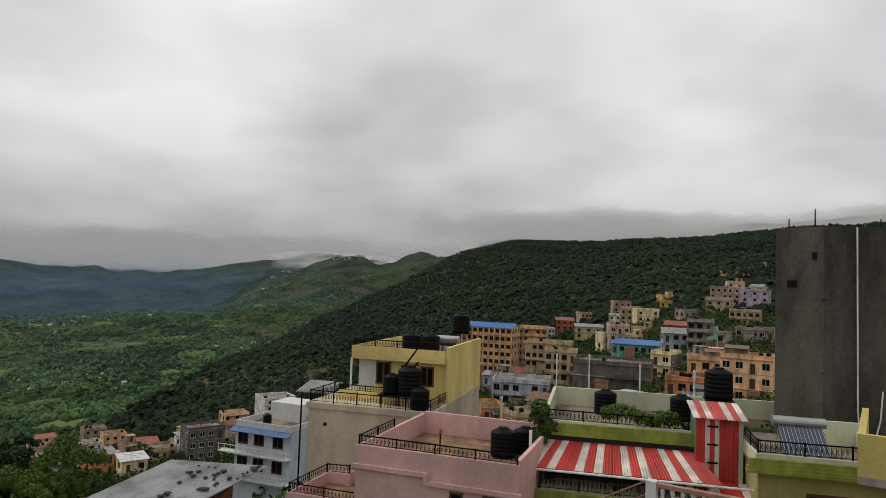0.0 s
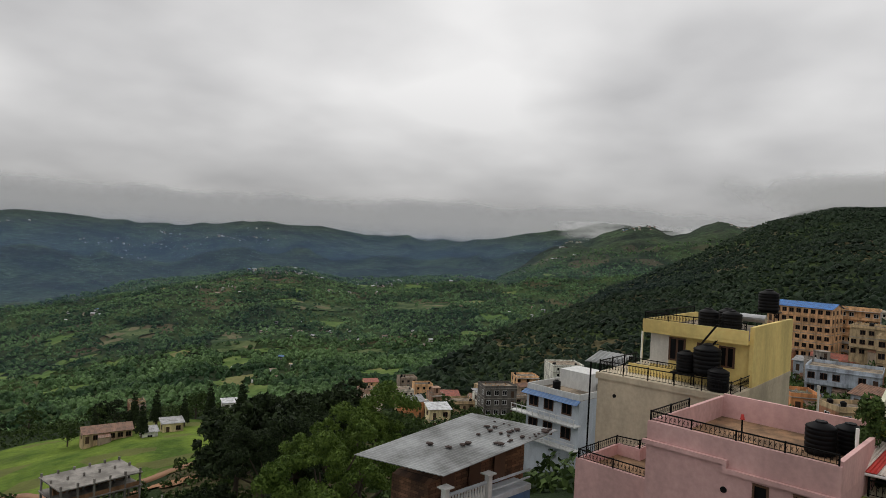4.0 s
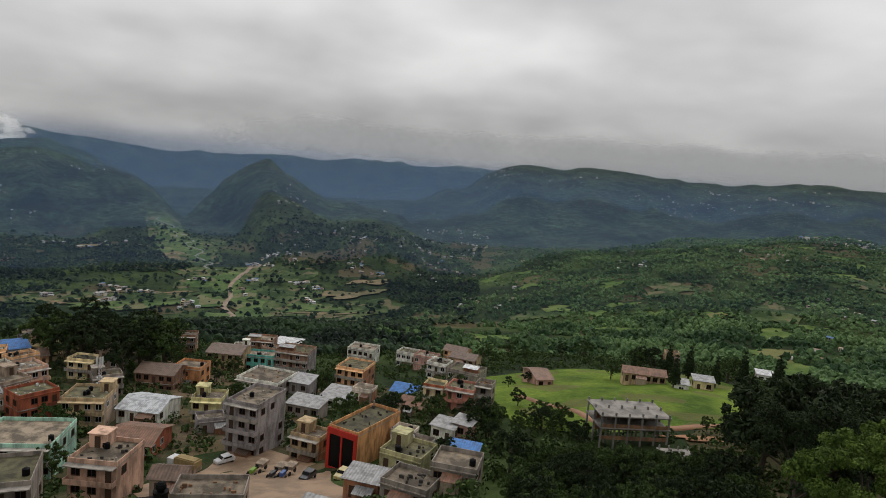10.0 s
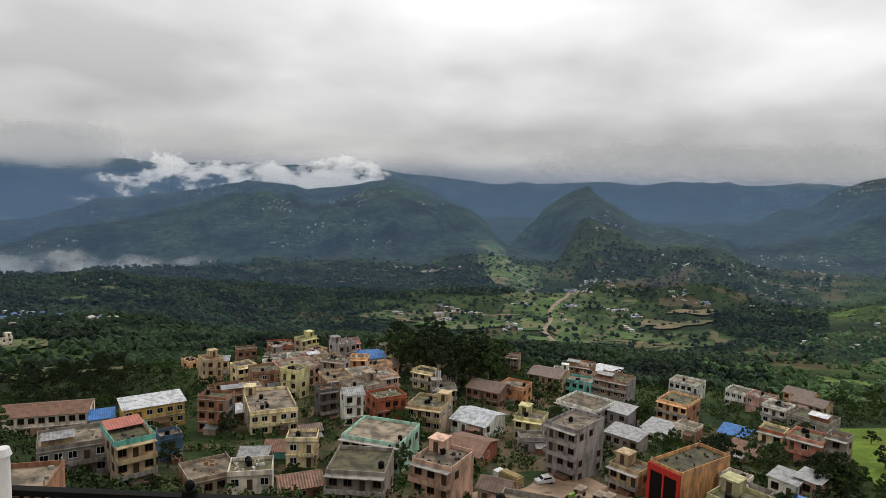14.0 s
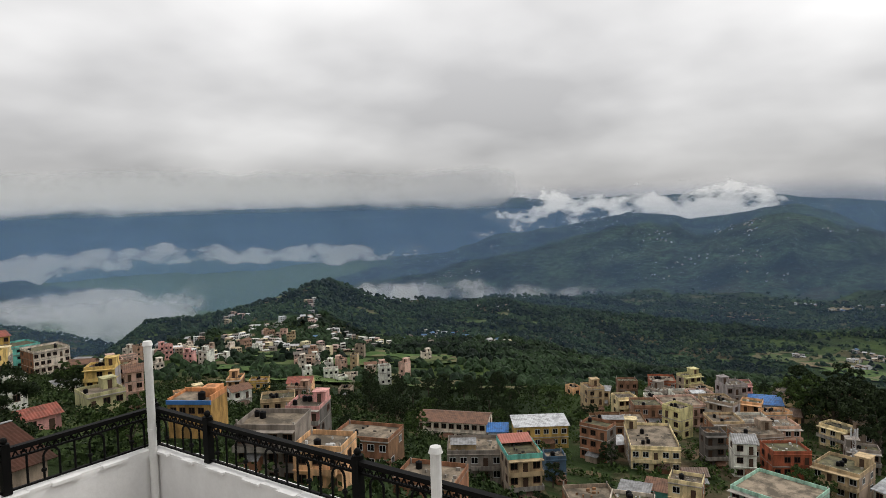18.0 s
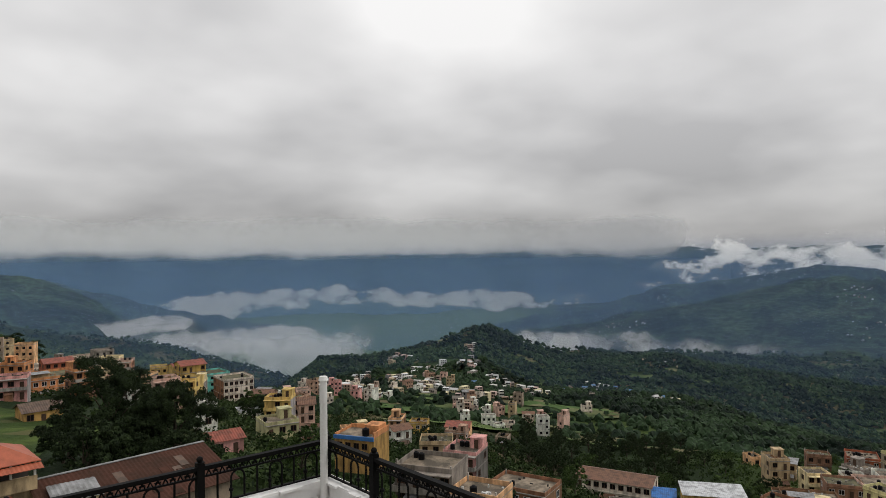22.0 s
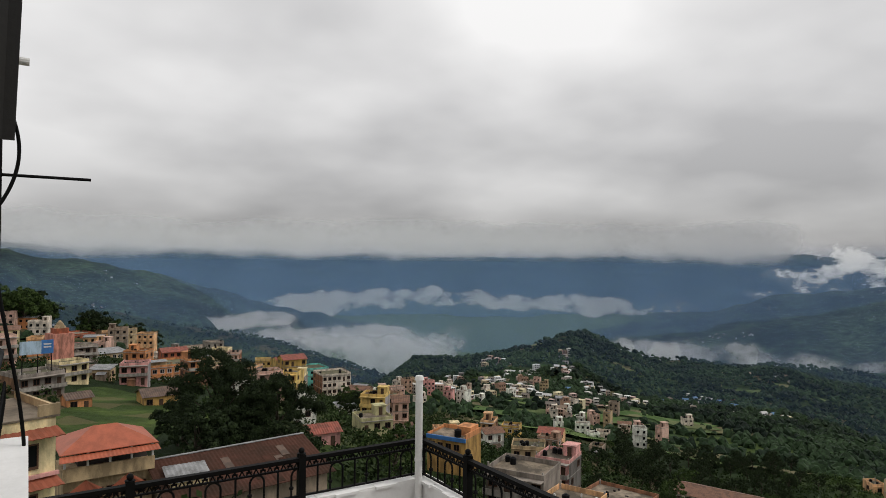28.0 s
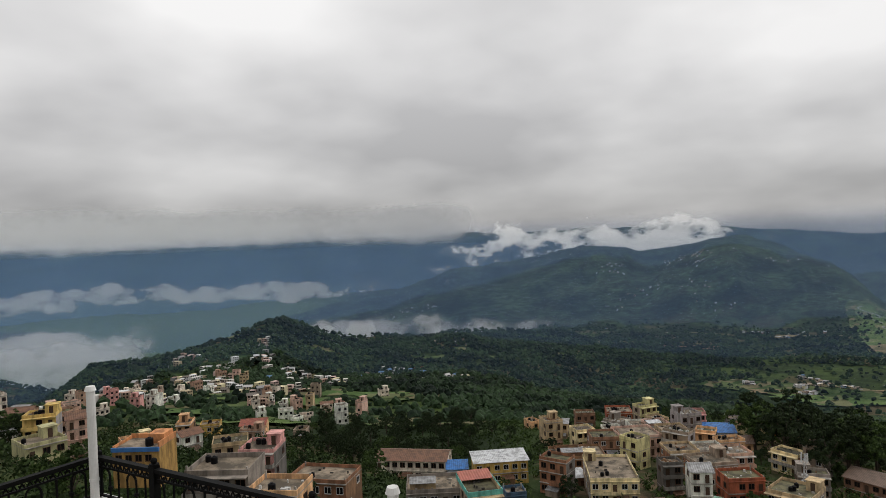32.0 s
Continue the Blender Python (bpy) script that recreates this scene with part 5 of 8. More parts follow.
def tower():
    r = thing("concrete_tower", Matrix.Translation((19.4, 28.6, -12)), "tall raw cement building with small dark openings", "building")
    pts = [(-1.25, 1.7), (0, 0), (5.5, -1.0), (6.5, 5.0), (3.2, 6.0)]
    bm = bmesh.new()
    lo, hi = [bm.verts.new((x, y, -6)) for x, y in pts], [bm.verts.new((x, y, 15.2)) for x, y in pts]
    bm.faces.new(hi)
    for i in range(5):
        j = (i + 1) % 5
        bm.faces.new((lo[i], lo[j], hi[j], hi[i]))
    bmesh.ops.recalc_face_normals(bm, faces=bm.faces)
    part("wall", bm, TOWERW, r)
    a = math.atan2(-1.0, 5.5)
    for u, z, w, h in ((1.2, 10.6, 0.75, 0.5), (1.2, 7.95, 0.75, 0.5), (1.25, 5.25, 0.75, 0.5), (3.6, 10.6, 0.75, 0.5), (3.6, 7.95, 0.75, 0.5), (3.6, 5.25, 0.75, 0.5)):
        part("opening", boxes((-w / 2, w / 2, -0.03, 0.05, 0, h)), PANE, r, loc=(u * math.cos(a) + 0.45, u * math.sin(a), z), rz=a)
    b = math.atan2(-1.7, 1.25)
    for u, z, w, h in ((0.75, 12.4, 0.42, 0.33), (1.72, 13.7, 0.2, 0.33)):
        part("opening", boxes((-w / 2, w / 2, -0.03, 0.05, 0, h)), PANE, r, loc=(-1.25 + u * math.cos(b), 1.7 + u * math.sin(b), z), rz=b)
    for z in (11.9, 8.6, 5.4):
        part("ledge", boxes((-0.12, 0.3, -0.06, 0.1, z, z + 0.05)), TOWERW, r)
    for x, y, h in ((-0.1, 0.5, 0.85), (-0.8, 1.4, 0.45), (3.5, 1.0, 0.6)):
        bm = bmesh.new()
        tube(bm, (x, y, 15.2), (x, y, 15.2 + h), 0.03, seg=5)
        part("rod", bm, IRON, r)
    c = bpy.data.curves.new("hanging_pipe", "CURVE")
    c.dimensions, c.bevel_depth = "3D", 0.035
    sp = c.splines.new("POLY")
    line = [(1.35, 15.2), (1.4, 7.0), (1.5, 5.7), (1.75, 5.2), (2.1, 5.6), (2.35, 6.6), (2.45, 7.9)]
    sp.points.add(len(line) - 1)
    for p, (u, z) in zip(sp.points, line):
        p.co = (u * math.cos(a) + 0.02, u * math.sin(a) - 0.08, z, 1)
    c.materials.append(PIPE)
    me_ob = new("pipe_source", c)
    me = bpy.data.meshes.new_from_object(me_ob.evaluated_get(bpy.context.evaluated_depsgraph_get()))
    bpy.data.objects.remove(me_ob)
    part("pipe", me, None, r, "thin pale pipe hanging down the wall")


def tin_house():
    A, B, C, D = Vector((-15.4, 29.7, -11.0)), Vector((-10.3, 29.0, -11.0)), Vector((-6.5, 37.2, -10.35)), Vector((-11.8, 37.6, -10.2))
    m = Matrix.Translation((-11, 33, -11))
    r = thing("tin_roof_house", m, "old brick house under a large grey tin roof", "house")
    off = -m.translation
    bm = bmesh.new()
    tin_sheet(bm, A + off, B + off, C + off, D + off, 22, 0.03, 0.03)
    bmesh.ops.recalc_face_normals(bm, faces=bm.faces)
    part("roof", bm, GREYTIN, r, "weathered grey corrugated tin roof")
    x = (B - A).normalized()
    y = (C - B).normalized()
    bm = bmesh.new()
    base = [A + x * 1.0 + y * 1.5, B - x * 1.75 + y * 1.2, C - x * 1.75 - y * 0.3, D + x * 0.5 - y * 0.3]
    lo = [bm.verts.new((p + off).xy.to_3d() + Vector((0, 0, -8))) for p in base]
    hi = [bm.verts.new(p + off - Vector((0, 0, 1.15 if i < 2 else 0.15))) for i, p in enumerate(base)]
    for i in range(4):
        j = (i + 1) % 4
        bm.faces.new((lo[i], lo[j], hi[j], hi[i]))
    bm.faces.new(hi)
    bmesh.ops.recalc_face_normals(bm, faces=bm.faces)
    part("wall", bm, BRICKW, r, "rough dark brick wall")
    rng = random.Random(5)
    for i in range(30):
        u, v = (rng.uniform(0.35, 0.95), rng.uniform(0.55, 0.95)) if i < 18 else (rng.uniform(0.86, 0.97), rng.uniform(0.55, 0.98)) if i < 26 else (rng.uniform(0.2, 0.8), rng.uniform(0.1, 0.5))
        p = A.lerp(B, u).lerp(D.lerp(C, u), v)
        bm = bmesh.new()
        bmesh.ops.create_icosphere(bm, subdivisions=1, radius=1)
        s = rng.uniform(0.07, 0.2)
        for q in bm.verts:
            q.co = Vector((q.co.x * s * rng.uniform(0.9, 1.6), q.co.y * s, q.co.z * s * 0.5)) * rng.uniform(0.85, 1.1)
        solid("roof_stone", bm, STONE, "dark stone weighing down the tin roof", "stone", "stones on the tin roof", m=Matrix.Translation(p + Vector((0, 0, s * 0.45 + 0.03))))
    ang = math.atan2(y.y, y.x)
    b = thing("balcony", Matrix.Translation(B - x * 1.45 + y * 0.9 + Vector((0.0, 0.0, -2.05))) @ Matrix.Rotation(ang, 4, "Z"), "blue and white balcony with turned balusters beside the brick house", "balcony")
    part("floor", boxes((0, 6.6, -1.2, 0, -0.3, 0)), BLUEWALL, b)
    part("rail", boxes((0, 2.9, -1.2, -1.05, 0.8, 0.92), (3.3, 6.5, -1.2, -1.1, 0.75, 0.85), (3.3, 6.5, -1.2, -1.1, 0.35, 0.42)), BLUEWALL, b)
    part("skirt", boxes((0, 2.9, -1.15, -1.0, -5, -0.301)), BRICKW, b)
    part("blue_wall", boxes((2.9, 6.6, -1.15, -1.0, -5, -0.301)), BLUETILE, b)
    for k in range(3):
        part("door", boxes((1.0 + k * 2.0, 1.9 + k * 2.0, 0.12, 0.2, 0.0, 1.9)), FRAME, b)
    for i in range(14):
        bm = bmesh.new()
        for z0, z1, r0, r1 in ((0, 0.25, 0.05, 0.09), (0.25, 0.55, 0.09, 0.04), (0.55, 0.8, 0.04, 0.06)):
            tube(bm, (0.12 + i * 0.205, -1.12, z0), (0.12 + i * 0.205, -1.12, z1), r0, r1, 8)
        part("baluster", bm, FRAMEW, b)
    for xx in (0.0, 3.1):
        part("pillar", boxes((xx - 0.14, xx + 0.14, -1.26, -0.98, 0, 1.25), (xx - 0.32, xx + 0.32, -1.4, -0.84, 1.251, 1.31)), FRAMEW, b)


def blue_white_house():
    m = frame_at(-18.9, 84.3, -17.9, -27)
    r = thing("blue_white_house", m, "white and blue house with curved balconies and flat roof", "house")
    W, D = 8.2, 9.5
    part("wall", boxes((0, W, 0, D, -14, -0.75)), BLUEWALL, r)
    part("roof", boxes((0, W, 0, D, -0.749, -0.7)), ROOFTOP, r)
    part("parapet", ring_wall(W, D, -0.699, 0.05, 0.15), FRAMEW, r).location = (W / 2, 0, 0)
    part("upper_block", boxes((1.2, W - 2.2, 5.2, D - 0.3, -0.698, 1.6)), FRAMEW, r)
    bm = bmesh.new()
    tin_sheet(bm, (-0.3, -0.9, -1.15), (W + 0.2, -0.9, -1.15), (W + 0.2, 0.0, -0.72), (-0.3, 0.0, -0.72), 16, 0.05)
    bmesh.ops.recalc_face_normals(bm, faces=bm.faces)
    part("awning", bm, BLUETILE, r, "blue tiled awning")
    for z in (-3.6, -6.6):
        part("balcony", boxes((-1.6, W + 0.4, -1.3, -0.001, z - 0.14, z)), FRAMEW, r)
        part("balcony_rail", boxes((-1.6, W + 0.4, -1.3, -1.2, z + 0.78, z + 0.86), (-1.6, W + 0.4, -1.28, -1.22, z + 0.3, z + 0.36)), FRAMEW, r)
        for i in range(12):
            part("baluster", boxes((-1.55 + i * 0.9, -1.49 + i * 0.9, -1.28, -1.22, z, z + 0.78)), FRAMEW, r)
        for x in (1.2, 3.6, 6.4):
            add_window(r, x, 0, z + 0.9, 0, "wood")
    put_tank(m @ Vector((2.4, 3.0, -0.699)), 1.0)
    put_tank(m @ Vector((6.6, 7.0, -0.699)), 1.0)


def neighbour_slabs():
    wall = paint("butter_yellow_wall", (0.55, 0.44, 0.14), grime=0.3, size=2.0)
    m = frame_at(12.3, 16.8, -3.55, -38)
    r = thing("yellow_roof_edge", m, "butter yellow roof edge of a neighbouring house", "building")
    part("parapet", boxes((0, 7, 0, 0.18, -1.1, 0), (0, 0.18, 0.18, 5, -1.1, 0)), wall, r)
    part("slab", boxes((0.0, 7, 0.0, 5, -1.3, -1.101)), SLAB, r)
    part("wall", boxes((1.0, 7, 1.0, 5, -12, -1.301)), wall, r)
    part("lower_parapet", boxes((-0.2, 7, -0.6, -0.42, -4.2, -3.3), (-0.2, -0.02, -0.42, 3.0, -4.2, -3.3)), wall, r)
    part("lower_slab", boxes((-0.2, 7, -0.6, 0.98, -4.5, -4.201)), SLAB, r)


pink_house()
yellow_house()
olive_house()
tower()
tin_house()
blue_white_house()
neighbour_slabs()


def vent_pipe(az, d, z0, z1):
    p = thing("vent_pipe", Matrix.Translation(at(az, d, z0)), "tall white plastic pipe rising from a roof", "pipe", "roof pipes")
    bm = bmesh.new()
    tube(bm, (0, 0, 0), (0, 0, z1 - z0), 0.06, seg=10)
    part("tube", bm, PIPE, p)
    bm = bmesh.new()
    tube(bm, (0, 0, z1 - z0), (0, 0, z1 - z0 + 0.15), 0.09, seg=10)
    part("cap", bm, PIPE, p)


for az, d, z0, z1 in ((-9.6, 42, -11.5, -7.1), (-16.9, 60, -9.5, -6.0), (-25.2, 46, -8.8, -5.2), (-14.2, 58, -9.5, -5.9), (-21.0, 58, -9.5, -6.4)):
    vent_pipe(az, d, z0, z1)

# ---------------------------------------------------------------- larger single buildings in the view
def hip_roof(bm, w, d, z0, z1, inset, t=0.08):
    base = [(-w / 2, 0), (w / 2, 0), (w / 2, d), (-w / 2, d)]
    lo = [bm.verts.new((x, y, z0)) for x, y in base]
    un = [bm.verts.new((x, y, z0 - t)) for x, y in base]
    a, b = bm.verts.new((-w / 2 + inset, d / 2, z1)), bm.verts.new((w / 2 - inset, d / 2, z1))
    for f in ((lo[0], lo[1], b, a), (lo[1], lo[2], b), (lo[2], lo[3], a, b), (lo[3], lo[0], a), tuple(reversed(un))):
        bm.faces.new(f)
    for i in range(4):
        j = (i + 1) % 4
        bm.faces.new((un[i], un[j], lo[j], lo[i]))
    bmesh.ops.recalc_face_normals(bm, faces=bm.faces)


REDTILE = paint("red_orange_tin", (0.42, 0.115, 0.06), rough=0.5, grime=0.35, size=1.5)
RUST = paint("rusted_tin", (0.075, 0.034, 0.024), rough=0.9, spec=0.1, grime=0.8, size=5.0, vary=0.5)
BROWNBAND = paint("red_brown_band", (0.30, 0.09, 0.05), size=1.0)


def spot(az, d, z, turn):
    return Matrix.Translation(at(az, d, z)) @ Matrix.Rotation(radians(az + turn), 4, "Z")


def red_roof_hall():
    m = spot(174.2, 72, -18.9, 10) @ Matrix.Scale(0.78, 4)
    SITES.append((174.2, 76, 7))
    r = thing("red_roof_hall", m, "hall with an orange-red hipped tin roof and open upper floor", "building")
    part("wall", boxes((-5.1, 5.1, 0.8, 8.2, -14, -2.6)), wall_mat("tan"), r)
    bm = bmesh.new()
    hip_roof(bm, 11.2, 9.2, 0, 2.1, 4.2)
    part("roof", bm, REDTILE, r, "ribbed orange-red tin roof")
    for i in range(27):
        x = -5.4 + i * 0.415
        part("rib", boxes((x - 0.03, x + 0.03, -0.06, 0.02, -0.05, 0.06)), REDTILE, r)
    bm = bmesh.new()
    tin_sheet(bm, (-5.7, -0.9, -0.75), (5.7, -0.9, -0.75), (5.6, 0.15, -0.25), (-5.6, 0.15, -0.25), 24)
    bmesh.ops.recalc_face_normals(bm, faces=bm.faces)
    part("lower_eave", bm, REDTILE, r)
    for x in (-5.0, -2.5, 0, 2.5, 5.0):
        part("column", boxes((x - 0.12, x + 0.12, 0.3, 0.54, -2.6, -0.1)), FRAMEW, r)
    part("parapet", boxes((-5.2, 5.2, 0.1, 0.3, -3.4, -1.75)), wall_mat("tan"), r)
    # dark-coloured box gives the open upper floor its shade
    part("inner_room", boxes((-3.2, 5.0, 3.5, 8.0, -2.599, -0.1)), paint("shade_room", (0.06, 0.055, 0.05), size=1.0), r)
    for x in (-2.8, 2.0):
        g = bmesh.new()
        tin_sheet(g, (x - 1.9, -0.4, -4.6), (x + 1.9, -0.4, -4.6), (x, -0.3, -3.3), (x, -0.3, -3.3), 4)
        bmesh.ops.recalc_face_normals(g, faces=g.faces)
        part("porch_gable", g, BROWNBAND, r)
    for x in (-4.2, -2.8, -1.4, 0.4, 2.0, 3.6):
        add_window(r, x, 0.8, -6.2, 0, "wood")
    b = thing("shed", spot(168.4, 70, -22.3, 12), "small yellowish shed with a grey roof", "shed")
    part("wall", boxes((-1.8, 1.8, 0, 3, -8, 0)), wall_mat("cream"), b)
    bm = bmesh.new()
    tin_sheet(bm, (-2.1, -0.3, 0.1), (2.1, -0.3, 0.1), (2.1, 3.3, 0.8), (-2.1, 3.3, 0.8), 9)
    bmesh.ops.recalc_face_normals(bm, faces=bm.faces)
    part("roof", bm, tin_mat("greytin"), b)


def rusty_shed():
    m = spot(163.0, 70, -21.6, 24)
    SITES.append((163, 74, 11))
    r = thing("rusty_roof_shed", m, "long shed under a wide rusty tin roof", "shed")
    part("wall", boxes((-8.2, 8.2, 0.6, 15.4, -12, -2.1)), wall_mat("greytan"), r)
    bm = bmesh.new()
    tin_sheet(bm, (-9, 0, -2.1), (9, 0, -2.1), (9, 8, 0.35), (-9, 8, 0.35), 44, 0.04)
    bmesh.ops.recalc_face_normals(bm, faces=bm.faces)
    part("roof_slope", bm, RUST, r, "rust-red tin roof slope")
    bm = bmesh.new()
    tin_sheet(bm, (9, 16, -2.1), (-9, 16, -2.1), (-9, 8.01, 0.34), (9, 8.01, 0.34), 44, 0.04)
    bmesh.ops.recalc_face_normals(bm, faces=bm.faces)
    part("roof_slope", bm, RUST, r)
    part("ridge_cap", boxes((-9.05, 9.05, 7.8, 8.2, 0.36, 0.44)), tin_mat("greytin"), r)
    rng = random.Random(6)
    slope = math.atan2(2.45, 8)
    for i in range(9):
        bm = boxes((-0.45, 0.45, -1.0, 1.0, 0.06, 0.075))
        bmesh.ops.transform(bm, matrix=Matrix.Rotation(slope, 4, "X"), verts=bm.verts)
        y = rng.uniform(1.2, 6.6)
        part("patch_sheet", bm, RUST if i % 3 else tin_mat("browntin"), r, loc=(rng.uniform(-8, 8), y, -2.1 + y * 2.45 / 8))


def white_corner_house():
    m = spot(180.9, 46, -9.9, 18)
    SITES.append((180.9, 49, 5))
    r = thing("corner_house", m, "cream corner house with red tiled bands and dark windows", "house")
    part("wall", boxes((-3.2, 2.6, 0, 7, -14, 0)), wall_mat("cream"), r)
    part("roof", boxes((-3.3, 2.8, -0.1, 7, 0.001, 0.12)), ROOFTOP, r)
    part("parapet", boxes((1.6, 2.8, -0.1, 0.1, 0.121, 0.8), (2.6, 2.8, 0.1, 7, 0.121, 0.6)), wall_mat("tan"), r)
    part("roof_room", boxes((-3.2, 0.4, 3.2, 7, 0.121, 2.6)), wall_mat("peach"), r)
    part("door", boxes((-1.6, -0.7, 3.12, 3.199, 0.15, 2.1)), BLUEPAINT, r, "blue door of the roof room")
    for z in (-1.0, -4.0):
        bm = bmesh.new()
        tin_sheet(bm, (-3.4, -0.75, z - 0.05), (2.9, -0.75, z - 0.05), (2.7, 0.0, z + 0.4), (-3.4, 0.0, z + 0.4), 14)
        bmesh.ops.recalc_face_normals(bm, faces=bm.faces)
        part("tile_band", bm, BROWNBAND, r)
        add_window(r, -1.9, 0, z - 1.9, 0)
        add_window(r, 0.9, 0, z - 1.9, 0)
        part("sill_band", boxes((-3.3, 2.75, -0.25, 0, z - 2.5, z - 2.3)), wall_mat("pink"), r)


def orange_blue_hall():
    m = spot(147.2, 98, -26.4, -28) @ Matrix.Scale(0.62, 4)
    SITES.append((145.6, 104, 8))
    r = thing("orange_hall", m, "orange plastered building with a blue-edged flat roof", "building")
    part("wall", boxes((-5.2, 5.2, 0, 8.4, -9, -0.5)), wall_mat("ochre"), r)
    part("front", boxes((-5.2, 4.6, -0.05, -0.001, -4.2, -0.5)), wall_mat("ochre"), r)
    part("roof", boxes((-5.2, 5.2, 0, 8.4, -0.499, -0.42)), ROOFTOP, r)
    part("blue_edge", boxes((-5.3, 5.3, -0.5, -0.06, -1.0, -0.1)), BLUEPAINT, r)
    part("parapet", boxes((4.9, 5.2, 0.0, 8.4, -0.419, 0.9), (-5.2, 4.9, 8.1, 8.4, -0.419, 0.5), (-5.2, -4.95, 0, 8.1, -0.419, 0.2)), wall_mat("orange"), r)
    part("stair_room", boxes((1.0, 4.8, 3.4, 7.8, -0.418, 1.7)), wall_mat("orange"), r)
    for x in (-3.8, -1.6, 0.6, 2.8):
        add_window(r, x, -0.05, -3.2, 0)
    put_tank(m @ Vector((2.2, 1.8, -0.419)), 1.0)


def unfinished_block():
    m = spot(47.2, 140, -51.9, 24)
    SITES.append((46.6, 138, 12))
    r = thing("unfinished_building", m, "unfinished grey concrete frame building on the meadow edge", "building")
    W, D = 15.5, 10.0
    conc = paint("pale_concrete", (0.27, 0.25, 0.225), grime=0.7, size=3.0)
    for k in range(2):
        z = k * 2.6 - 2.4
        part("slab", boxes((-W / 2, W / 2, 0, D, z + 2.4, z + 2.62)), conc, r)
        for i in range(6):
            for j in range(3):
                x, y = -W / 2 + 0.4 + i * (W - 0.8) / 5, 0.4 + j * (D - 0.8) / 2
                part("column", boxes((x - 0.17, x + 0.17, y - 0.17, y + 0.17, z if k else -7.0, z + 2.399)), conc, r)
        part("infill", boxes((-W / 2 + 1, W / 2 - 1, D * 0.55, D * 0.6, z, z + 2.399)), wall_mat("brownbrick"), r)
        part("edge_wall", boxes((-W / 2 + 0.3, W / 2 - 0.3, 0.25, 0.37, z, z + 0.8)), wall_mat("brownbrick"), r)
    for i in range(6):
        for j in range(3):
            x, y = -W / 2 + 0.4 + i * (W - 0.8) / 5, 0.4 + j * (D - 0.8) / 2
            part("stub", boxes((x - 0.17, x + 0.17, y - 0.17, y + 0.17, 2.821, 3.5)), conc, r)
    a = thing("unfinished_annex", spot(43.2, 126, -50.6, 24) @ Matrix.Scale(0.8, 4), "low unfinished concrete annex with column stubs", "building")
    part("slab", boxes((-4, 4, 0, 6, 0, 0.25)), conc, a)
    part("wall", boxes((-3.8, 3.8, 0.2, 5.8, -6, -0.001)), wall_mat("brownbrick"), a)
    for i in range(4):
        for j in range(2):
            part("stub", boxes((-3.6 + i * 2.3, -3.3 + i * 2.3, 0.3 + j * 5, 0.6 + j * 5, 0.251, 1.2)), conc, a)


def lattice_mast():
    m = Matrix.Translation(at(93.1, 186, -68.5))
    r = thing("phone_mast", m, "white lattice phone mast with panel antennas", "mast")
    white = paint("mast_paint", (0.5, 0.5, 0.5), rough=0.5, size=0.5)
    for k in range(3):
        a = k * 2.094
        bm = bmesh.new()
        tube(bm, (0.55 * math.cos(a), 0.55 * math.sin(a), -2), (0.3 * math.cos(a), 0.3 * math.sin(a), 10.5), 0.05, seg=5)
        part("leg", bm, white, r)
        for i in range(10):
            b = a + 2.094
            bm = bmesh.new()
            tube(bm, (0.53 * math.cos(a), 0.53 * math.sin(a), i), (0.5 * math.cos(b), 0.5 * math.sin(b), i + 1), 0.025, seg=4)
            part("brace", bm, white, r)
        for z in (9.2,):
            ob = part("antenna", boxes((-0.16, 0.16, -0.07, 0.07, 0, 2.3)), paint("antenna_grey", (0.62, 0.62, 0.62), size=0.6), r, loc=(0.75 * math.cos(a), 0.75 * math.sin(a), z), rz=a)
            ob2 = part("antenna", boxes((-0.14, 0.14, -0.07, 0.07, 0, 2.0)), paint("antenna_grey", (0.62, 0.62, 0.62)), r, loc=(0.75 * math.cos(a + 0.8), 0.75 * math.sin(a + 0.8), z), rz=a)
        for z in (4.5, 6.0):
            bm = bmesh.new()
            tube(bm, (0.5 * math.cos(a + 1), 0.5 * math.sin(a + 1), z), (0.8 * math.cos(a + 1), 0.8 * math.sin(a + 1), z), 0.35, seg=12)
            part("dish", bm, white, r)


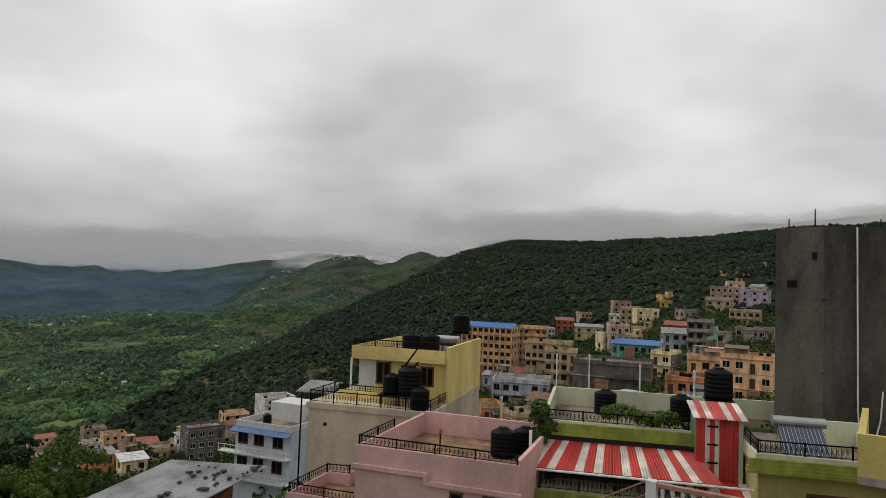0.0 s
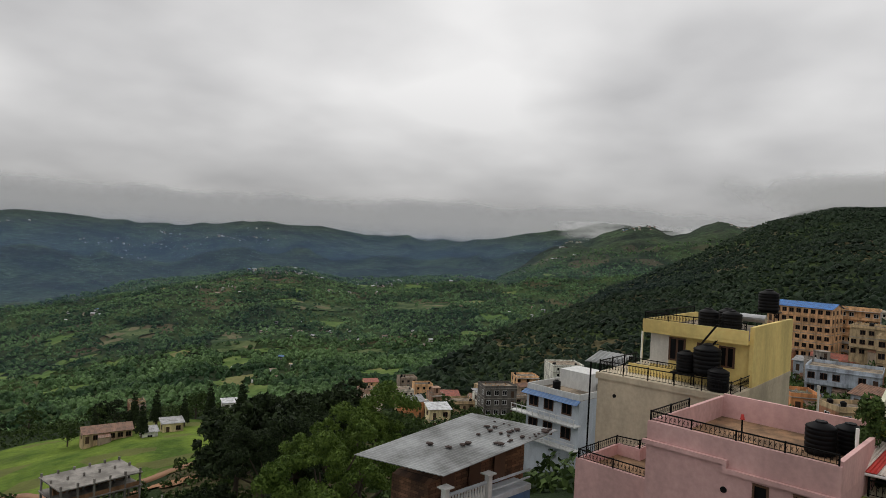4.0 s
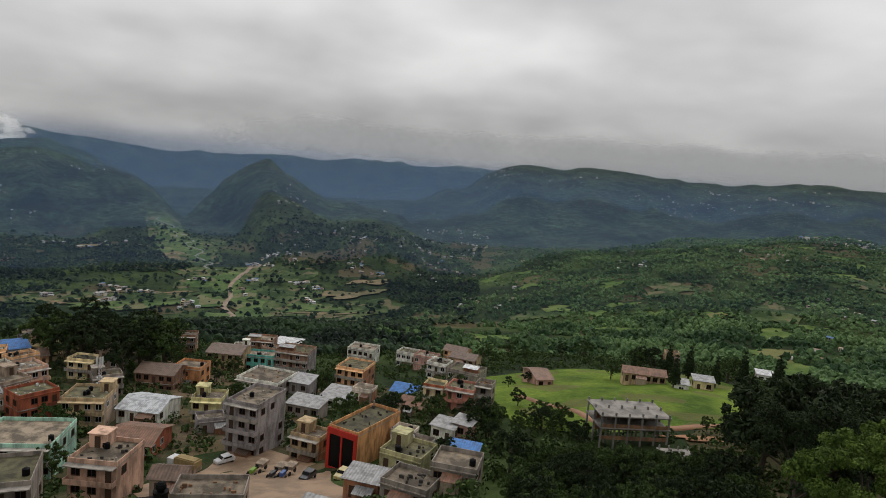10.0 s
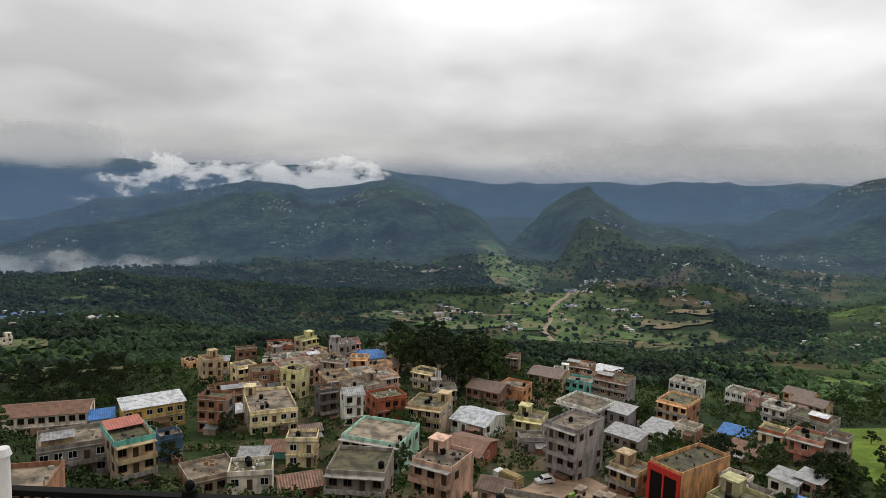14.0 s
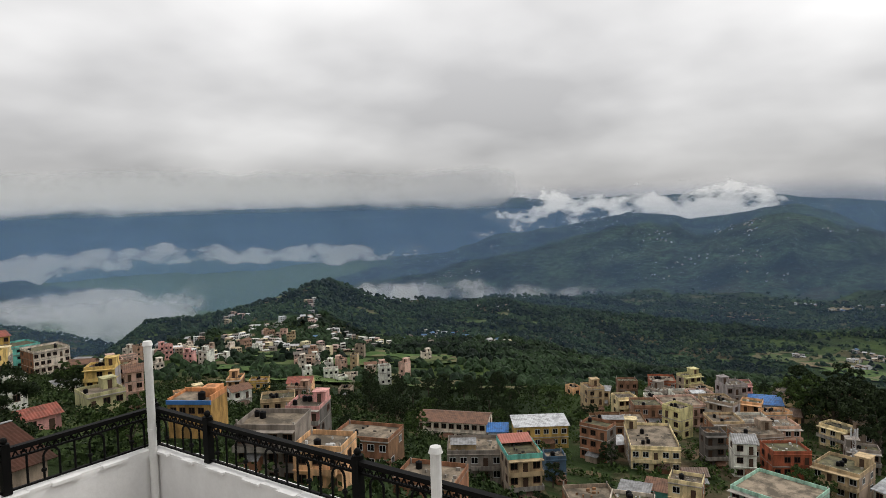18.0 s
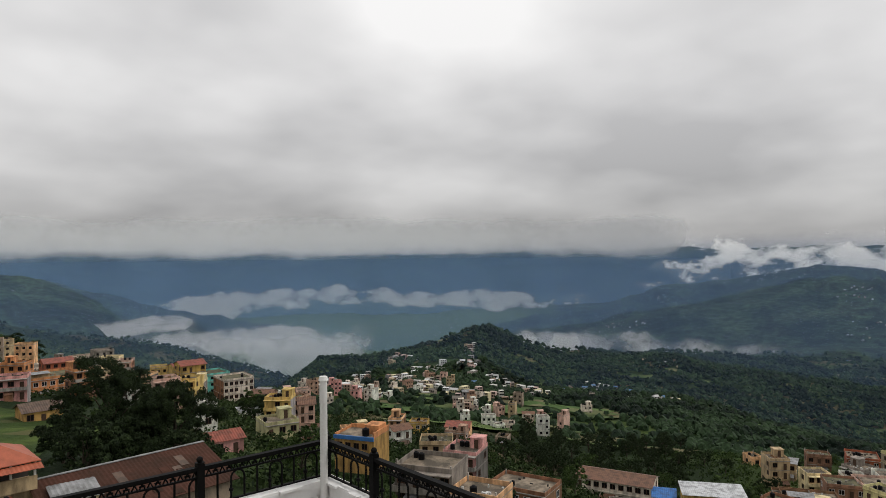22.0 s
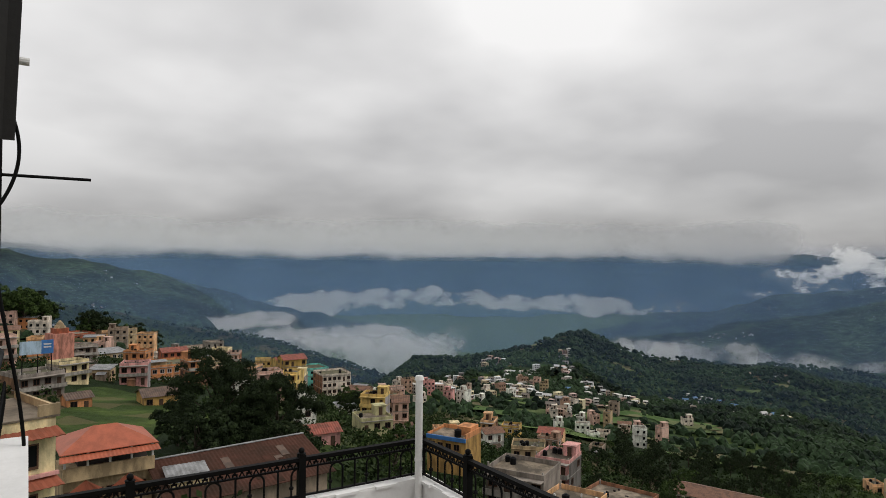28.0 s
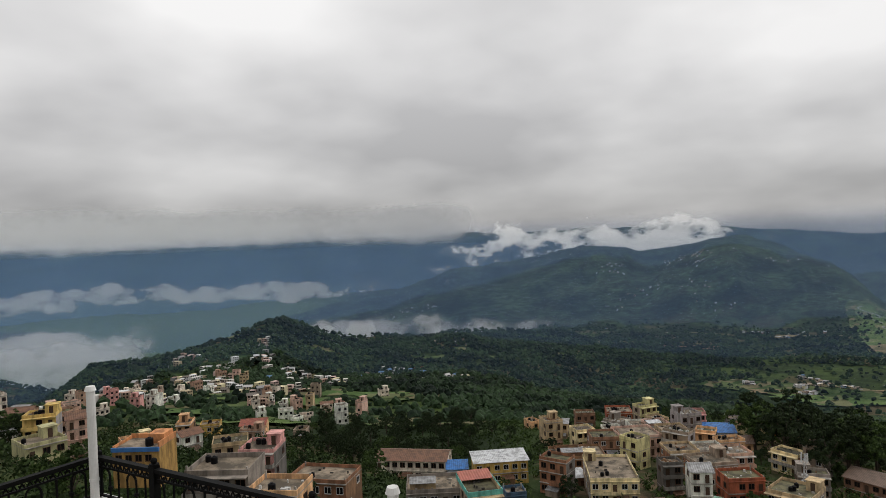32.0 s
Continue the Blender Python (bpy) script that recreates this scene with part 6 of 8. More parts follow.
def vehicle(kind, az, d, turn, body, label):
    z = ground_z(az, d) + 0.28
    r = thing(kind, spot(az, d, z, turn), label, "vehicle", "vehicles in the yard")
    pm = paint("body_" + body, {"white": (0.6, 0.6, 0.6), "yellow": (0.5, 0.42, 0.2), "dark": (0.03, 0.03, 0.035), "blue": (0.04, 0.1, 0.3), "green": (0.16, 0.3, 0.04), "tan": (0.30, 0.22, 0.10)}[body], rough=0.35, size=0.8, grime=0.3, spec=0.5)
    tyre = paint("tyre", (0.015, 0.015, 0.015), size=0.3)
    if kind == "truck":
        part("cargo_bed", boxes((-2.0, 3.2, -1.1, 1.1, 0.5, 1.3)), wall_mat("greytan"), r)
        part("tarp", boxes((-1.95, 3.15, -1.05, 1.05, 1.301, 2.6), (-1.6, 2.8, -0.85, 0.85, 2.6, 2.8)), paint("tan_tarp", (0.30, 0.22, 0.10), size=1.0), r, "tan canvas cover")
        part("cab", boxes((-3.6, -2.05, -1.1, 1.1, 0.4, 2.3)), paint("body_white", (0.6, 0.6, 0.6)), r)
        part("windscreen", boxes((-3.64, -3.6, -0.95, 0.95, 1.3, 2.1)), PANE, r)
        xs, L, rad = (-2.8, 2.0), 1.0, 0.45
    elif kind == "tractor":
        part("bonnet", boxes((-1.5, 0.1, -0.35, 0.35, 0.6, 1.3)), pm, r)
        part("seat", boxes((0.3, 0.9, -0.3, 0.3, 0.8, 1.1), (0.8, 0.9, -0.3, 0.3, 1.1, 1.5)), tyre, r)
        part("trailer", boxes((1.6, 4.2, -0.9, 0.9, 0.6, 1.25)), wall_mat("greytan"), r)
        xs, L, rad = (-1.1, 0.6, 2.9), 0.8, 0.5
    else:
        bm = bmesh.new()
        prof = [(-2.1, 0.25), (-2.1, 0.85), (-1.1, 1.0), (-0.5, 1.55), (1.2, 1.58), (1.8, 1.0), (2.1, 0.95), (2.1, 0.25)]
        lo = [bm.verts.new((x, -0.83, z)) for x, z in prof]
        hi = [bm.verts.new((x, 0.83, z)) for x, z in prof]
        bm.faces.new(lo)
        bm.faces.new(list(reversed(hi)))
        for i in range(len(prof)):
            j = (i + 1) % len(prof)
            bm.faces.new((lo[i], hi[i], hi[j], lo[j]))
        bmesh.ops.recalc_face_normals(bm, faces=bm.faces)
        bmesh.ops.bevel(bm, geom=bm.edges[:], offset=0.06, segments=2, affect="EDGES")
        part("body", bm, pm, r)
        for sy in (-1, 1):
            part("side_window", boxes((-0.6, 1.25, sy * 0.845 - 0.01, sy * 0.845 + 0.01, 1.05, 1.42)), PANE, r)
        w = boxes((-0.02, 0.02, -0.7, 0.7, -0.3, 0.3))
        bmesh.ops.transform(w, matrix=Matrix.Translation((-0.86, 0, 1.3)) @ Matrix.Rotation(radians(46), 4, "Y"), verts=w.verts)
        part("windscreen", w, PANE, r)
        xs, L, rad = (-1.35, 1.35), 0.8, 0.32
    for x in xs:
        for sy in (-1, 1):
            bm = bmesh.new()
            tube(bm, (x, sy * L - 0.1, rad - 0.28), (x, sy * L + 0.1, rad - 0.28), rad, seg=14)
            part("wheel", bm, tyre, r)


def billboard():
    r = thing("billboard", spot(179.2, 190, -24.6, 12) @ Matrix.Scale(0.6, 4), "blue and white advertising hoarding on a roof", "billboard")
    part("panel", boxes((-6.5, 1.2, 0, 0.25, 0, 5.4)), paint("hoarding_pale", (0.42, 0.55, 0.66), size=3.0, grime=0.7), r)
    part("panel", boxes((1.21, 5.6, 0, 0.25, 0, 5.6)), BLUEPAINT, r)
    for z in (3.6, 2.4):
        part("text_bar", boxes((2.0, 4.8, -0.03, -0.001, z, z + 0.6)), FRAMEW, r)
    for x in (-5.5, 0, 5):
        part("strut", boxes((x - 0.15, x + 0.15, 0.26, 0.6, -22, 5)), IRON, r)


def temple():
    r = thing("temple", spot(177.6, 262, -27.4, 20) @ Matrix.Scale(0.8, 4), "reddish brick temple with a tiered dome", "temple")
    part("base", boxes((-4.5, 4.5, 0, 8, -24, 0)), wall_mat("pinkbrick"), r)
    part("tier", boxes((-2.8, 2.8, 1.4, 6.6, 0.001, 2.2)), wall_mat("redbrick"), r)
    bm = bmesh.new()
    for z0, z1, a, b in ((2.2, 3.4, 2.4, 2.0), (3.4, 4.4, 1.7, 1.3), (4.4, 5.6, 1.1, 0.3)):
        tube(bm, (0, 4, z0), (0, 4, z1), a, b, 14)
    part("dome", bm, wall_mat("tan"), r)


red_roof_hall()
rusty_shed()
white_corner_house()
orange_blue_hall()
unfinished_block()
lattice_mast()
billboard()
temple()
vehicle("car", 83.2, 137, 30, "white", "white pickup-like car parked beside the grey house")
vehicle("truck", 86.4, 133, -40, "tan", "parked truck with a tan canvas cover")
vehicle("tractor", 80.6, 128, 60, "green", "green tractor with a trailer")
vehicle("tractor", 78.9, 124, 62, "dark", "tractor with a trailer")
vehicle("tractor", 78.0, 124, 64, "blue", "blue tractor with a trailer")
vehicle("car", 75.9, 122, 60, "dark", "dark jeep parked in the dirt yard")
vehicle("car", 72.8, 120, 60, "yellow", "pale yellow jeep parked in the dirt yard")


# ---------------------------------------------------------------- railing, pole and tin at the camera's own level
def upper_edge():
    solid("upper_parapet", boxes((-0.13, 0.15, -5.3, -2.4, -4.2, -1.2)), WHITEWALL, "white parapet end under the upper railing", "wall", kind="structure")
    r = thing("upper_railing", Matrix.Translation((0.1, -2.4, -1.2)), "black iron railing running away along the roof edge", "railing")

    def put(name, bm, mat=IRON, label=""):
        ob = part(name, bm, mat, r, label)
        ob.matrix_basis = Matrix.Translation((-0.1, 2.4, 1.2))
    bm = bmesh.new()
    tube(bm, (0.04, -1.2, -0.62), (0.04, -5.1, -0.62), 0.035, seg=12)
    put("top_rail", bm)
    bm = bmesh.new()
    tube(bm, (0.04, -1.2, -0.75), (0.04, -5.1, -0.75), 0.015, seg=6)
    put("middle_rail", bm)
    bm = bmesh.new()
    for i in range(46):
        y = -1.3 - i * 0.083
        for k in range(8):
            a, b = k * math.pi / 4, (k + 1) * math.pi / 4
            tube(bm, (0.0, y + 0.035 * math.cos(a), -0.86 + 0.07 * math.sin(a)), (0.0, y + 0.035 * math.cos(b), -0.86 + 0.07 * math.sin(b)), 0.007, seg=4)
    put("scroll_band", bm)
    for i in range(26):
        bm = bmesh.new()
        tube(bm, (0.04, -1.3 - i * 0.15, -1.2), (0.04, -1.3 - i * 0.15, -0.62), 0.011, seg=6)
        put("upright", bm)
    p = thing("utility_pole", Matrix.Translation((0.13, -5.15, -1.2)), "black steel pole with a crossbar, tin sheet and cables", "pole")

    def pole(name, bm, mat=IRON, label=""):
        ob = part(name, bm, mat, p, label)
        ob.matrix_basis = Matrix.Translation((-0.13, 5.15, 1.2))
    bm = bmesh.new()
    tube(bm, (0.07, -5.15, -1.2), (0.07, -5.15, 1.5), 0.035, seg=10)
    pole("shaft", bm)
    bm = bmesh.new()
    tube(bm, (0.6, -5.15, 0.50), (-0.46, -5.15, 0.50), 0.010, seg=8)
    pole("crossbar", bm)
    bm = bmesh.new()
    tin_sheet(bm, (-0.03, -5.0, 0.70), (1.2, -5.0, 0.72), (1.2, -4.9, 2.6), (-0.09, -4.9, 2.6), 9, 0.02, 0.01)
    bmesh.ops.recalc_face_normals(bm, faces=bm.faces)
    pole("tin_sheet", bm, paint("dark_tin", (0.015, 0.014, 0.013), size=0.5, rough=0.6))
    bm = bmesh.new()
    tube(bm, (0.3, -5.05, 1.21), (-0.10, -5.05, 1.21), 0.026, seg=10)
    pole("insulator", bm, PIPE, "white sleeve")
    c = bpy.data.curves.new("cable", "CURVE")
    c.dimensions, c.bevel_depth = "3D", 0.011
    sp = c.splines.new("POLY")
    line = [(0.02 - 0.10 * math.sin(math.pi * i / 16) ** 0.8 + 0.0035 * i, 0.93 - 0.042 * i) for i in range(17)]
    line += [(0.076 - 0.19 * math.sin(math.pi * i / 40) ** 2, 0.258 - 0.083 * i) for i in range(1, 21)]
    sp.points.add(len(line) - 1)
    for q, (x, z) in zip(sp.points, line):
        q.co = (x, -5.05, z, 1)
    c.materials.append(IRON)
    tmp = new("cable_source", c)
    me = bpy.data.meshes.new_from_object(tmp.evaluated_get(bpy.context.evaluated_depsgraph_get()))
    bpy.data.objects.remove(tmp)
    ob = part("cable", me, None, p, "slack black cable")
    ob.matrix_basis = Matrix.Translation((-0.13, 5.15, 1.2))


upper_edge()

# ---------------------------------------------------------------- the town, house by house
house(107.5, 169, -61.6, 12.1, 18.1, 2, 8, 'cream', 'flat', 'tank,stair')
house(110.1, 201, -67.0, 14.3, 11.4, 1, 10, 'brownbrick', 'flat', 'tank')
house(106.9, 280, -74.2, 10.3, 10.3, 2, 6, 'redbrick', 'flat', 'tank')
house(104.5, 242, -69.2, 10.6, 10.6, 2, 20, 'white', 'flat', '')
house(103.7, 245, -68.6, 7.8, 7.0, 2, 25, 'palepink', 'flat', 'tank')
house(100.9, 263, -68.6, 7.7, 6.1, 3, 10, 'pink', 'flat', 'tank')
house(99.0, 253, -72.0, 10.3, 9.2, 1, 8, 'paleblue', 'bluetin', '')
house(101.8, 204, -64.8, 8.9, 8.9, 2, 20, 'tan', 'flat', 'tank')
house(99.2, 190, -62.9, 11.1, 8.9, 2, 30, 'greytan', 'flat', 'tank,stair')
house(94.3, 169, -61.5, 9.8, 9.8, 2, -20, 'tan', 'flat', 'tank,stair')
house(99.1, 138, -57.7, 13.9, 12.5, 2, -24, 'mint', 'flat', 'tank')
house(93.5, 113, -51.6, 8.1, 9.0, 2, -30, 'pinkplaster', 'flat', 'tank,stair')
house(100.4, 111, -52.2, 10.5, 10.5, 2, -12, 'concrete', 'flat', 'tank')
house(90.3, 169, -64.6, 10.5, 11.5, 1, -30, 'white', 'whitegable', '')
house(84.9, 171, -64.2, 7.7, 6.9, 2, -15, 'limecream', 'flat', 'tank,stair')
house(81.9, 143, -54.7, 7.9, 11.8, 4, -32, 'greystone', 'flat', 'tank')
house(86.8, 285, -79.2, 8.2, 7.4, 2, -10, 'brown', 'flat', '')
house(89.1, 209, -68.9, 11.7, 10.5, 2, -25, 'brown', 'browntin', '')
house(86.6, 215, -70.0, 8.9, 8.0, 2, -25, 'orangewhite', 'flat', 'tank')
house(83.7, 247, -74.6, 12.6, 12.6, 2, -20, 'tan', 'browntin', '')
house(80.7, 251, -77.6, 10.6, 7.4, 2, -15, 'turquoise', 'flat', 'tank')
house(78.0, 249, -75.3, 13.0, 10.4, 3, -20, 'brownpink', 'flat', 'tank')
house(78.6, 314, -90.9, 12.3, 9.9, 2, -20, 'greytan', 'whitetin', '')
house(80.8, 203, -70.6, 14.2, 12.8, 2, -30, 'white', 'flat', '')
house(73.0, 130, -55.2, 7.3, 16.0, 3, -36, 'apricot', 'flat', 'none,glass')
house(76.4, 139, -60.7, 7.1, 5.7, 2, -30, 'tan', 'flat', 'stair')
house(72.8, 222, -72.2, 10.2, 11.3, 3, -22, 'peach', 'flat', 'tank')
house(72.0, 281, -82.6, 12.0, 9.6, 2, -18, 'white', 'flat', 'tank')
house(67.9, 269, -79.4, 9.0, 7.2, 2, -22, 'white', 'flat', '')
house(66.3, 257, -76.8, 8.9, 7.1, 2, -22, 'redwhite', 'flat', 'tank')
house(65.1, 236, -72.7, 7.7, 6.9, 2, -22, 'white', 'flat', 'tank')
house(62.7, 211, -67.0, 11.0, 8.8, 2, -20, 'concrete', 'flat', '')
house(67.9, 202, -71.9, 8.5, 9.3, 1, -20, 'white', 'bluetin', '')
house(65.2, 180, -61.9, 5.9, 5.3, 2, -14, 'cream', 'flat', 'redtop')
house(62.8, 177, -61.2, 8.2, 7.4, 2, -14, 'pinkbrick', 'flat', 'tank')
house(60.7, 178, -59.5, 4.7, 4.2, 2, -14, 'concrete', 'flat', '')
house(62.9, 260, -76.4, 10.6, 9.6, 1, -20, 'tan', 'browntin', '')
house(64.1, 143, -58.1, 5.4, 4.8, 1, -22, 'white', 'greytin', '')
house(62.4, 144, -57.4, 4.1, 3.7, 2, -22, 'redwhite', 'greytin', '')
house(62.2, 130, -58.3, 6.2, 5.6, 1, -10, 'white', 'bluetin', '')
house(62.7, 100, -47.4, 7.5, 6.8, 1, -10, 'concrete', 'flat', 'tank')
house(67.7, 114, -52.6, 8.4, 7.6, 1, -25, 'greentan', 'flat', 'tank,stair')
house(71.1, 100, -50.3, 5.9, 4.1, 1, -20, 'oldbrick', 'greytin', '')
house(106.8, 147, -62.4, 8.2, 6.6, 1, -10, 'turquoise', 'rusttin', '')
house(117.1, 184, -62.2, 15.1, 7.6, 2, 10, 'yellow', 'whitetin', '')
house(109.6, 122, -56.0, 8.0, 6.4, 1, -5, 'whitewash', 'flat', 'tank')
house(105.1, 115, -55.6, 7.5, 6.0, 1, 10, 'brown', 'rusttin', '')
house(118.6, 129, -50.1, 6.9, 11.0, 3, 14, 'tan', 'flat', 'turq')
house(115.9, 149, -58.0, 4.7, 4.2, 2, 12, 'steelblue', 'flat', 'tank')
house(112.5, 123, -56.4, 9.2, 8.3, 2, 15, 'greytan', 'flat', '')
house(87.9, 106, -51.7, 5.1, 4.6, 1, -20, 'greytan', 'browntin', '')
house(141.3, 102, -32.6, 9.5, 8.0, 2, -22, 'concrete', 'flat', 'tank,none')
house(137.0, 95, -34.2, 7.5, 6.5, 2, -24, 'peach', 'flat', 'tank')
house(148.6, 84, -32.4, 8.5, 7.0, 2, -15, 'greytan', 'flat', '')
house(127.8, 97, -41.5, 10.0, 8.0, 2, -20, 'oldbrick', 'flat', 'tank')
house(153.2, 167, -40.4, 8.4, 8.4, 2, 18, 'greentan', 'flat', 'tank,stair')
house(157.6, 140, -35.7, 6.6, 5.9, 1, 20, 'pink', 'redtin', '')
house(138.1, 148, -44.0, 7.9, 8.7, 2, -20, 'pink', 'flat', 'tank,stair')
house(133.3, 134, -47.1, 12.9, 9.0, 1, -25, 'oldbrick', 'flat', 'tank')
house(125.1, 192, -63.4, 21.0, 10.5, 2, -14, 'whitewash', 'rusttin', '')
house(121.0, 186, -64.7, 5.6, 5.6, 1, 0, 'paleblue', 'bluetin', '')
house(123.1, 136, -51.9, 11.6, 9.3, 2, 0, 'concrete', 'flat', 'tank')
house(160.7, 326, -49.2, 10.8, 9.7, 2, 25, 'redyellow', 'redtin', 'tank')
house(159.0, 348, -61.2, 13.5, 10.8, 2, 20, 'turquoise', 'flat', 'tank')
house(156.7, 314, -55.0, 14.0, 14.0, 4, 20, 'whitewash', 'flat', 'tank')
house(153.7, 300, -63.1, 11.6, 10.4, 1, 15, 'greytan', 'bluegrey', 'tank')
house(151.4, 419, -82.6, 8.4, 7.5, 3, 15, 'palepink', 'flat', '')
house(143.6, 668, -131.4, 11.4, 11.4, 3, 5, 'cream', 'flat', '')
house(140.0, 690, -134.4, 15.6, 12.5, 3, 5, 'turquoise', 'bluetin', '')
house(111.5, 201, -66.8, 9.7, 8.7, 1, 5, 'brownbrick', 'flat', 'tank')
house(141.7, 274, -69.2, 7.6, 6.8, 1, -10, 'yellow', 'flat', 'tank')
house(138.3, 286, -73.7, 10.3, 10.3, 2, -10, 'peach', 'redtin', '')
house(170.7, 178, -33.8, 8.1, 7.3, 1, 15, 'ochre', 'browntin', '')
house(170.4, 251, -38.5, 19.5, 15.6, 2, 15, 'orange', 'flat', 'tank')
house(171.1, 331, -46.3, 23.9, 14.4, 1, 12, 'whitewash', 'flat', '')
house(169.7, 319, -42.2, 11.0, 8.8, 1, 15, 'redbrick', 'redtin', '')
house(172.8, 422, -49.6, 17.4, 15.7, 2, 15, 'yellow', 'bluetin', '')
house(167.3, 433, -57.1, 20.1, 18.1, 2, 15, 'greytan', 'flat', 'tank')
house(174.3, 318, -41.6, 13.6, 12.2, 2, 20, 'tan', 'greytin', '')
house(176.6, 394, -41.5, 17.3, 15.6, 3, 25, 'redbrick', 'flat', '')
house(178.5, 262, -35.2, 13.5, 10.8, 1, 25, 'orange', 'flat', 'tank')
house(176.1, 248, -37.7, 9.4, 8.5, 1, 20, 'brown', 'browntin', '')
house(177.2, 275, -36.0, 11.5, 8.1, 2, 25, 'concrete', 'flat', '')
house(173.8, 413, -41.8, 19.4, 13.5, 2, 20, 'tan', 'flat', 'tank')
house(164.0, 219, -39.6, 7.3, 5.8, 2, 20, 'white', 'flat', '')
house(-8.1, 265, -15.8, 21.1, 12.7, 6, -18, 'peach', 'bluetin', '')
house(-11.8, 278, -16.8, 14.8, 10.4, 6, -4, 'peach', 'flat', '')
house(-13.4, 246, -20.1, 16.6, 11.6, 3, -8, 'tan', 'flat', 'tank')
house(-18.7, 166, -17.5, 18.4, 12.9, 2, -6, 'darkconcrete', 'flat', 'tank,blank')
house(-20.7, 234, -17.7, 16.7, 13.4, 1, -8, 'turquoise', 'bluetin', 'tank')
house(-29.0, 147, -12.2, 9.8, 7.8, 3, -6, 'peach', 'flat', 'tank')
house(-25.2, 145, -17.4, 11.3, 9.0, 1, -6, 'orange', 'flat', 'tank')
house(-19.2, 362, -13.0, 9.9, 7.9, 2, 0, 'white', 'flat', '')
house(-23.0, 368, -4.9, 6.8, 6.1, 1, 0, 'yellow', 'flat', '')
house(-23.8, 249, -10.8, 7.6, 6.1, 2, -5, 'redbrick', 'redtin', '')
house(-25.6, 219, -8.2, 7.5, 6.0, 3, -5, 'concrete', 'flat', 'tank')
house(-26.3, 219, -10.3, 3.7, 3.0, 2, -5, 'mint', 'flat', '')
house(-27.0, 338, -2.3, 11.4, 10.3, 2, -5, 'tan', 'browntin', '')
house(-28.9, 298, -6.3, 11.7, 9.3, 2, -5, 'tan', 'flat', 'tank')
house(-29.6, 355, 2.6, 13.0, 10.4, 3, -5, 'lilac', 'flat', 'tank')
house(-29.6, 246, -11.1, 11.8, 9.4, 1, -5, 'concrete', 'flat', 'tank')
house(-14.8, 395, -18.2, 10.1, 9.1, 3, 0, 'redbrick', 'redtin', '')
house(-16.8, 338, -18.4, 13.8, 12.4, 2, 0, 'yellowgrey', 'greytin', '')
house(-11.2, 173, -24.3, 14.9, 11.9, 2, -4, 'paleblue', 'flat', '')
house(107.4, 240, -69.8, 6.4, 6.4, 2, 15, 'white', 'flat', 'tank')
house(108.0, 220, -66.7, 9.9, 8.9, 2, 12, 'brown', 'flat', 'tank')
house(102.8, 180, -60.4, 5.3, 4.2, 3, 20, 'darkconcrete', 'flat', '')
house(105.1, 223, -66.7, 13.2, 11.9, 2, 22, 'palepink', 'flat', 'tank')
house(102.4, 232, -66.9, 9.1, 8.2, 2, 22, 'tan', 'flat', 'tank')
house(99.8, 215, -66.8, 8.5, 6.8, 2, 22, 'white', 'flat', '')
house(100.8, 209, -69.8, 6.5, 5.2, 1, 20, 'tan', 'bluetin', '')
house(97.8, 203, -64.1, 9.3, 8.4, 3, 25, 'pinkplaster', 'flat', 'tank')
house(97.2, 177, -61.8, 9.2, 7.4, 2, 25, 'redbrick', 'flat', '')
house(104.3, 162, -64.1, 5.3, 4.2, 1, 15, 'oldbrick', 'browntin', '')
house(109.4, 143, -61.9, 6.0, 4.2, 1, -10, 'greytan', 'greytin', '')
house(111.3, 183, -66.4, 10.2, 5.1, 1, 20, 'brown', 'whitetin', '')
house(90.9, 144, -62.1, 9.3, 11.1, 1, -25, 'redbrick', 'rusttin', '')
house(97.6, 239, -70.8, 8.2, 7.4, 1, 10, 'peach', 'browntin', '')
house(95.3, 281, -76.0, 9.3, 7.4, 1, 10, 'orange', 'redtin', '')
house(67.2, 96, -49.2, 8.0, 6.4, 1, -25, 'concrete', 'flat', '')
house(67.8, 136, -57.7, 4.9, 3.9, 2, -22, 'whitewash', 'flat', 'tank')
house(66.8, 130, -57.7, 6.9, 5.5, 1, -22, 'concrete', 'flat', '')
house(74.0, 194, -72.4, 10.0, 10.0, 1, -22, 'white', 'greytin', '')
house(71.6, 196, -70.3, 6.4, 5.1, 1, -20, 'whitewash', 'flat', '')
house(76.8, 179, -68.8, 9.6, 6.7, 1, -25, 'concrete', 'greytin', '')
house(80.8, 303, -86.4, 12.2, 9.8, 2, -15, 'brown', 'flat', 'tank')
house(63.6, 278, -78.8, 10.1, 8.1, 2, -20, 'peach', 'browntin', '')
house(73.7, 60, -35.5, 9.8, 4.9, 1, -25, 'whitewash', 'greytin', '')
house(82.8, 72, -41.9, 7.3, 2.9, 1, -20, 'peach', 'flat', '')
house(84.5, 94, -49.7, 10.2, 6.1, 1, -10, 'concrete', 'flat', '')
house(176.2, 286, -34.5, 9.8, 7.9, 3, 20, 'concrete', 'flat', '')
house(178.9, 188, -28.9, 10.6, 9.5, 2, 25, 'concrete', 'flat', '')
house(176.4, 170, -31.4, 5.2, 4.2, 1, 20, 'orange', 'browntin', '')
house(160.2, 282, -41.9, 9.7, 8.7, 2, 20, 'yellow', 'redtin', 'tank')
house(158.8, 332, -55.2, 17.3, 13.9, 2, 20, 'turquoise', 'flat', 'tank')
house(156.6, 353, -61.1, 13.4, 13.4, 4, 20, 'greytan', 'flat', 'tank')
house(159.1, 171, -34.8, 3.6, 2.1, 2, 20, 'white', 'flat', '')
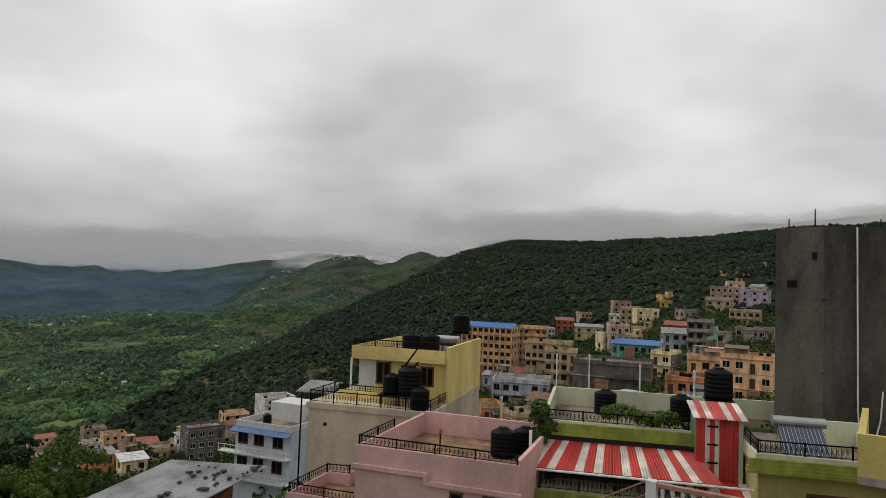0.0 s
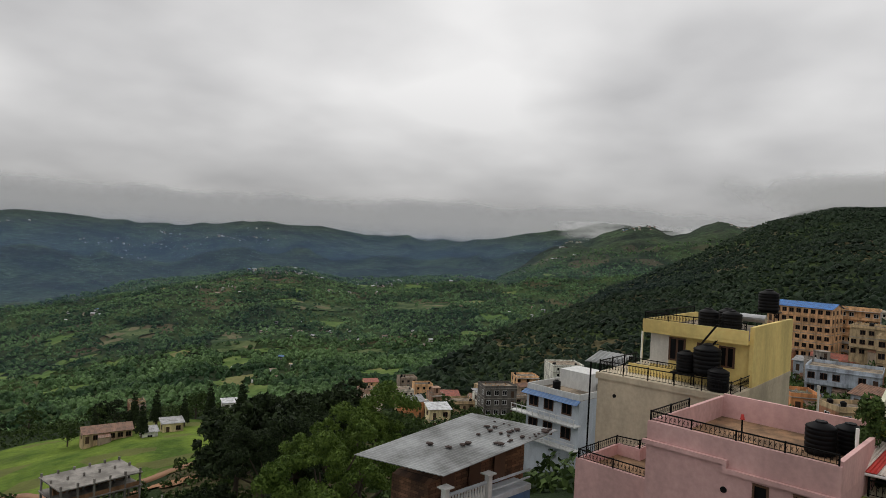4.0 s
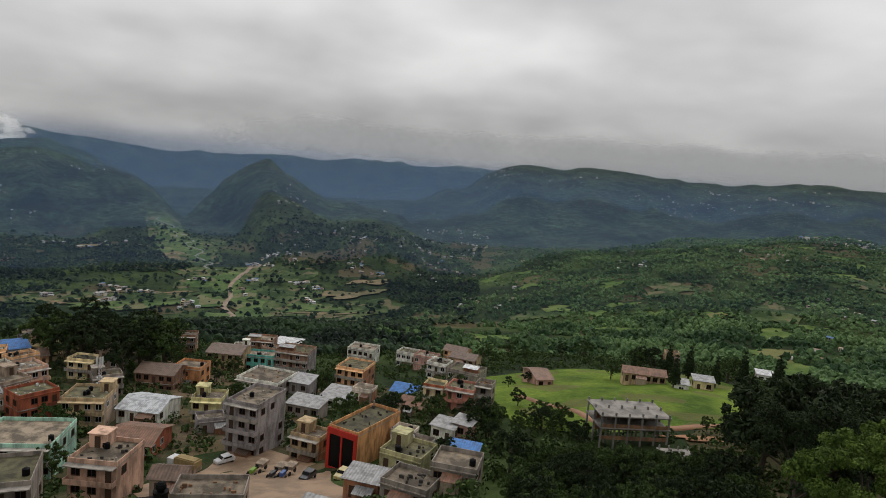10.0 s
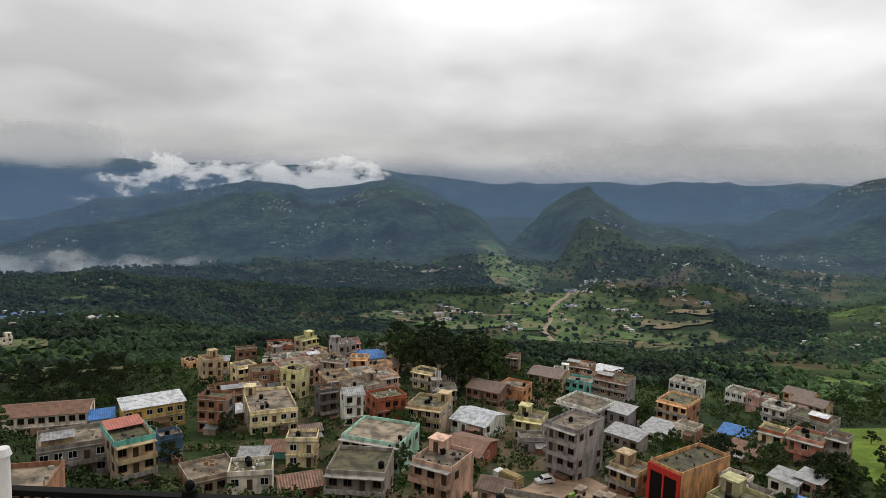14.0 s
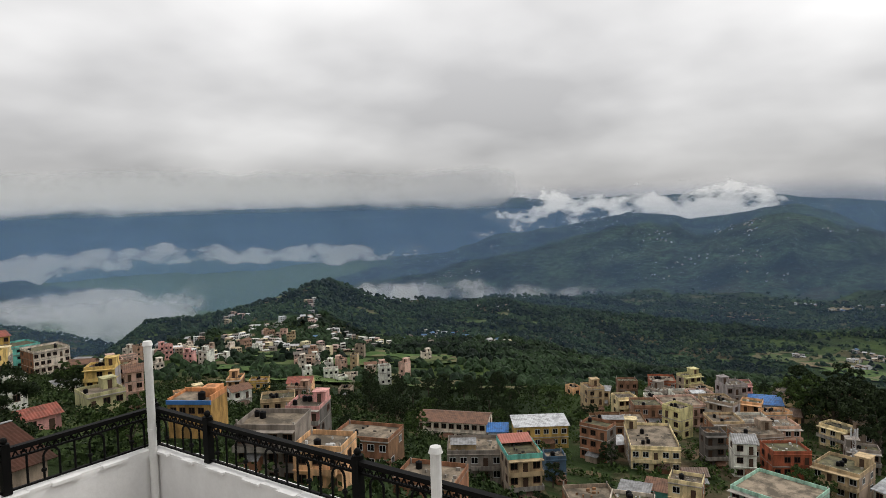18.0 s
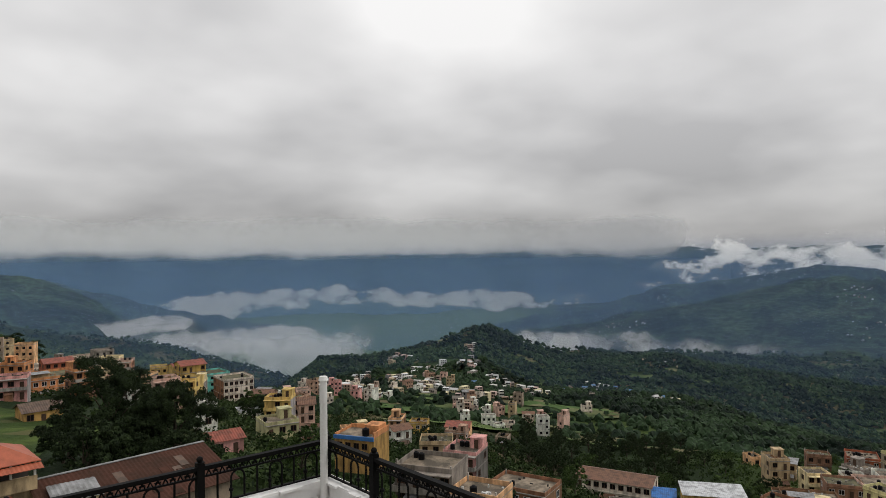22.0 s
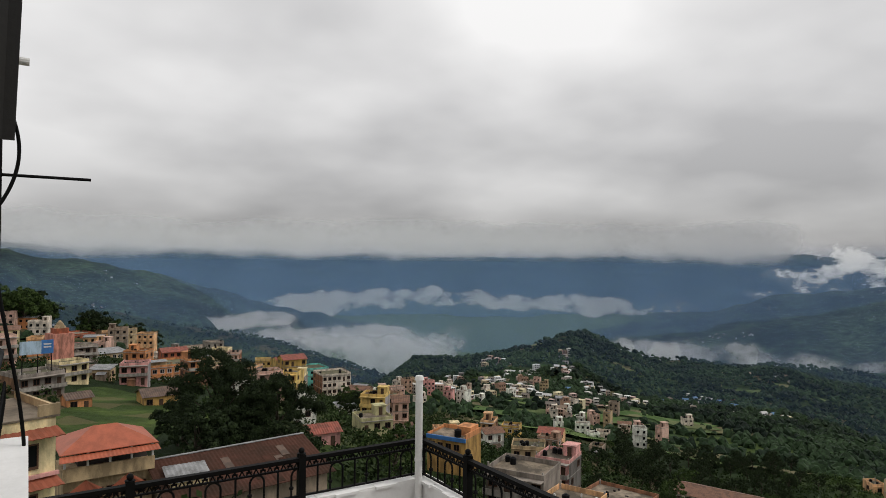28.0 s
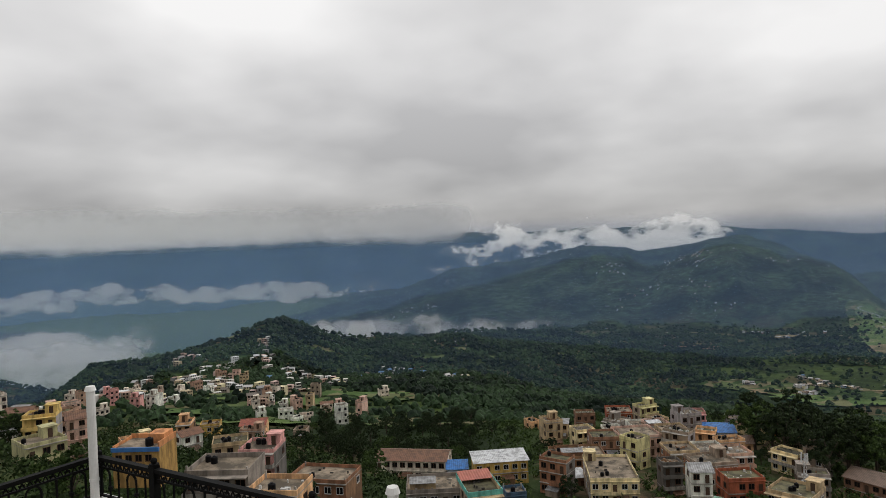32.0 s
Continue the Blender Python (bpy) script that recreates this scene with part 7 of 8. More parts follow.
house(155.7, 233, -51.4, 6.6, 5.3, 1, 20, 'white', 'whitetin', '')
house(151.9, 174, -45.6, 7.7, 6.2, 1, 18, 'brown', 'browntin', '')
house(166.7, 401, -49.4, 10.0, 8.0, 1, 15, 'concrete', 'flat', 'tank')
house(-10.6, 247, -31.0, 12.6, 10.1, 1, 0, 'peach', 'redtin', '')
house(-14.5, 200, -18.5, 9.2, 7.4, 3, -5, 'tan', 'flat', 'tank')
house(20.1, 199, -50.3, 6.6, 5.9, 2, 15, 'cream', 'whitetin', '')
house(21.7, 251, -62.3, 6.5, 5.9, 1, 15, 'tan', 'greytin', '')
house(19.6, 272, -63.2, 11.2, 8.9, 2, 15, 'orange', 'redtin', '')
house(18.3, 240, -58.3, 10.4, 8.3, 1, 15, 'tan', 'flat', 'tank')
house(26.2, 428, -92.7, 9.2, 8.3, 2, 15, 'peach', 'redtin', '')
house(23.9, 354, -82.5, 6.8, 6.2, 1, 15, 'brown', 'browntin', '')
house(23.0, 372, -78.3, 10.1, 8.1, 2, 15, 'greytan', 'flat', 'tank')
house(21.6, 343, -75.3, 9.5, 7.6, 2, 15, 'peach', 'flat', 'tank')
house(14.9, 205, -44.2, 10.5, 7.3, 3, 20, 'darkconcrete', 'flat', '')
house(15.2, 313, -67.9, 8.5, 6.8, 2, 20, 'paleblue', 'bluetin', '')
house(12.6, 329, -65.1, 11.5, 9.2, 2, 20, 'peach', 'flat', 'tank')
house(9.2, 337, -59.3, 16.2, 14.6, 3, 20, 'white', 'flat', 'tank')
house(55.3, 211, -65.4, 5.7, 12.5, 1, 25, 'redwhite', 'rusttin', '')
house(47.0, 218, -60.6, 13.3, 6.6, 1, 10, 'tan', 'rusttin', '')
house(42.3, 224, -61.2, 6.2, 5.0, 1, 10, 'cream', 'greytin', '')
house(44.0, 214, -60.7, 3.7, 3.7, 1, 10, 'white', 'greytin', '')
house(37.9, 289, -71.6, 6.1, 5.5, 1, 10, 'white', 'whitetin', '')
house(45.0, 299, -72.8, 6.1, 5.5, 1, 10, 'tan', 'flat', '')


TOWN = ("cream", "tan", "greytan", "oldbrick", "concrete", "tan", "whitewash", "palepink", "brown", "peach", "greystone", "limecream", "pinkplaster", "cream", "white", "ochre")
MIXED = ("white", "tan", "palepink", "peach", "concrete", "cream", "whitewash", "brownpink", "greytan", "cream", "pinkplaster")


def scatter_houses(seed, count, az0, az1, d0, d1, hmin=1, hmax=3, size=1.0, colours=MIXED):
    rng = random.Random(seed)
    placed = 0
    while placed < count:
        az, d = rng.uniform(az0, az1), math.sqrt(rng.uniform(d0 * d0, d1 * d1))
        if near_site(np.array([az]), np.array([d]))[0]:
            placed += 0.2
            continue
        n = rng.randint(hmin, hmax)
        col = rng.choice(colours)
        roof = rng.choice(("flat", "flat", "flat", "flat", "flat", "flat", "flat", "flat", "flat", "greytin", "rusttin"))
        top = ground_z(az, d) + n * 3 + 0.9
        house(az, d, top, rng.uniform(6, 11) * size, rng.uniform(6, 10) * size, n, rng.uniform(-40, 40), col, roof, rng.choice(("tank", "tank,stair", "stair", "")) if roof == "flat" else "")
        placed += 1


scatter_houses(26, 24, 92, 113, 165, 290, 2, 3, 0.8, TOWN)
scatter_houses(29, 14, 66, 116, 125, 300, 1, 2, 0.75, TOWN)
scatter_houses(27, 8, 132, 150, 150, 280, 1, 2, 0.8)
scatter_houses(31, 16, 151, 166, 200, 340, 2, 3, 0.85, MIXED + ("redyellow", "orange"))
scatter_houses(28, 36, 166, 184, 195, 400, 1, 3, 0.85, MIXED + ("orange", "peach", "orange", "pink"))
SMALL = ("white", "whitewash", "palepink", "concrete", "tan", "pink", "whitewash", "greytan", "brownpink", "white", "greystone")
scatter_houses(21, 34, 136, 153, 380, 640, 1, 3, 0.72, SMALL)
scatter_houses(22, 16, 126, 138, 330, 460, 1, 3, 0.68, SMALL)
scatter_houses(33, 14, 11, 27, 195, 330, 1, 2, 0.8, MIXED + ("orange", "ochre"))
scatter_houses(25, 18, -30, -12, 250, 420, 1, 3)
scatter_houses(32, 16, -27, -8, 115, 245, 1, 2, 0.9, ("peach", "tan", "orange", "concrete", "paleblue", "cream", "greytan"))


def any_of(name, colours):
    """One of several paints for each separate piece."""
    m = paint(name, (0.5, 0.5, 0.5), bump=0)
    nt = m.node_tree
    geo = N(nt, "NewGeometry")
    ramp = N(nt, "ValToRGB")
    ramp.color_ramp.interpolation = "CONSTANT"
    e = ramp.color_ramp.elements
    e[0].color = (*colours[0], 1)
    e[1].position, e[1].color = 1 / len(colours), (*colours[1], 1)
    for k in range(2, len(colours)):
        e.new(k / len(colours)).color = (*colours[k], 1)
    nt.links.new(geo.outputs["Random Per Island"], ramp.inputs[0])
    nt.links.new(ramp.outputs[0], nt.nodes["Principled BSDF"].inputs["Base Color"])
    return m


def far_houses(groups):
    """The farthest houses, past picking out singly: walls, window strips and pitched roofs in one body."""
    rng = np.random.default_rng(33)
    walls = any_of("far_walls", [COLOURS[c] for c in ("white", "tan", "whitewash", "palepink", "cream", "whitewash", "white", "greytan", "concrete", "brownpink")])
    roofs = any_of("far_roofs", [(0.42, 0.43, 0.44), (0.25, 0.24, 0.23), (0.20, 0.15, 0.11), (0.38, 0.38, 0.38), (0.30, 0.30, 0.30), (0.16, 0.14, 0.12), (0.45, 0.44, 0.43), (0.28, 0.22, 0.16), (0.36, 0.36, 0.36), (0.10, 0.18, 0.30)])
    V, F, M = [], [], []
    for count, az0, az1, d0, d1, size, storeys in groups:
        k = max(1, count // 7)
        hub = rng.integers(0, k, count)
        az = (az0 + (az1 - az0) * rng.random(k))[hub] + rng.normal(size=count) * (az1 - az0) * 0.035
        d = np.sqrt(d0 ** 2 + (d1 ** 2 - d0 ** 2) * rng.random(k))[hub] + rng.normal(size=count) * (d1 - d0) * 0.035
        z = land_height(az, d) + land_bumps(az, d)
        for a, dd, zz in zip(az, d, z):
            n = rng.integers(1, storeys + 1)
            w, dp, h = size * rng.uniform(5, 9) / 2, size * rng.uniform(4, 7) / 2, n * 2.8 * max(size, 0.8)
            rot = np.radians(a + rng.uniform(-50, 50))
            c, s = np.cos(rot), np.sin(rot)
            o = at(float(a), float(dd))

            def put(points, faces, mat):
                k = len(V)
                for x, y, q in points:
                    V.append((o.x + x * c - y * s, o.y + x * s + y * c, zz + q))
                for f in faces:
                    F.append([k + i for i in f])
                    M.append(mat)
            put([(x, y, q) for q in (-2.5, h) for x, y in ((-w, -dp), (w, -dp), (w, dp), (-w, dp))],
                ((0, 1, 5, 4), (1, 2, 6, 5), (2, 3, 7, 6), (3, 0, 4, 7), (4, 5, 6, 7)), 0)
            if rng.random() < (0.55 if storeys < 3 else 0.15):
                r = 0.45 * dp + 0.3
                put([(-w - 0.4, -dp - 0.4, h - 0.1), (w + 0.4, -dp - 0.4, h - 0.1), (w + 0.4, 0, h + r), (-w - 0.4, 0, h + r), (-w - 0.4, dp + 0.4, h - 0.1), (w + 0.4, dp + 0.4, h - 0.1)],
                    ((0, 1, 2, 3), (3, 2, 5, 4)), 1)
            for k in range(n):
                for x in (-0.6, 0.0, 0.6):
                    q = k * 2.8 * max(size, 0.8) + 0.9
                    put([(x * w - 0.55, -dp - 0.05, q), (x * w + 0.55, -dp - 0.05, q), (x * w + 0.55, -dp - 0.05, q + 1.2), (x * w - 0.55, -dp - 0.05, q + 1.2)], ((0, 1, 2, 3),), 2)
    me = mesh_np("far_houses", V, F, [walls, roofs, PANE])
    me.polygons.foreach_set("material_index", np.array(M, np.int32))
    tagged(new("far_houses", me), "small white, tan and brown houses scattered over far slopes", "houses", kind="stuff")


far_houses(((70, 122, 140, 400, 640, 0.75, 3), (230, 136, 152, 450, 760, 0.8, 3), (60, 104, 140, 420, 950, 0.75, 2), (110, 14, 62, 520, 1320, 0.65, 1), (60, 24, 36, 1000, 1320, 0.7, 1), (130, 60, 80, 1000, 1850, 0.6, 1), (40, 76, 90, 820, 1150, 0.65, 2), (90, 62, 80, 960, 1500, 0.65, 1), (34, 70, 82, 900, 1060, 0.7, 1), (20, 86, 95, 800, 880, 0.8, 2), (60, 96, 122, 1650, 2300, 0.5, 1), (24, 98, 108, 1900, 2250, 0.55, 1), (34, 88, 110, 1280, 1420, 0.7, 1), (50, 30, 60, 2100, 2800, 0.7, 1), (24, 24, 38, 1230, 1300, 0.8, 2),
            (45, 84, 100, 880, 960, 0.7, 2), (70, 92, 128, 1450, 2250, 0.45, 1), (90, -6, 12, 1300, 1880, 0.6, 1), (40, 150, 180, 1000, 2000, 0.6, 1), (60, 40, 62, 2000, 2700, 0.6, 1)))

# ---------------------------------------------------------------- open ground
patch("meadow", 49, 207, 50, 52, MEADOW, "bright green grass meadow on a spur", "meadow", wob=0.15)
TOWNSOIL = land("town_ground", (0.026, 0.042, 0.013), (0.105, 0.080, 0.050), (0.17, 0.115, 0.07), field=0.05, fine=0.6, cut=(0.47, 0.60), bump=0.3)
patch("town_ground", 92, 190, 84, 90, TOWNSOIL, "trodden brown earth and weeds between the houses", "ground", lift=0.12, wob=0.1, step=3)
patch("lawn", 172.8, 165, 16, 44, land("garden_grass", (0.030, 0.050, 0.012), (0.065, 0.095, 0.022), (0.12, 0.10, 0.05), field=0.06, fine=0.5, bump=0.3), "garden lawn below the houses", "lawn", lift=0.15)
patch("yard", 80.8, 117, 17, 27, DIRT, "wet brown dirt yard between houses", "yard", wob=0.2)


OPEN = []
FIELD = land("rice_fields", (0.028, 0.052, 0.016), (0.088, 0.115, 0.045), (0.18, 0.14, 0.085), field=0.03, fine=0.15)
for az, d, s, dd in ((88.6, 1500, 34, 200), (86.5, 1250, 60, 150), (83.0, 1000, 90, 110), (79.5, 840, 80, 80), (91.5, 860, 100, 40), (97, 880, 60, 24), (75.0, 760, 60, 60), (71, 800, 40, 40), (112.5, 620, 60, 25), (128, 470, 40, 26),
                     (141, 520, 26, 30), (133, 520, 30, 26), (134, 385, 14, 18), (139, 420, 14, 14), (129, 400, 18, 12), (145, 430, 12, 16), (126, 360, 16, 12), (131, 450, 16, 12), (121, 330, 14, 12), (136.5, 340, 10, 12), (38, 700, 24, 60), (31, 900, 40, 30), (46, 800, 26, 36), (57, 700, 30, 30), (22, 900, 50, 40), (27, 620, 40, 16)):
    OPEN.append((az, d, s, dd))
    patch("field", az, d, s, dd, FIELD, "pale green and brown farm fields", "field", lift=1.2, step=14, wob=0.35)
VALLEYFIELD = land("valley_fields", (0.055, 0.098, 0.030), (0.105, 0.150, 0.050), (0.20, 0.17, 0.10), field=0.02, fine=0.10)
for az, d, s, dd in ((88.4, 1440, 26, 150), (87.2, 1260, 40, 120), (84.3, 960, 36, 60), (83.0, 840, 42, 55), (82.4, 740, 36, 40), (91, 830, 70, 18), (76.5, 800, 34, 26), (128.5, 470, 34, 18), (113, 560, 50, 14), (146, 470, 18, 22), (141, 560, 22, 16), (134, 430, 24, 10), (144, 400, 16, 14), (138.5, 470, 22, 12), (148.5, 560, 20, 14), (136, 330, 18, 12), (142, 330, 14, 14), (130, 390, 20, 12), (127, 330, 16, 10)):
    OPEN.append((az, d, s, dd))
    patch("field", az, d, s, dd, VALLEYFIELD, "bright green rice field on the valley floor", "field", lift=1.7, step=14, wob=0.4)
STUBBLE = land("stubble_fields", (0.11, 0.105, 0.055), (0.19, 0.155, 0.09), (0.24, 0.17, 0.10), field=0.03, fine=0.2)
for az, d, s, dd in ((73.2, 880, 42, 20), (75.5, 760, 30, 12), (71.5, 960, 30, 16), (95, 850, 30, 8), (90, 900, 46, 9), (88, 1180, 14, 30), (93, 1290, 60, 9), (100, 1330, 50, 7)):
    OPEN.append((az, d, s, dd))
    patch("field", az, d, s, dd, STUBBLE, "pale straw-coloured terraced field", "field", lift=2.0, step=10, wob=0.5)


def ribbon(name, way, width, mat, label, category, lift=2.4):
    """A path laid on the ground along headings and distances."""
    pts = []
    for (a0, d0), (a1, d1) in zip(way, way[1:]):
        k = max(2, int(abs(d1 - d0) / 8 + abs(a1 - a0) * d0 / 400))
        pts += [(a0 + (a1 - a0) * i / k, d0 + (d1 - d0) * i / k) for i in range(k)]
    V, F = [], []
    for i, (a, d) in enumerate(pts):
        p = at(a, d)
        q = at(*pts[min(i + 1, len(pts) - 1)]) - at(*pts[max(i - 1, 0)])
        side = Vector((-q.y, q.x, 0)).normalized() * width / 2
        z = ground_z(a, d) + lift
        V += [(*(p + side).xy, z), (*(p - side).xy, z), (*(p + side * 1.3).xy, z - 1.2), (*(p - side * 1.3).xy, z - 1.2)]
        if i:
            o = 4 * i
            F += [(o - 4, o - 3, o + 1, o), (o - 2, o - 4, o, o + 2), (o - 3, o - 1, o + 3, o + 1)]
    tagged(new(name, mesh_np(name, V, F, mat, True)), label, category, kind="structure")


ribbon("dirt_road", [(81.0, 1120), (82.2, 1040), (83.4, 930), (83.3, 860), (83.9, 800), (83.0, 740), (84.2, 690)], 5.0, paint("road_dirt", (0.30, 0.23, 0.16), size=9.0, grime=0.4), "pale dirt road winding through the valley fields", "road")
ribbon("river", [(89.0 - 0.0085 * i * 10 + 0.5 * math.sin(i * 0.7), 1560 - 10 * i) for i in range(52)], 3.0, paint("river_gravel", (0.22, 0.23, 0.19), size=9.0, grime=0.6), "small river winding down the valley", "river", lift=2.0)
HILLFIELD = land("hill_fields", (0.070, 0.120, 0.028), (0.120, 0.165, 0.045), (0.20, 0.16, 0.08), field=0.02, fine=0.12)
field_rng = random.Random(77)
for i in range(46):
    az, d = field_rng.uniform(10, 62), field_rng.uniform(430, 1230)
    s, dd = field_rng.uniform(7, 22), field_rng.uniform(8, 26)
    if az < 26 and d < np.interp(az, [r[0] for r in RIDGES["dark_mountain"][0]], [r[2] for r in RIDGES["dark_mountain"][0]]) * 1.1:
        continue
    OPEN.append((az, d, s, dd))
    patch("field", az, d, s, dd, HILLFIELD, "small pale green terrace field on the hill", "field", lift=0.7, step=8, wob=0.5)
for i in range(44):
    az, d = field_rng.uniform(96, 146), field_rng.uniform(440, 1240)
    s, dd = field_rng.uniform(8, 26), field_rng.uniform(5, 16)
    OPEN.append((az, d, s, dd))
    patch("field", az, d, s, dd, FIELD, "small terrace field among the woods", "field", lift=0.7, step=8, wob=0.5)
ribbon("footpath", [(57.5, 190), (55.5, 180), (52.5, 172), (51.0, 163), (49.5, 156), (44.0, 158), (40, 166), (37, 172)], 2.2, SOIL, "trodden reddish path across the meadow", "path", lift=0.5)
DIRTBANK = paint("bare_earth", (0.30, 0.15, 0.075), grime=0.6, size=12.0)
for az, d, s, dd in ((-28.3, 560, 30, 26), (-30.5, 600, 22, 30), (124.5, 760, 26, 10), (113, 690, 22, 8), (42, 150, 7, 2.5), (101, 1180, 60, 12)):
    patch("bare_earth", az, d, s, dd, DIRTBANK, "bare reddish earth on the slope", "earth", lift=0.9 if d > 300 else 0.33, step=6 if d > 300 else 1.5, wob=0.4)


# ---------------------------------------------------------------- trees near and far
SPUR = RIDGES["dark_mountain"][0]


def on_spur(az, d):
    return (az < 27) & (d < np.interp(az, [r[0] for r in SPUR], [r[2] for r in SPUR]) * 1.03)


def dense(az, d):
    x, y = -d * np.sin(np.radians(az)), d * np.cos(np.radians(az))
    cover = np.clip(0.85 + 2.4 * fbm(x / 110, y / 110, 3), 0.2, 1)
    cover = np.where((az > 96) & (az < 152) & (d > 420), np.clip(cover + 0.12, 0, 1), cover)
    cover = np.where(d < 330, 0.55, cover)
    cover = np.where((d < 310) & (az > 62) & (az < 120), 0.40, cover)
    cover = np.where((d < 540) & (d > 260) & (az > 121) & (az < 152), 0.24, cover)
    cover = np.where((d < 445) & (az > 157), 0.10, cover)
    cover = np.where((d < 330) & (az > 157), 0.3, cover)
    cover = np.where((az > 58) & (az < 84) & (d > 950), cover * 0.55, cover)
    cover = cover * np.clip((1510 - d) / 420, 0, 1)
    mead = ((az - 49) * 3.6 / 50) ** 2 + ((d - 207) / 54) ** 2 < 1.0
    strip = np.abs(az - (80.5 + (d - 800) * 0.0095)) < 3.4
    valley = ((az > 70) & (az < 96) & (d > 600) & (d < 1050)) | ((az > 76) & (az < 92) & strip & (d > 1000) & (d < 1800))
    for a, dd, s, deep in OPEN:
        cover = np.where(((az - a) * np.radians(1) * dd / s) ** 2 + ((d - dd) / deep) ** 2 < 0.9, 0.06, cover)
    return np.where(mead, 0.0, np.where(valley, 0.10, cover))


def greener(az, d):
    """Share of the brighter trees, fading out towards the valley."""
    x, y = -d * np.sin(np.radians(az)), d * np.cos(np.radians(az))
    return np.clip((69 - az) / 16 + fbm(x / 90, y / 90, 3) * 2.5, 0, 1) * ~on_spur(az, d)


def duller(az, d):
    return dense(az, d) * (1 - greener(az, d)) * ~on_spur(az, d)


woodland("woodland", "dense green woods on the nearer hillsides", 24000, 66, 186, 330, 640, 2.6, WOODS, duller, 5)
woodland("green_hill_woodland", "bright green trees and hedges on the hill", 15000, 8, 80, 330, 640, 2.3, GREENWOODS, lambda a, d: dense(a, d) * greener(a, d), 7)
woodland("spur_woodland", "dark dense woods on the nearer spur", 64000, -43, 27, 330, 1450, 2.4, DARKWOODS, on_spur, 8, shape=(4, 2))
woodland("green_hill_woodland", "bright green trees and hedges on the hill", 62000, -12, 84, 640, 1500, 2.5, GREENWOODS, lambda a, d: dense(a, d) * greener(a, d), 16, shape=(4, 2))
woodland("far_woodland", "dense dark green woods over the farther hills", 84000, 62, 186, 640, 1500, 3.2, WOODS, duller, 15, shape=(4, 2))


def scrub(name, label, count, az0, az1, d0, d1, radius, tufts, size, leaf, seed):
    """Low growth between the houses, as one body of leaf tufts."""
    rng = np.random.default_rng(seed)
    az = az0 + (az1 - az0) * rng.random(count)
    d = np.sqrt(d0 ** 2 + (d1 ** 2 - d0 ** 2) * rng.random(count))
    ok = (rng.random(count) < dense(az, d) * 1.5) & ~near_site(az, d, 0.62) & (np.hypot((az - 80.8) * 2.0, (d - 117) * 0.7) > 18) & ~((az > 168.5) & (az < 178) & (d > 90) & (d < 225))
    az, d = az[ok], d[ok]
    n = len(az)
    z = land_height(az, d) + land_bumps(az, d)
    r = radius * (0.5 + rng.random(n))
    c = np.repeat(np.stack([-d * np.sin(np.radians(az)), d * np.cos(np.radians(az)), z + r * 0.45], -1), tufts, 0)
    rr = np.repeat(r, tufts)
    v = rng.normal(size=(n * tufts, 3))
    v /= np.linalg.norm(v, axis=1)[:, None]
    v[:, 2] = np.abs(v[:, 2]) * 1.1 - 0.25
    c = c + v * (rr * (0.6 + 0.5 * rng.random(n * tufts)))[:, None]
    s = size * (0.6 + 0.8 * rng.random(n * tufts))[:, None]
    nn = v + rng.normal(size=v.shape) * 0.5
    t = np.cross(nn, rng.normal(size=v.shape))
    t /= np.linalg.norm(t, axis=1)[:, None]
    b = np.cross(nn, t)
    b /= np.linalg.norm(b, axis=1)[:, None]
    V = np.stack([c - t * s, c - b * s * 0.6, c + t * s, c + b * s * 0.6], 1).reshape(-1, 3)
    ob = new(name, mesh_np(name, V, np.arange(len(V)).reshape(-1, 4), leaf))
    return tagged(ob, label, "bushes", kind="stuff")


scrub("scrub", "bushes and small trees among the houses", 13000, -45, 117, 60, 340, 1.6, 26, 0.46, MIDLEAF, 6)
scrub("scrub", "dark bushes on the slope below the terrace", 7000, 117, 186, 60, 340, 1.6, 26, 0.46, DEEPLEAF, 61)


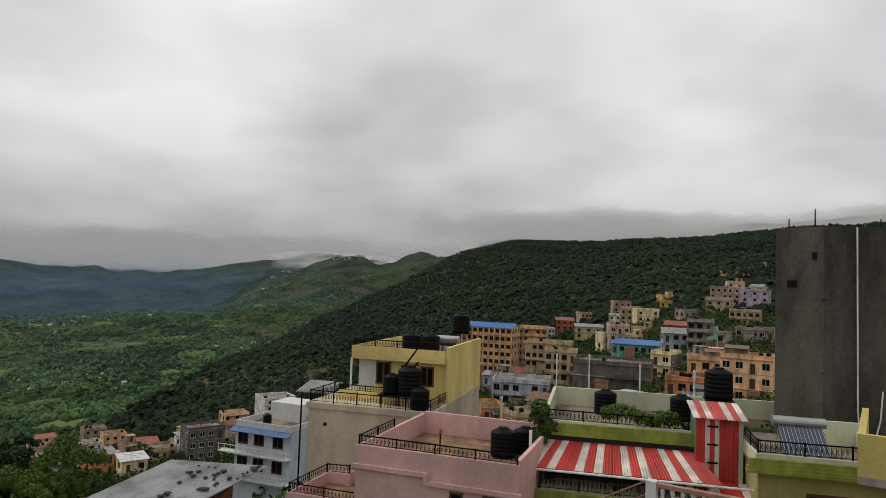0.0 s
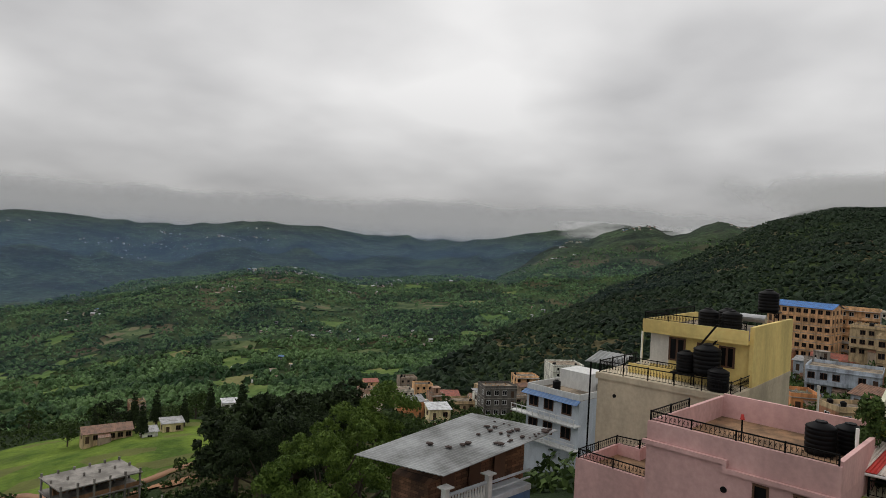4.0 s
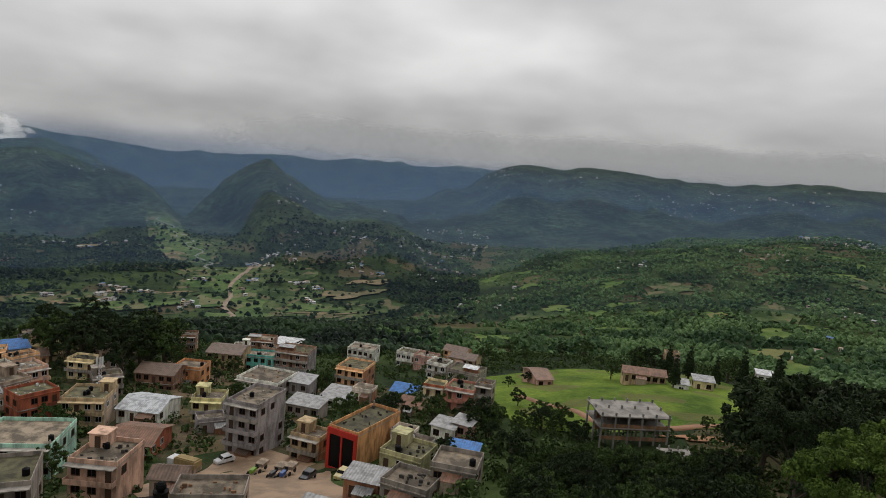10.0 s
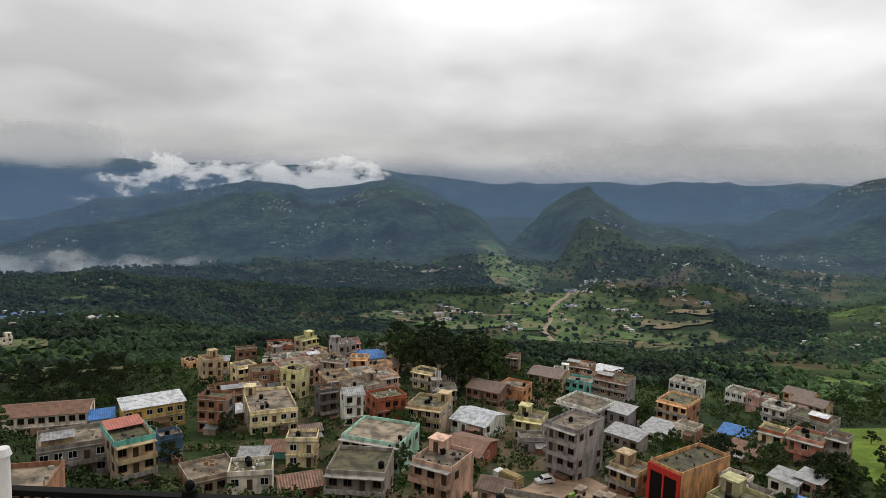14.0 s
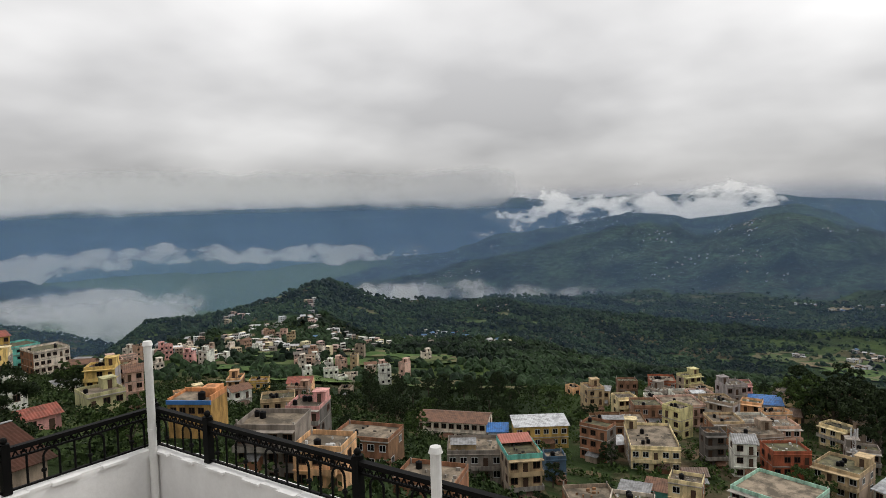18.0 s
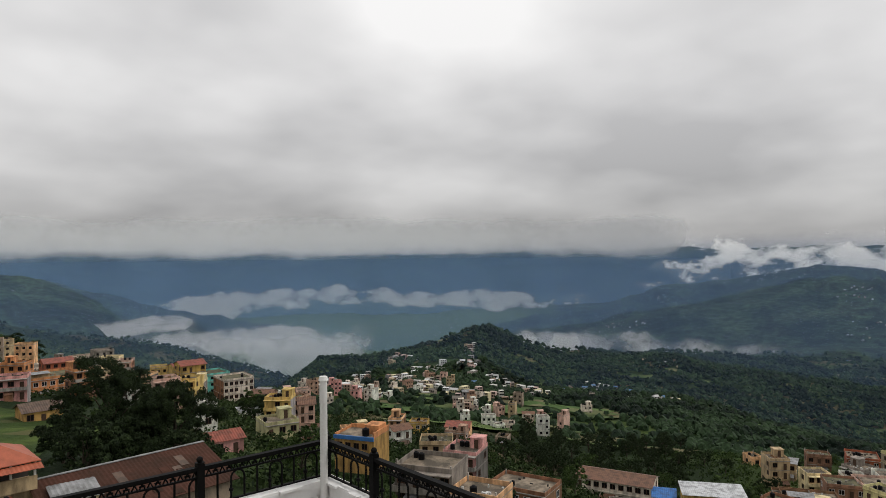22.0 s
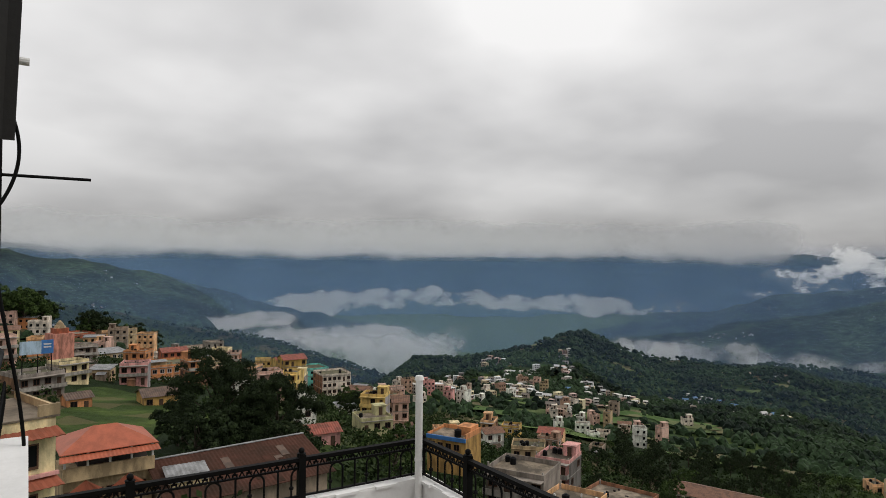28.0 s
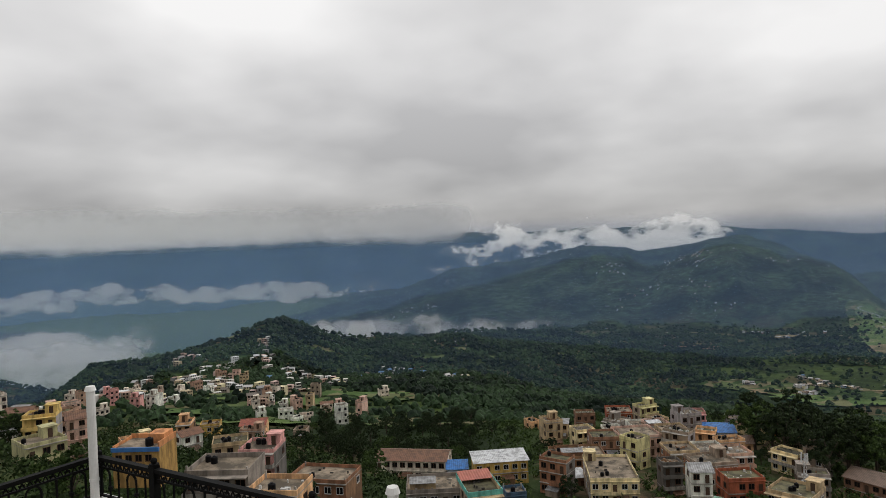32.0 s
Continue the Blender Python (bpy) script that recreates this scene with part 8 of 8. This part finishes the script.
def grove():
    kinds = []
    for i, (leaf, word) in enumerate(((DARKLEAF, "dark green"), (MIDLEAF, "green"), (DARKLEAF, "dark green"), (MIDLEAF, "green"))):
        kinds.append(tree_thing("tree", 40 + i, 10.0, 4.6, 2600, 0.29, leaf, f"leafy {word} tree between the houses", Matrix.Translation(at(61 + i * 4, 150 + 5 * i, ground_z(61 + i * 4, 150 + 5 * i))), clumps=8))
    pine = tree_thing("pine_tree", 50, 14.0, 2.8, 1500, 0.36, DARKLEAF, "tall dark pine tree", Matrix.Translation(at(45.2, 232, ground_z(45.2, 232))), True)
    rng = random.Random(9)

    joined = {}

    def plant(az, d, s, which=None):
        src = which or rng.choice(kinds)
        m = Matrix.Translation(at(az, d, ground_z(az, d) - 0.2)) @ Matrix.Rotation(rng.random() * 6.3, 4, "Z") @ Matrix.Scale(s, 4)
        if d > 205 and src is not pine:
            joined.setdefault(src, []).append(np.array(m))
        else:
            copy_thing(src, m)
    spots = 0
    while spots < 75:
        az, d = rng.uniform(-8, 184), math.sqrt(rng.uniform(95 ** 2, 320 ** 2))
        a, b = np.array([az]), np.array([d])
        if dense(a, b)[0] < 0.45 and rng.random() < 0.7 or near_site(a, b)[0] or (72 < az < 95 and d < 140) or (166.5 < az and d < 225):
            spots += 0.15
            continue
        plant(az, d, rng.uniform(0.5, 1.0))
        spots += 1
    # trees and gardens between the houses of the town
    spots = 0
    while spots < 85:
        az, d = rng.uniform(62, 120), math.sqrt(rng.uniform(112 ** 2, 310 ** 2))
        if near_site(np.array([az]), np.array([d]), 0.8)[0] or (72 < az < 92 and d < 145):
            spots += 0.05
            continue
        plant(az, d, rng.uniform(0.35, 0.75))
        spots += 1
    # the hedge of trees along the lower rim of the meadow
    for i in range(46):
        az = rng.uniform(37, 64)
        if 42.5 < az < 51:
            continue
        plant(az, rng.uniform(126, 158) + abs(az - 49) * 0.8, rng.uniform(0.3, 0.62))
    for i in range(18):
        plant(rng.uniform(42.5, 51.5), rng.uniform(122, 133), rng.uniform(0.2, 0.34))
    # the dark wooded slope below the yellow house
    for i in range(60):
        az, d = rng.uniform(118.5, 133), rng.uniform(205, 345)
        if not near_site(np.array([az]), np.array([d]), 0.9)[0]:
            plant(az, d, rng.uniform(0.55, 0.95), kinds[i % 2 * 2])
    # the wooded slope below the meadow
    for i in range(46):
        plant(rng.uniform(38, 57), rng.uniform(84, 118), rng.uniform(0.4, 0.68))
    # dark trees behind the brick house
    for i in range(15):
        plant(rng.uniform(29, 37.5), rng.uniform(95, 150), rng.uniform(1.2, 1.8), kinds[0] if i % 2 else kinds[2])
    # pines and big trees in the middle of the town
    for i in range(16):
        plant(rng.uniform(87.5, 96.5), rng.uniform(215, 275), rng.uniform(1.3, 2.0), kinds[i % 3])
    # undergrowth round the great dark trees
    for i in range(14):
        plant(rng.uniform(159.5, 169.5), rng.uniform(98, 128), rng.uniform(0.6, 0.95), kinds[i % 2 * 2])
    for i in range(10):
        plant(rng.uniform(152, 161), rng.uniform(215, 275), rng.uniform(0.6, 1.0), kinds[i % 4])
    for az, d, s in ((144.5, 86, 0.5), (146.2, 88, 0.6), (148.0, 86, 0.55), (149.8, 88, 0.6), (151.5, 92, 0.5)):
        plant(az, d, s, kinds[1])
    # thick growth on the slope under the meadow
    for i in range(44):
        plant(rng.uniform(37, 56.5), rng.uniform(62, 116), rng.uniform(0.4, 0.7), kinds[i % 4])
    # wooded knoll above the town
    for i in range(30):
        az = rng.uniform(171.5, 187)
        plant(az, rng.uniform(398, 412) if az > 177.3 else rng.uniform(418, 436), rng.uniform(1.6, 2.3), kinds[i % 4])
    for az, d, s in ((48, 231, 0.8), (46.2, 236, 0.7), (43.6, 240, 1.0), (41.5, 236, 0.9), (44.6, 214, 0.9), (57.5, 176, 0.55), (58.5, 205, 0.4), (56.8, 215, 0.45), (39.5, 250, 1.1), (37, 245, 1.2)):
        plant(az, d, s, pine if s > 0.75 else None)
    # the trees farther off stand as groves
    for src, places in joined.items():
        for ob in src.children:
            k = len(ob.data.vertices)
            co = np.zeros(k * 3)
            ob.data.vertices.foreach_get("co", co)
            quads = [[p.vertices[i] for i in (0, 1, 2, 3)] for p in ob.data.polygons if len(p.vertices) == 4]
            co = np.c_[co.reshape(-1, 3), np.ones(k)]
            V = np.concatenate([(co @ m.T)[:, :3] for m in places])
            F = np.concatenate([np.array(quads) + i * k for i in range(len(places))])
            name = "grove_crowns" if ob.name.startswith("crown") else "grove_trunks"
            tagged(new(name, mesh_np(name, V, F, ob.data.materials[0])), "leafy green trees between the farther houses" if name == "grove_crowns" else "trunks of the trees between the farther houses", "trees", kind="stuff")


grove()
tree_thing("tree", 71, 13.5, 5.2, 26000, 0.13, BRIGHTLEAF, "large bright green leafy tree on the slope", Matrix.Translation(at(27.0, 58, ground_z(27, 58))), clumps=11)
tree_thing("tree", 72, 12.0, 4.6, 24000, 0.12, BRIGHTLEAF, "bright green leafy tree beside the brick house", Matrix.Translation(at(29.5, 47, ground_z(29.5, 47) - 1)), clumps=11)
tree_thing("tree", 73, 15.0, 6.2, 24000, 0.15, DARKLEAF, "broad dark green tree over the slope", Matrix.Translation(at(34.5, 78, ground_z(34.5, 78))), clumps=12)
tree_thing("tree", 74, 16.0, 7.5, 26000, 0.17, DARKLEAF, "huge dark spreading tree beside the rusty roof", Matrix.Translation(at(166.2, 112, ground_z(166.2, 112) + 1.0)), clumps=14)
tree_thing("tree", 75, 14.0, 6.2, 22000, 0.17, DARKLEAF, "huge dark spreading tree beside the rusty roof", Matrix.Translation(at(161.8, 106, ground_z(161.8, 106) + 1.0)), clumps=14)

# ---------------------------------------------------------------- the roof terrace below the camera
RAIL_TOP, RAIL_H = -2.25, 0.44
WALL_TOP = RAIL_TOP - RAIL_H - 0.02
CX, CY = -4.30, -7.25          # corner of the terrace
FLOOR_Z = WALL_TOP - 0.62


SKEW = Matrix.Translation((CX, CY, 0)) @ Matrix.Rotation(radians(1.1), 4, "Z") @ Matrix.Translation((-CX, -CY, 0))


def iron_rail(root, a, b, posts, seed=0):
    """Cast-iron railing from a to b: top rail, pierced band, uprights with arches and rosettes, bottom rail, posts with knobs."""
    a, b = Vector(a), Vector(b)
    L = (b - a).length
    m = Matrix.Translation((a.x, a.y, 0)) @ (Vector((b.x - a.x, b.y - a.y, 0)).to_track_quat("X", "Z").to_matrix().to_4x4())
    z = a.z

    def put(name, bm, label=""):
        ob = part(name, bm, IRON, root, label)
        ob.matrix_basis = root.matrix_world.inverted() @ m
        return ob
    bm = bmesh.new()
    box(bm, 0, L, -0.035, 0.035, z - 0.035, z)
    box(bm, 0, L, -0.02, 0.02, z - 0.05, z - 0.035)
    put("top_rail", bm)
    put("middle_rail", boxes((0, L, -0.015, 0.015, z - 0.125, z - 0.105)))
    put("bottom_rail", boxes((0, L, -0.015, 0.015, z - RAIL_H + 0.0, z - RAIL_H + 0.02)))
    bm = bmesh.new()
    k = int(L / 0.075)
    for i in range(k):
        x = (i + 0.5) * L / k
        tube(bm, (x - 0.026, 0, z - 0.105), (x, 0, z - 0.052), 0.008, seg=5)
        tube(bm, (x + 0.026, 0, z - 0.105), (x, 0, z - 0.052), 0.008, seg=5)
        if i % 2:
            tube(bm, (x - 0.03, -0.006, z - 0.08), (x + 0.03, -0.006, z - 0.08), 0.01, seg=5)
    put("scroll_band", bm, "pierced cast-iron scroll band")
    n = int(L / 0.15)
    for i in range(n):
        x = (i + 0.5) * L / n
        bm = bmesh.new()
        arch = i % 3 != 2
        if arch and i % 3 == 0:
            w = L / n
            zt = z - 0.2
            pts = [(x, zt)] + [(x + w / 2 - w / 2 * math.cos(q * math.pi / 8), zt + w / 2 * math.sin(q * math.pi / 8)) for q in range(9)] + [(x + w, zt)]
            for (p, pz), (q, qz) in zip(pts, pts[1:]):
                if abs(p - q) + abs(pz - qz) > 1e-6:
                    tube(bm, (p, 0, pz), (q, 0, qz), 0.012, seg=6)
            tube(bm, (x, 0, z - RAIL_H + 0.02), (x, 0, zt), 0.012, seg=6)
        elif arch:
            tube(bm, (x, 0, z - RAIL_H + 0.02), (x, 0, z - 0.2), 0.012, seg=6)
            r = bmesh.ops.create_icosphere(bm, subdivisions=1, radius=0.03)
            bmesh.ops.translate(bm, verts=r["verts"], vec=(x, 0, z - 0.33))
        else:
            tube(bm, (x, 0, z - RAIL_H + 0.02), (x, 0, z - 0.115), 0.012, seg=6)
        put("upright", bm)
    for s in posts:
        bm = bmesh.new()
        box(bm, s - 0.04, s + 0.04, -0.04, 0.04, z - RAIL_H - 0.02, z + 0.03)
        tube(bm, (s, 0, z + 0.03), (s, 0, z + 0.045), 0.05, seg=10)
        r = bmesh.ops.create_uvsphere(bm, u_segments=10, v_segments=6, radius=0.035)
        bmesh.ops.translate(bm, verts=r["verts"], vec=(s, 0, z + 0.075))
        put("post", bm)


def build_terrace():
    y_end = 0.25
    x_end = 1.6
    t = 0.16
    solid("terrace_floor", boxes((CX, x_end, CY, y_end, FLOOR_Z - 0.25, FLOOR_Z)), ROOFTOP, "worn concrete floor of the roof terrace", "floor", kind="structure")
    solid("terrace_building", boxes((CX - 0.05, x_end + 6, CY - 0.05, y_end, -16, FLOOR_Z - 0.251)), WHITEWALL, "white wall of the building below the terrace", "wall", kind="structure")
    rng = random.Random(3)
    for name, dims in (("parapet_wall", (CX - t / 2, CX + t / 2, CY - t / 2, y_end, FLOOR_Z, WALL_TOP - 0.03)), ("parapet_wall", (CX + t / 2, x_end, CY - t / 2, CY + t / 2, FLOOR_Z, WALL_TOP - 0.03))):
        bm = boxes(dims)
        if dims[1] < CX + 1:
            bmesh.ops.transform(bm, matrix=SKEW, verts=bm.verts)
        solid(name, bm, WHITEWALL, "white painted parapet wall of the terrace", "wall", kind="structure")
    bm = bmesh.new()
    y = CY - t / 2
    k = 0
    while y < y_end:
        s = rng.uniform(0.2, 0.3)
        o = rng.uniform(-0.012, 0.025)
        box(bm, CX - t / 2 - 0.01, CX + t / 2 + (0.035 if k % 2 else 0.0) + o * 0.4, y, min(y + s, y_end), WALL_TOP - 0.03, WALL_TOP - 0.004 + o * 0.3)
        y += s
        k += 1
    bmesh.ops.transform(bm, matrix=SKEW, verts=bm.verts)
    x = CX + t / 2 + 0.04
    while x < x_end:
        s = rng.uniform(0.2, 0.3)
        o = rng.uniform(-0.012, 0.025)
        box(bm, x, min(x + s, x_end), CY - t / 2 - 0.01, CY + t / 2 + (0.035 if k % 2 else 0.0) + o * 0.4, WALL_TOP - 0.03, WALL_TOP - 0.004 + o * 0.3)
        x += s
        k += 1
    solid("parapet_coping", bm, WHITEWALL, "white stepped coping along the parapet top", "coping", kind="structure")
    r1 = thing("iron_railing", Matrix.Translation((CX, CY, WALL_TOP)), "black cast-iron railing on the white parapet", "railing", "terrace railings")
    iron_rail(r1, (CX, CY, RAIL_TOP), SKEW @ Vector((CX, y_end, RAIL_TOP)), (0.0, 1.0, 3.15, 5.32, y_end - CY - 0.04))
    r2 = thing("iron_railing", Matrix.Translation((CX, CY, WALL_TOP)), "black cast-iron railing on the white parapet", "railing", "terrace railings")
    iron_rail(r2, (CX + 0.06, CY, RAIL_TOP), (x_end, CY, RAIL_TOP), (1.5, 3.25, 5.0))
    for px, py, zt, lab in ((CX + 0.13, CY + 0.16, -1.49, "tall white plastic pipe in the terrace corner"), (-4.28, -3.17, -1.97, "white plastic vent pipe with a slotted cap")):
        bm = bmesh.new()
        tube(bm, (px, py, FLOOR_Z), (px, py, zt), 0.045, seg=18)
        tube(bm, (px, py, RAIL_TOP - 0.22), (px, py, RAIL_TOP - 0.19), 0.05, seg=18)
        p = thing("pipe", Matrix.Translation((px, py, FLOOR_Z)), lab, "pipe")
        ob = part("tube", bm, PIPE, p)
        ob.matrix_basis = Matrix.Translation((-px, -py, -FLOOR_Z))
        bm = bmesh.new()
        tube(bm, (px, py, zt + 0.0005), (px, py, zt + 0.05), 0.06, 0.045, 18)
        ob = part("cap", bm, PIPE, p)
        ob.matrix_basis = Matrix.Translation((-px, -py, -FLOOR_Z))


build_terrace()


# ---------------------------------------------------------------- haze, valley fog and the cloud edges on the hills
def vapour(name, colour, cover, lo=0.0, hi=1.0, scale=0.004, edges=(0.2, 0.2, 0.25, 0.25), stretch=1.0, through=0.5, ragged=1.3, thicker=0.0):
    """Thin cloud or haze: a coloured scattering sheet that is open between its billows and thins out towards its rims.
    """
    m = bpy.data.materials.new(name)
    m.use_nodes = True
    nt = m.node_tree
    nt.nodes.clear()
    link = nt.links.new
    out = N(nt, "OutputMaterial")
    uv = N(nt, "UVMap", uv_map="sheet")
    sep = N(nt, "SeparateXYZ")
    link(uv.outputs[0], sep.inputs[0])
    fades = []
    for axis, (a, b) in ((0, edges[:2]), (1, edges[2:])):
        for start, width, flip in ((0, a, False), (1, b, True)):
            if width <= 0:
                continue
            r = N(nt, "MapRange", interpolation_type="SMOOTHSTEP")
            r.inputs[1].default_value, r.inputs[2].default_value = (1.0, 1.0 - width) if flip else (0.0, width)
            link(sep.outputs[axis], r.inputs[0])
            fades.append(r)
    coord = N(nt, "TexCoord")
    mp = N(nt, "Mapping")
    mp.inputs[3].default_value = (1, 1, stretch)
    link(coord.outputs["Object"], mp.inputs[0])
    nz = N(nt, "TexNoise", in_2=scale, in_3=7.0, in_4=0.58)
    link(mp.outputs[0], nz.inputs[0])
    total = None
    for r in fades:
        if total is None:
            total = r.outputs[0]
        else:
            mul = N(nt, "Math", operation="MULTIPLY")
            link(total, mul.inputs[0])
            link(r.outputs[0], mul.inputs[1])
            total = mul.outputs[0]
    if hi > lo:
        add = N(nt, "Math", operation="MULTIPLY_ADD", in_1=0.75)
        link(total, add.inputs[0])
        sub = N(nt, "Math", operation="MULTIPLY_ADD", in_1=ragged, in_2=-ragged / 2)
        link(nz.outputs[0], sub.inputs[0])
        link(sub.outputs[0], add.inputs[2])
        th = N(nt, "MapRange", interpolation_type="SMOOTHSTEP")
        th.inputs[1].default_value, th.inputs[2].default_value = lo, hi
        link(add.outputs[0], th.inputs[0])
        soft = N(nt, "Math", operation="MULTIPLY")
        link(th.outputs[0], soft.inputs[0])
        link(total, soft.inputs[1])
        total = th.outputs[0]
        gate = N(nt, "MapRange")
        gate.inputs[1].default_value, gate.inputs[2].default_value = 0.0, 0.25
        link(soft.outputs[0], gate.inputs[0])
        mul = N(nt, "Math", operation="MULTIPLY")
        link(total, mul.inputs[0])
        link(gate.outputs[0], mul.inputs[1])
        total = mul.outputs[0]
    amount = N(nt, "Math", operation="MULTIPLY", in_1=cover)
    link(total, amount.inputs[0])
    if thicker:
        # cover changes by this much towards the western end of the sheet
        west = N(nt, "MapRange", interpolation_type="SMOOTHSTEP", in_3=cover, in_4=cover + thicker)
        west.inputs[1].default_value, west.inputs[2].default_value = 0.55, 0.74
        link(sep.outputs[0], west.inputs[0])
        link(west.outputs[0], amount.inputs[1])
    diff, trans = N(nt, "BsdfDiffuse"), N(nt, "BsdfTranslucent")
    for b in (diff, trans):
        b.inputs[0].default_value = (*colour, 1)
    body = N(nt, "MixShader", in_0=through)
    link(diff.outputs[0], body.inputs[1])
    link(trans.outputs[0], body.inputs[2])
    clear = N(nt, "BsdfTransparent")
    mix = N(nt, "MixShader")
    link(amount.outputs[0], mix.inputs[0])
    link(clear.outputs[0], mix.inputs[1])
    link(body.outputs[0], mix.inputs[2])
    link(mix.outputs[0], out.inputs[0])
    return m


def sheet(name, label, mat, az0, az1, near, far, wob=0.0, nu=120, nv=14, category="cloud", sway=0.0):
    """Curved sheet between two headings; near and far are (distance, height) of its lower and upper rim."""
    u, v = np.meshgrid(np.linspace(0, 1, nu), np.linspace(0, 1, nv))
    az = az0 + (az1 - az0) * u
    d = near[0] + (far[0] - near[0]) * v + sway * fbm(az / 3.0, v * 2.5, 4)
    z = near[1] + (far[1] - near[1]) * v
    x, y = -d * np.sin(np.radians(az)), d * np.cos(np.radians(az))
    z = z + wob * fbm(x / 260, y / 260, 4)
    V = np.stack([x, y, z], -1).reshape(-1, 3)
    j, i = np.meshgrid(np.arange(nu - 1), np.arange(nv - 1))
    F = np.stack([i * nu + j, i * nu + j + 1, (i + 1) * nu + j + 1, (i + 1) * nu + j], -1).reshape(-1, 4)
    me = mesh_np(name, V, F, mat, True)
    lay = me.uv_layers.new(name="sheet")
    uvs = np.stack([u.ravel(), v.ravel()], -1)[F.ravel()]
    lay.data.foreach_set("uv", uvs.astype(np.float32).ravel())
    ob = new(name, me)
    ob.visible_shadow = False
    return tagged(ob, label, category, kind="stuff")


# aerial haze is put in as colour: blue-tinted sheets veil the hills behind
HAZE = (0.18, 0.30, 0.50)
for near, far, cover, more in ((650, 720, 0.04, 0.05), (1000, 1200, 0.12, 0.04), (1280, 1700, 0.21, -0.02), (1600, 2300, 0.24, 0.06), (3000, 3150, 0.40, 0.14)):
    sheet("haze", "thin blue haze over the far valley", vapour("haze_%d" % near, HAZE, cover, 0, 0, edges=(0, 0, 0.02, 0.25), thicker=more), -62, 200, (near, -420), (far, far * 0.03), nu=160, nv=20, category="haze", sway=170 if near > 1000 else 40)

FOGW = (0.90, 0.88, 0.87)
fog = vapour("valley_fog", FOGW, 0.80, 0.14, 0.80, 0.0070, (0.25, 0.2, 0.2, 0.5), through=0.45, ragged=2.2, stretch=1.3)
for dist, top, a0, a1 in ((1450, -152, 143.5, 165), (1700, -166, 143, 171)):
    sheet("fog_bank", "white fog bank lying in the valley", fog, a1, a0, (dist, -290), (dist + 90, top), 50)
strip = vapour("valley_fog_strip", FOGW, 0.85, 0.20, 0.80, 0.0060, (0.2, 0.25, 0.35, 0.4), through=0.45, ragged=2.9, stretch=1.8)
thin = vapour("thin_fog", FOGW, 0.70, 0.24, 0.9, 0.007, (0.2, 0.2, 0.3, 0.45), through=0.45, ragged=2.5, stretch=1.3)
sheet("fog_bank", "long strip of fog at the foot of the far range", strip, 168, 124, (2840, -250), (2930, -122), 110)
sheet("fog_bank", "patchy fog on the western hill", thin, 178, 159, (1750, -195), (1850, -128), 50)
sheet("fog_bank", "fog behind the wooded hill", thin, 137, 108, (1420, -260), (1520, -152), 40)
lit = vapour("bright_cloud", (0.98, 0.98, 0.97), 1.0, 0.20, 0.80, 0.0085, (0.40, 0.35, 0.15, 0.5), through=0.28, ragged=2.7, stretch=1.5)
sheet("cloud_bank", "bright white cloud pouring over the ridge", lit, 125, 92, (2430, -128), (2750, 96), 42, nv=40)
grey = vapour("cloud_base", (0.80, 0.80, 0.81), 0.97, 0.1, 0.8, 0.0022, (0.14, 0.14, 0.42, 0.5))
sheet("cloud_base", "grey underside of the clouds on the mountain tops", grey, -62, 94, (2750, -62), (3000, 230), 45, nu=160)
sheet("cloud_base", "grey underside of the clouds on the mountain tops", grey, 113, 200, (2750, -62), (3000, 230), 45, nu=120)
wisp = vapour("cloud_wisp", (0.85, 0.85, 0.86), 0.75, 0.4, 1.1, 0.006, (0.25, 0.25, 0.3, 0.3))
sheet("cloud_wisp", "wisps of cloud on the hillside", wisp, -4, 14, (1960, 10), (2250, 110), 30)
sheet("cloud_base", "grey underside of the clouds on the dark mountain", vapour("cloud_base_near", (0.80, 0.80, 0.80), 0.95, 0.1, 0.75, 0.004, (0.01, 0.30, 0.40, 0.5)), -62, 6, (1090, 26), (1200, 175), 34, nu=120)
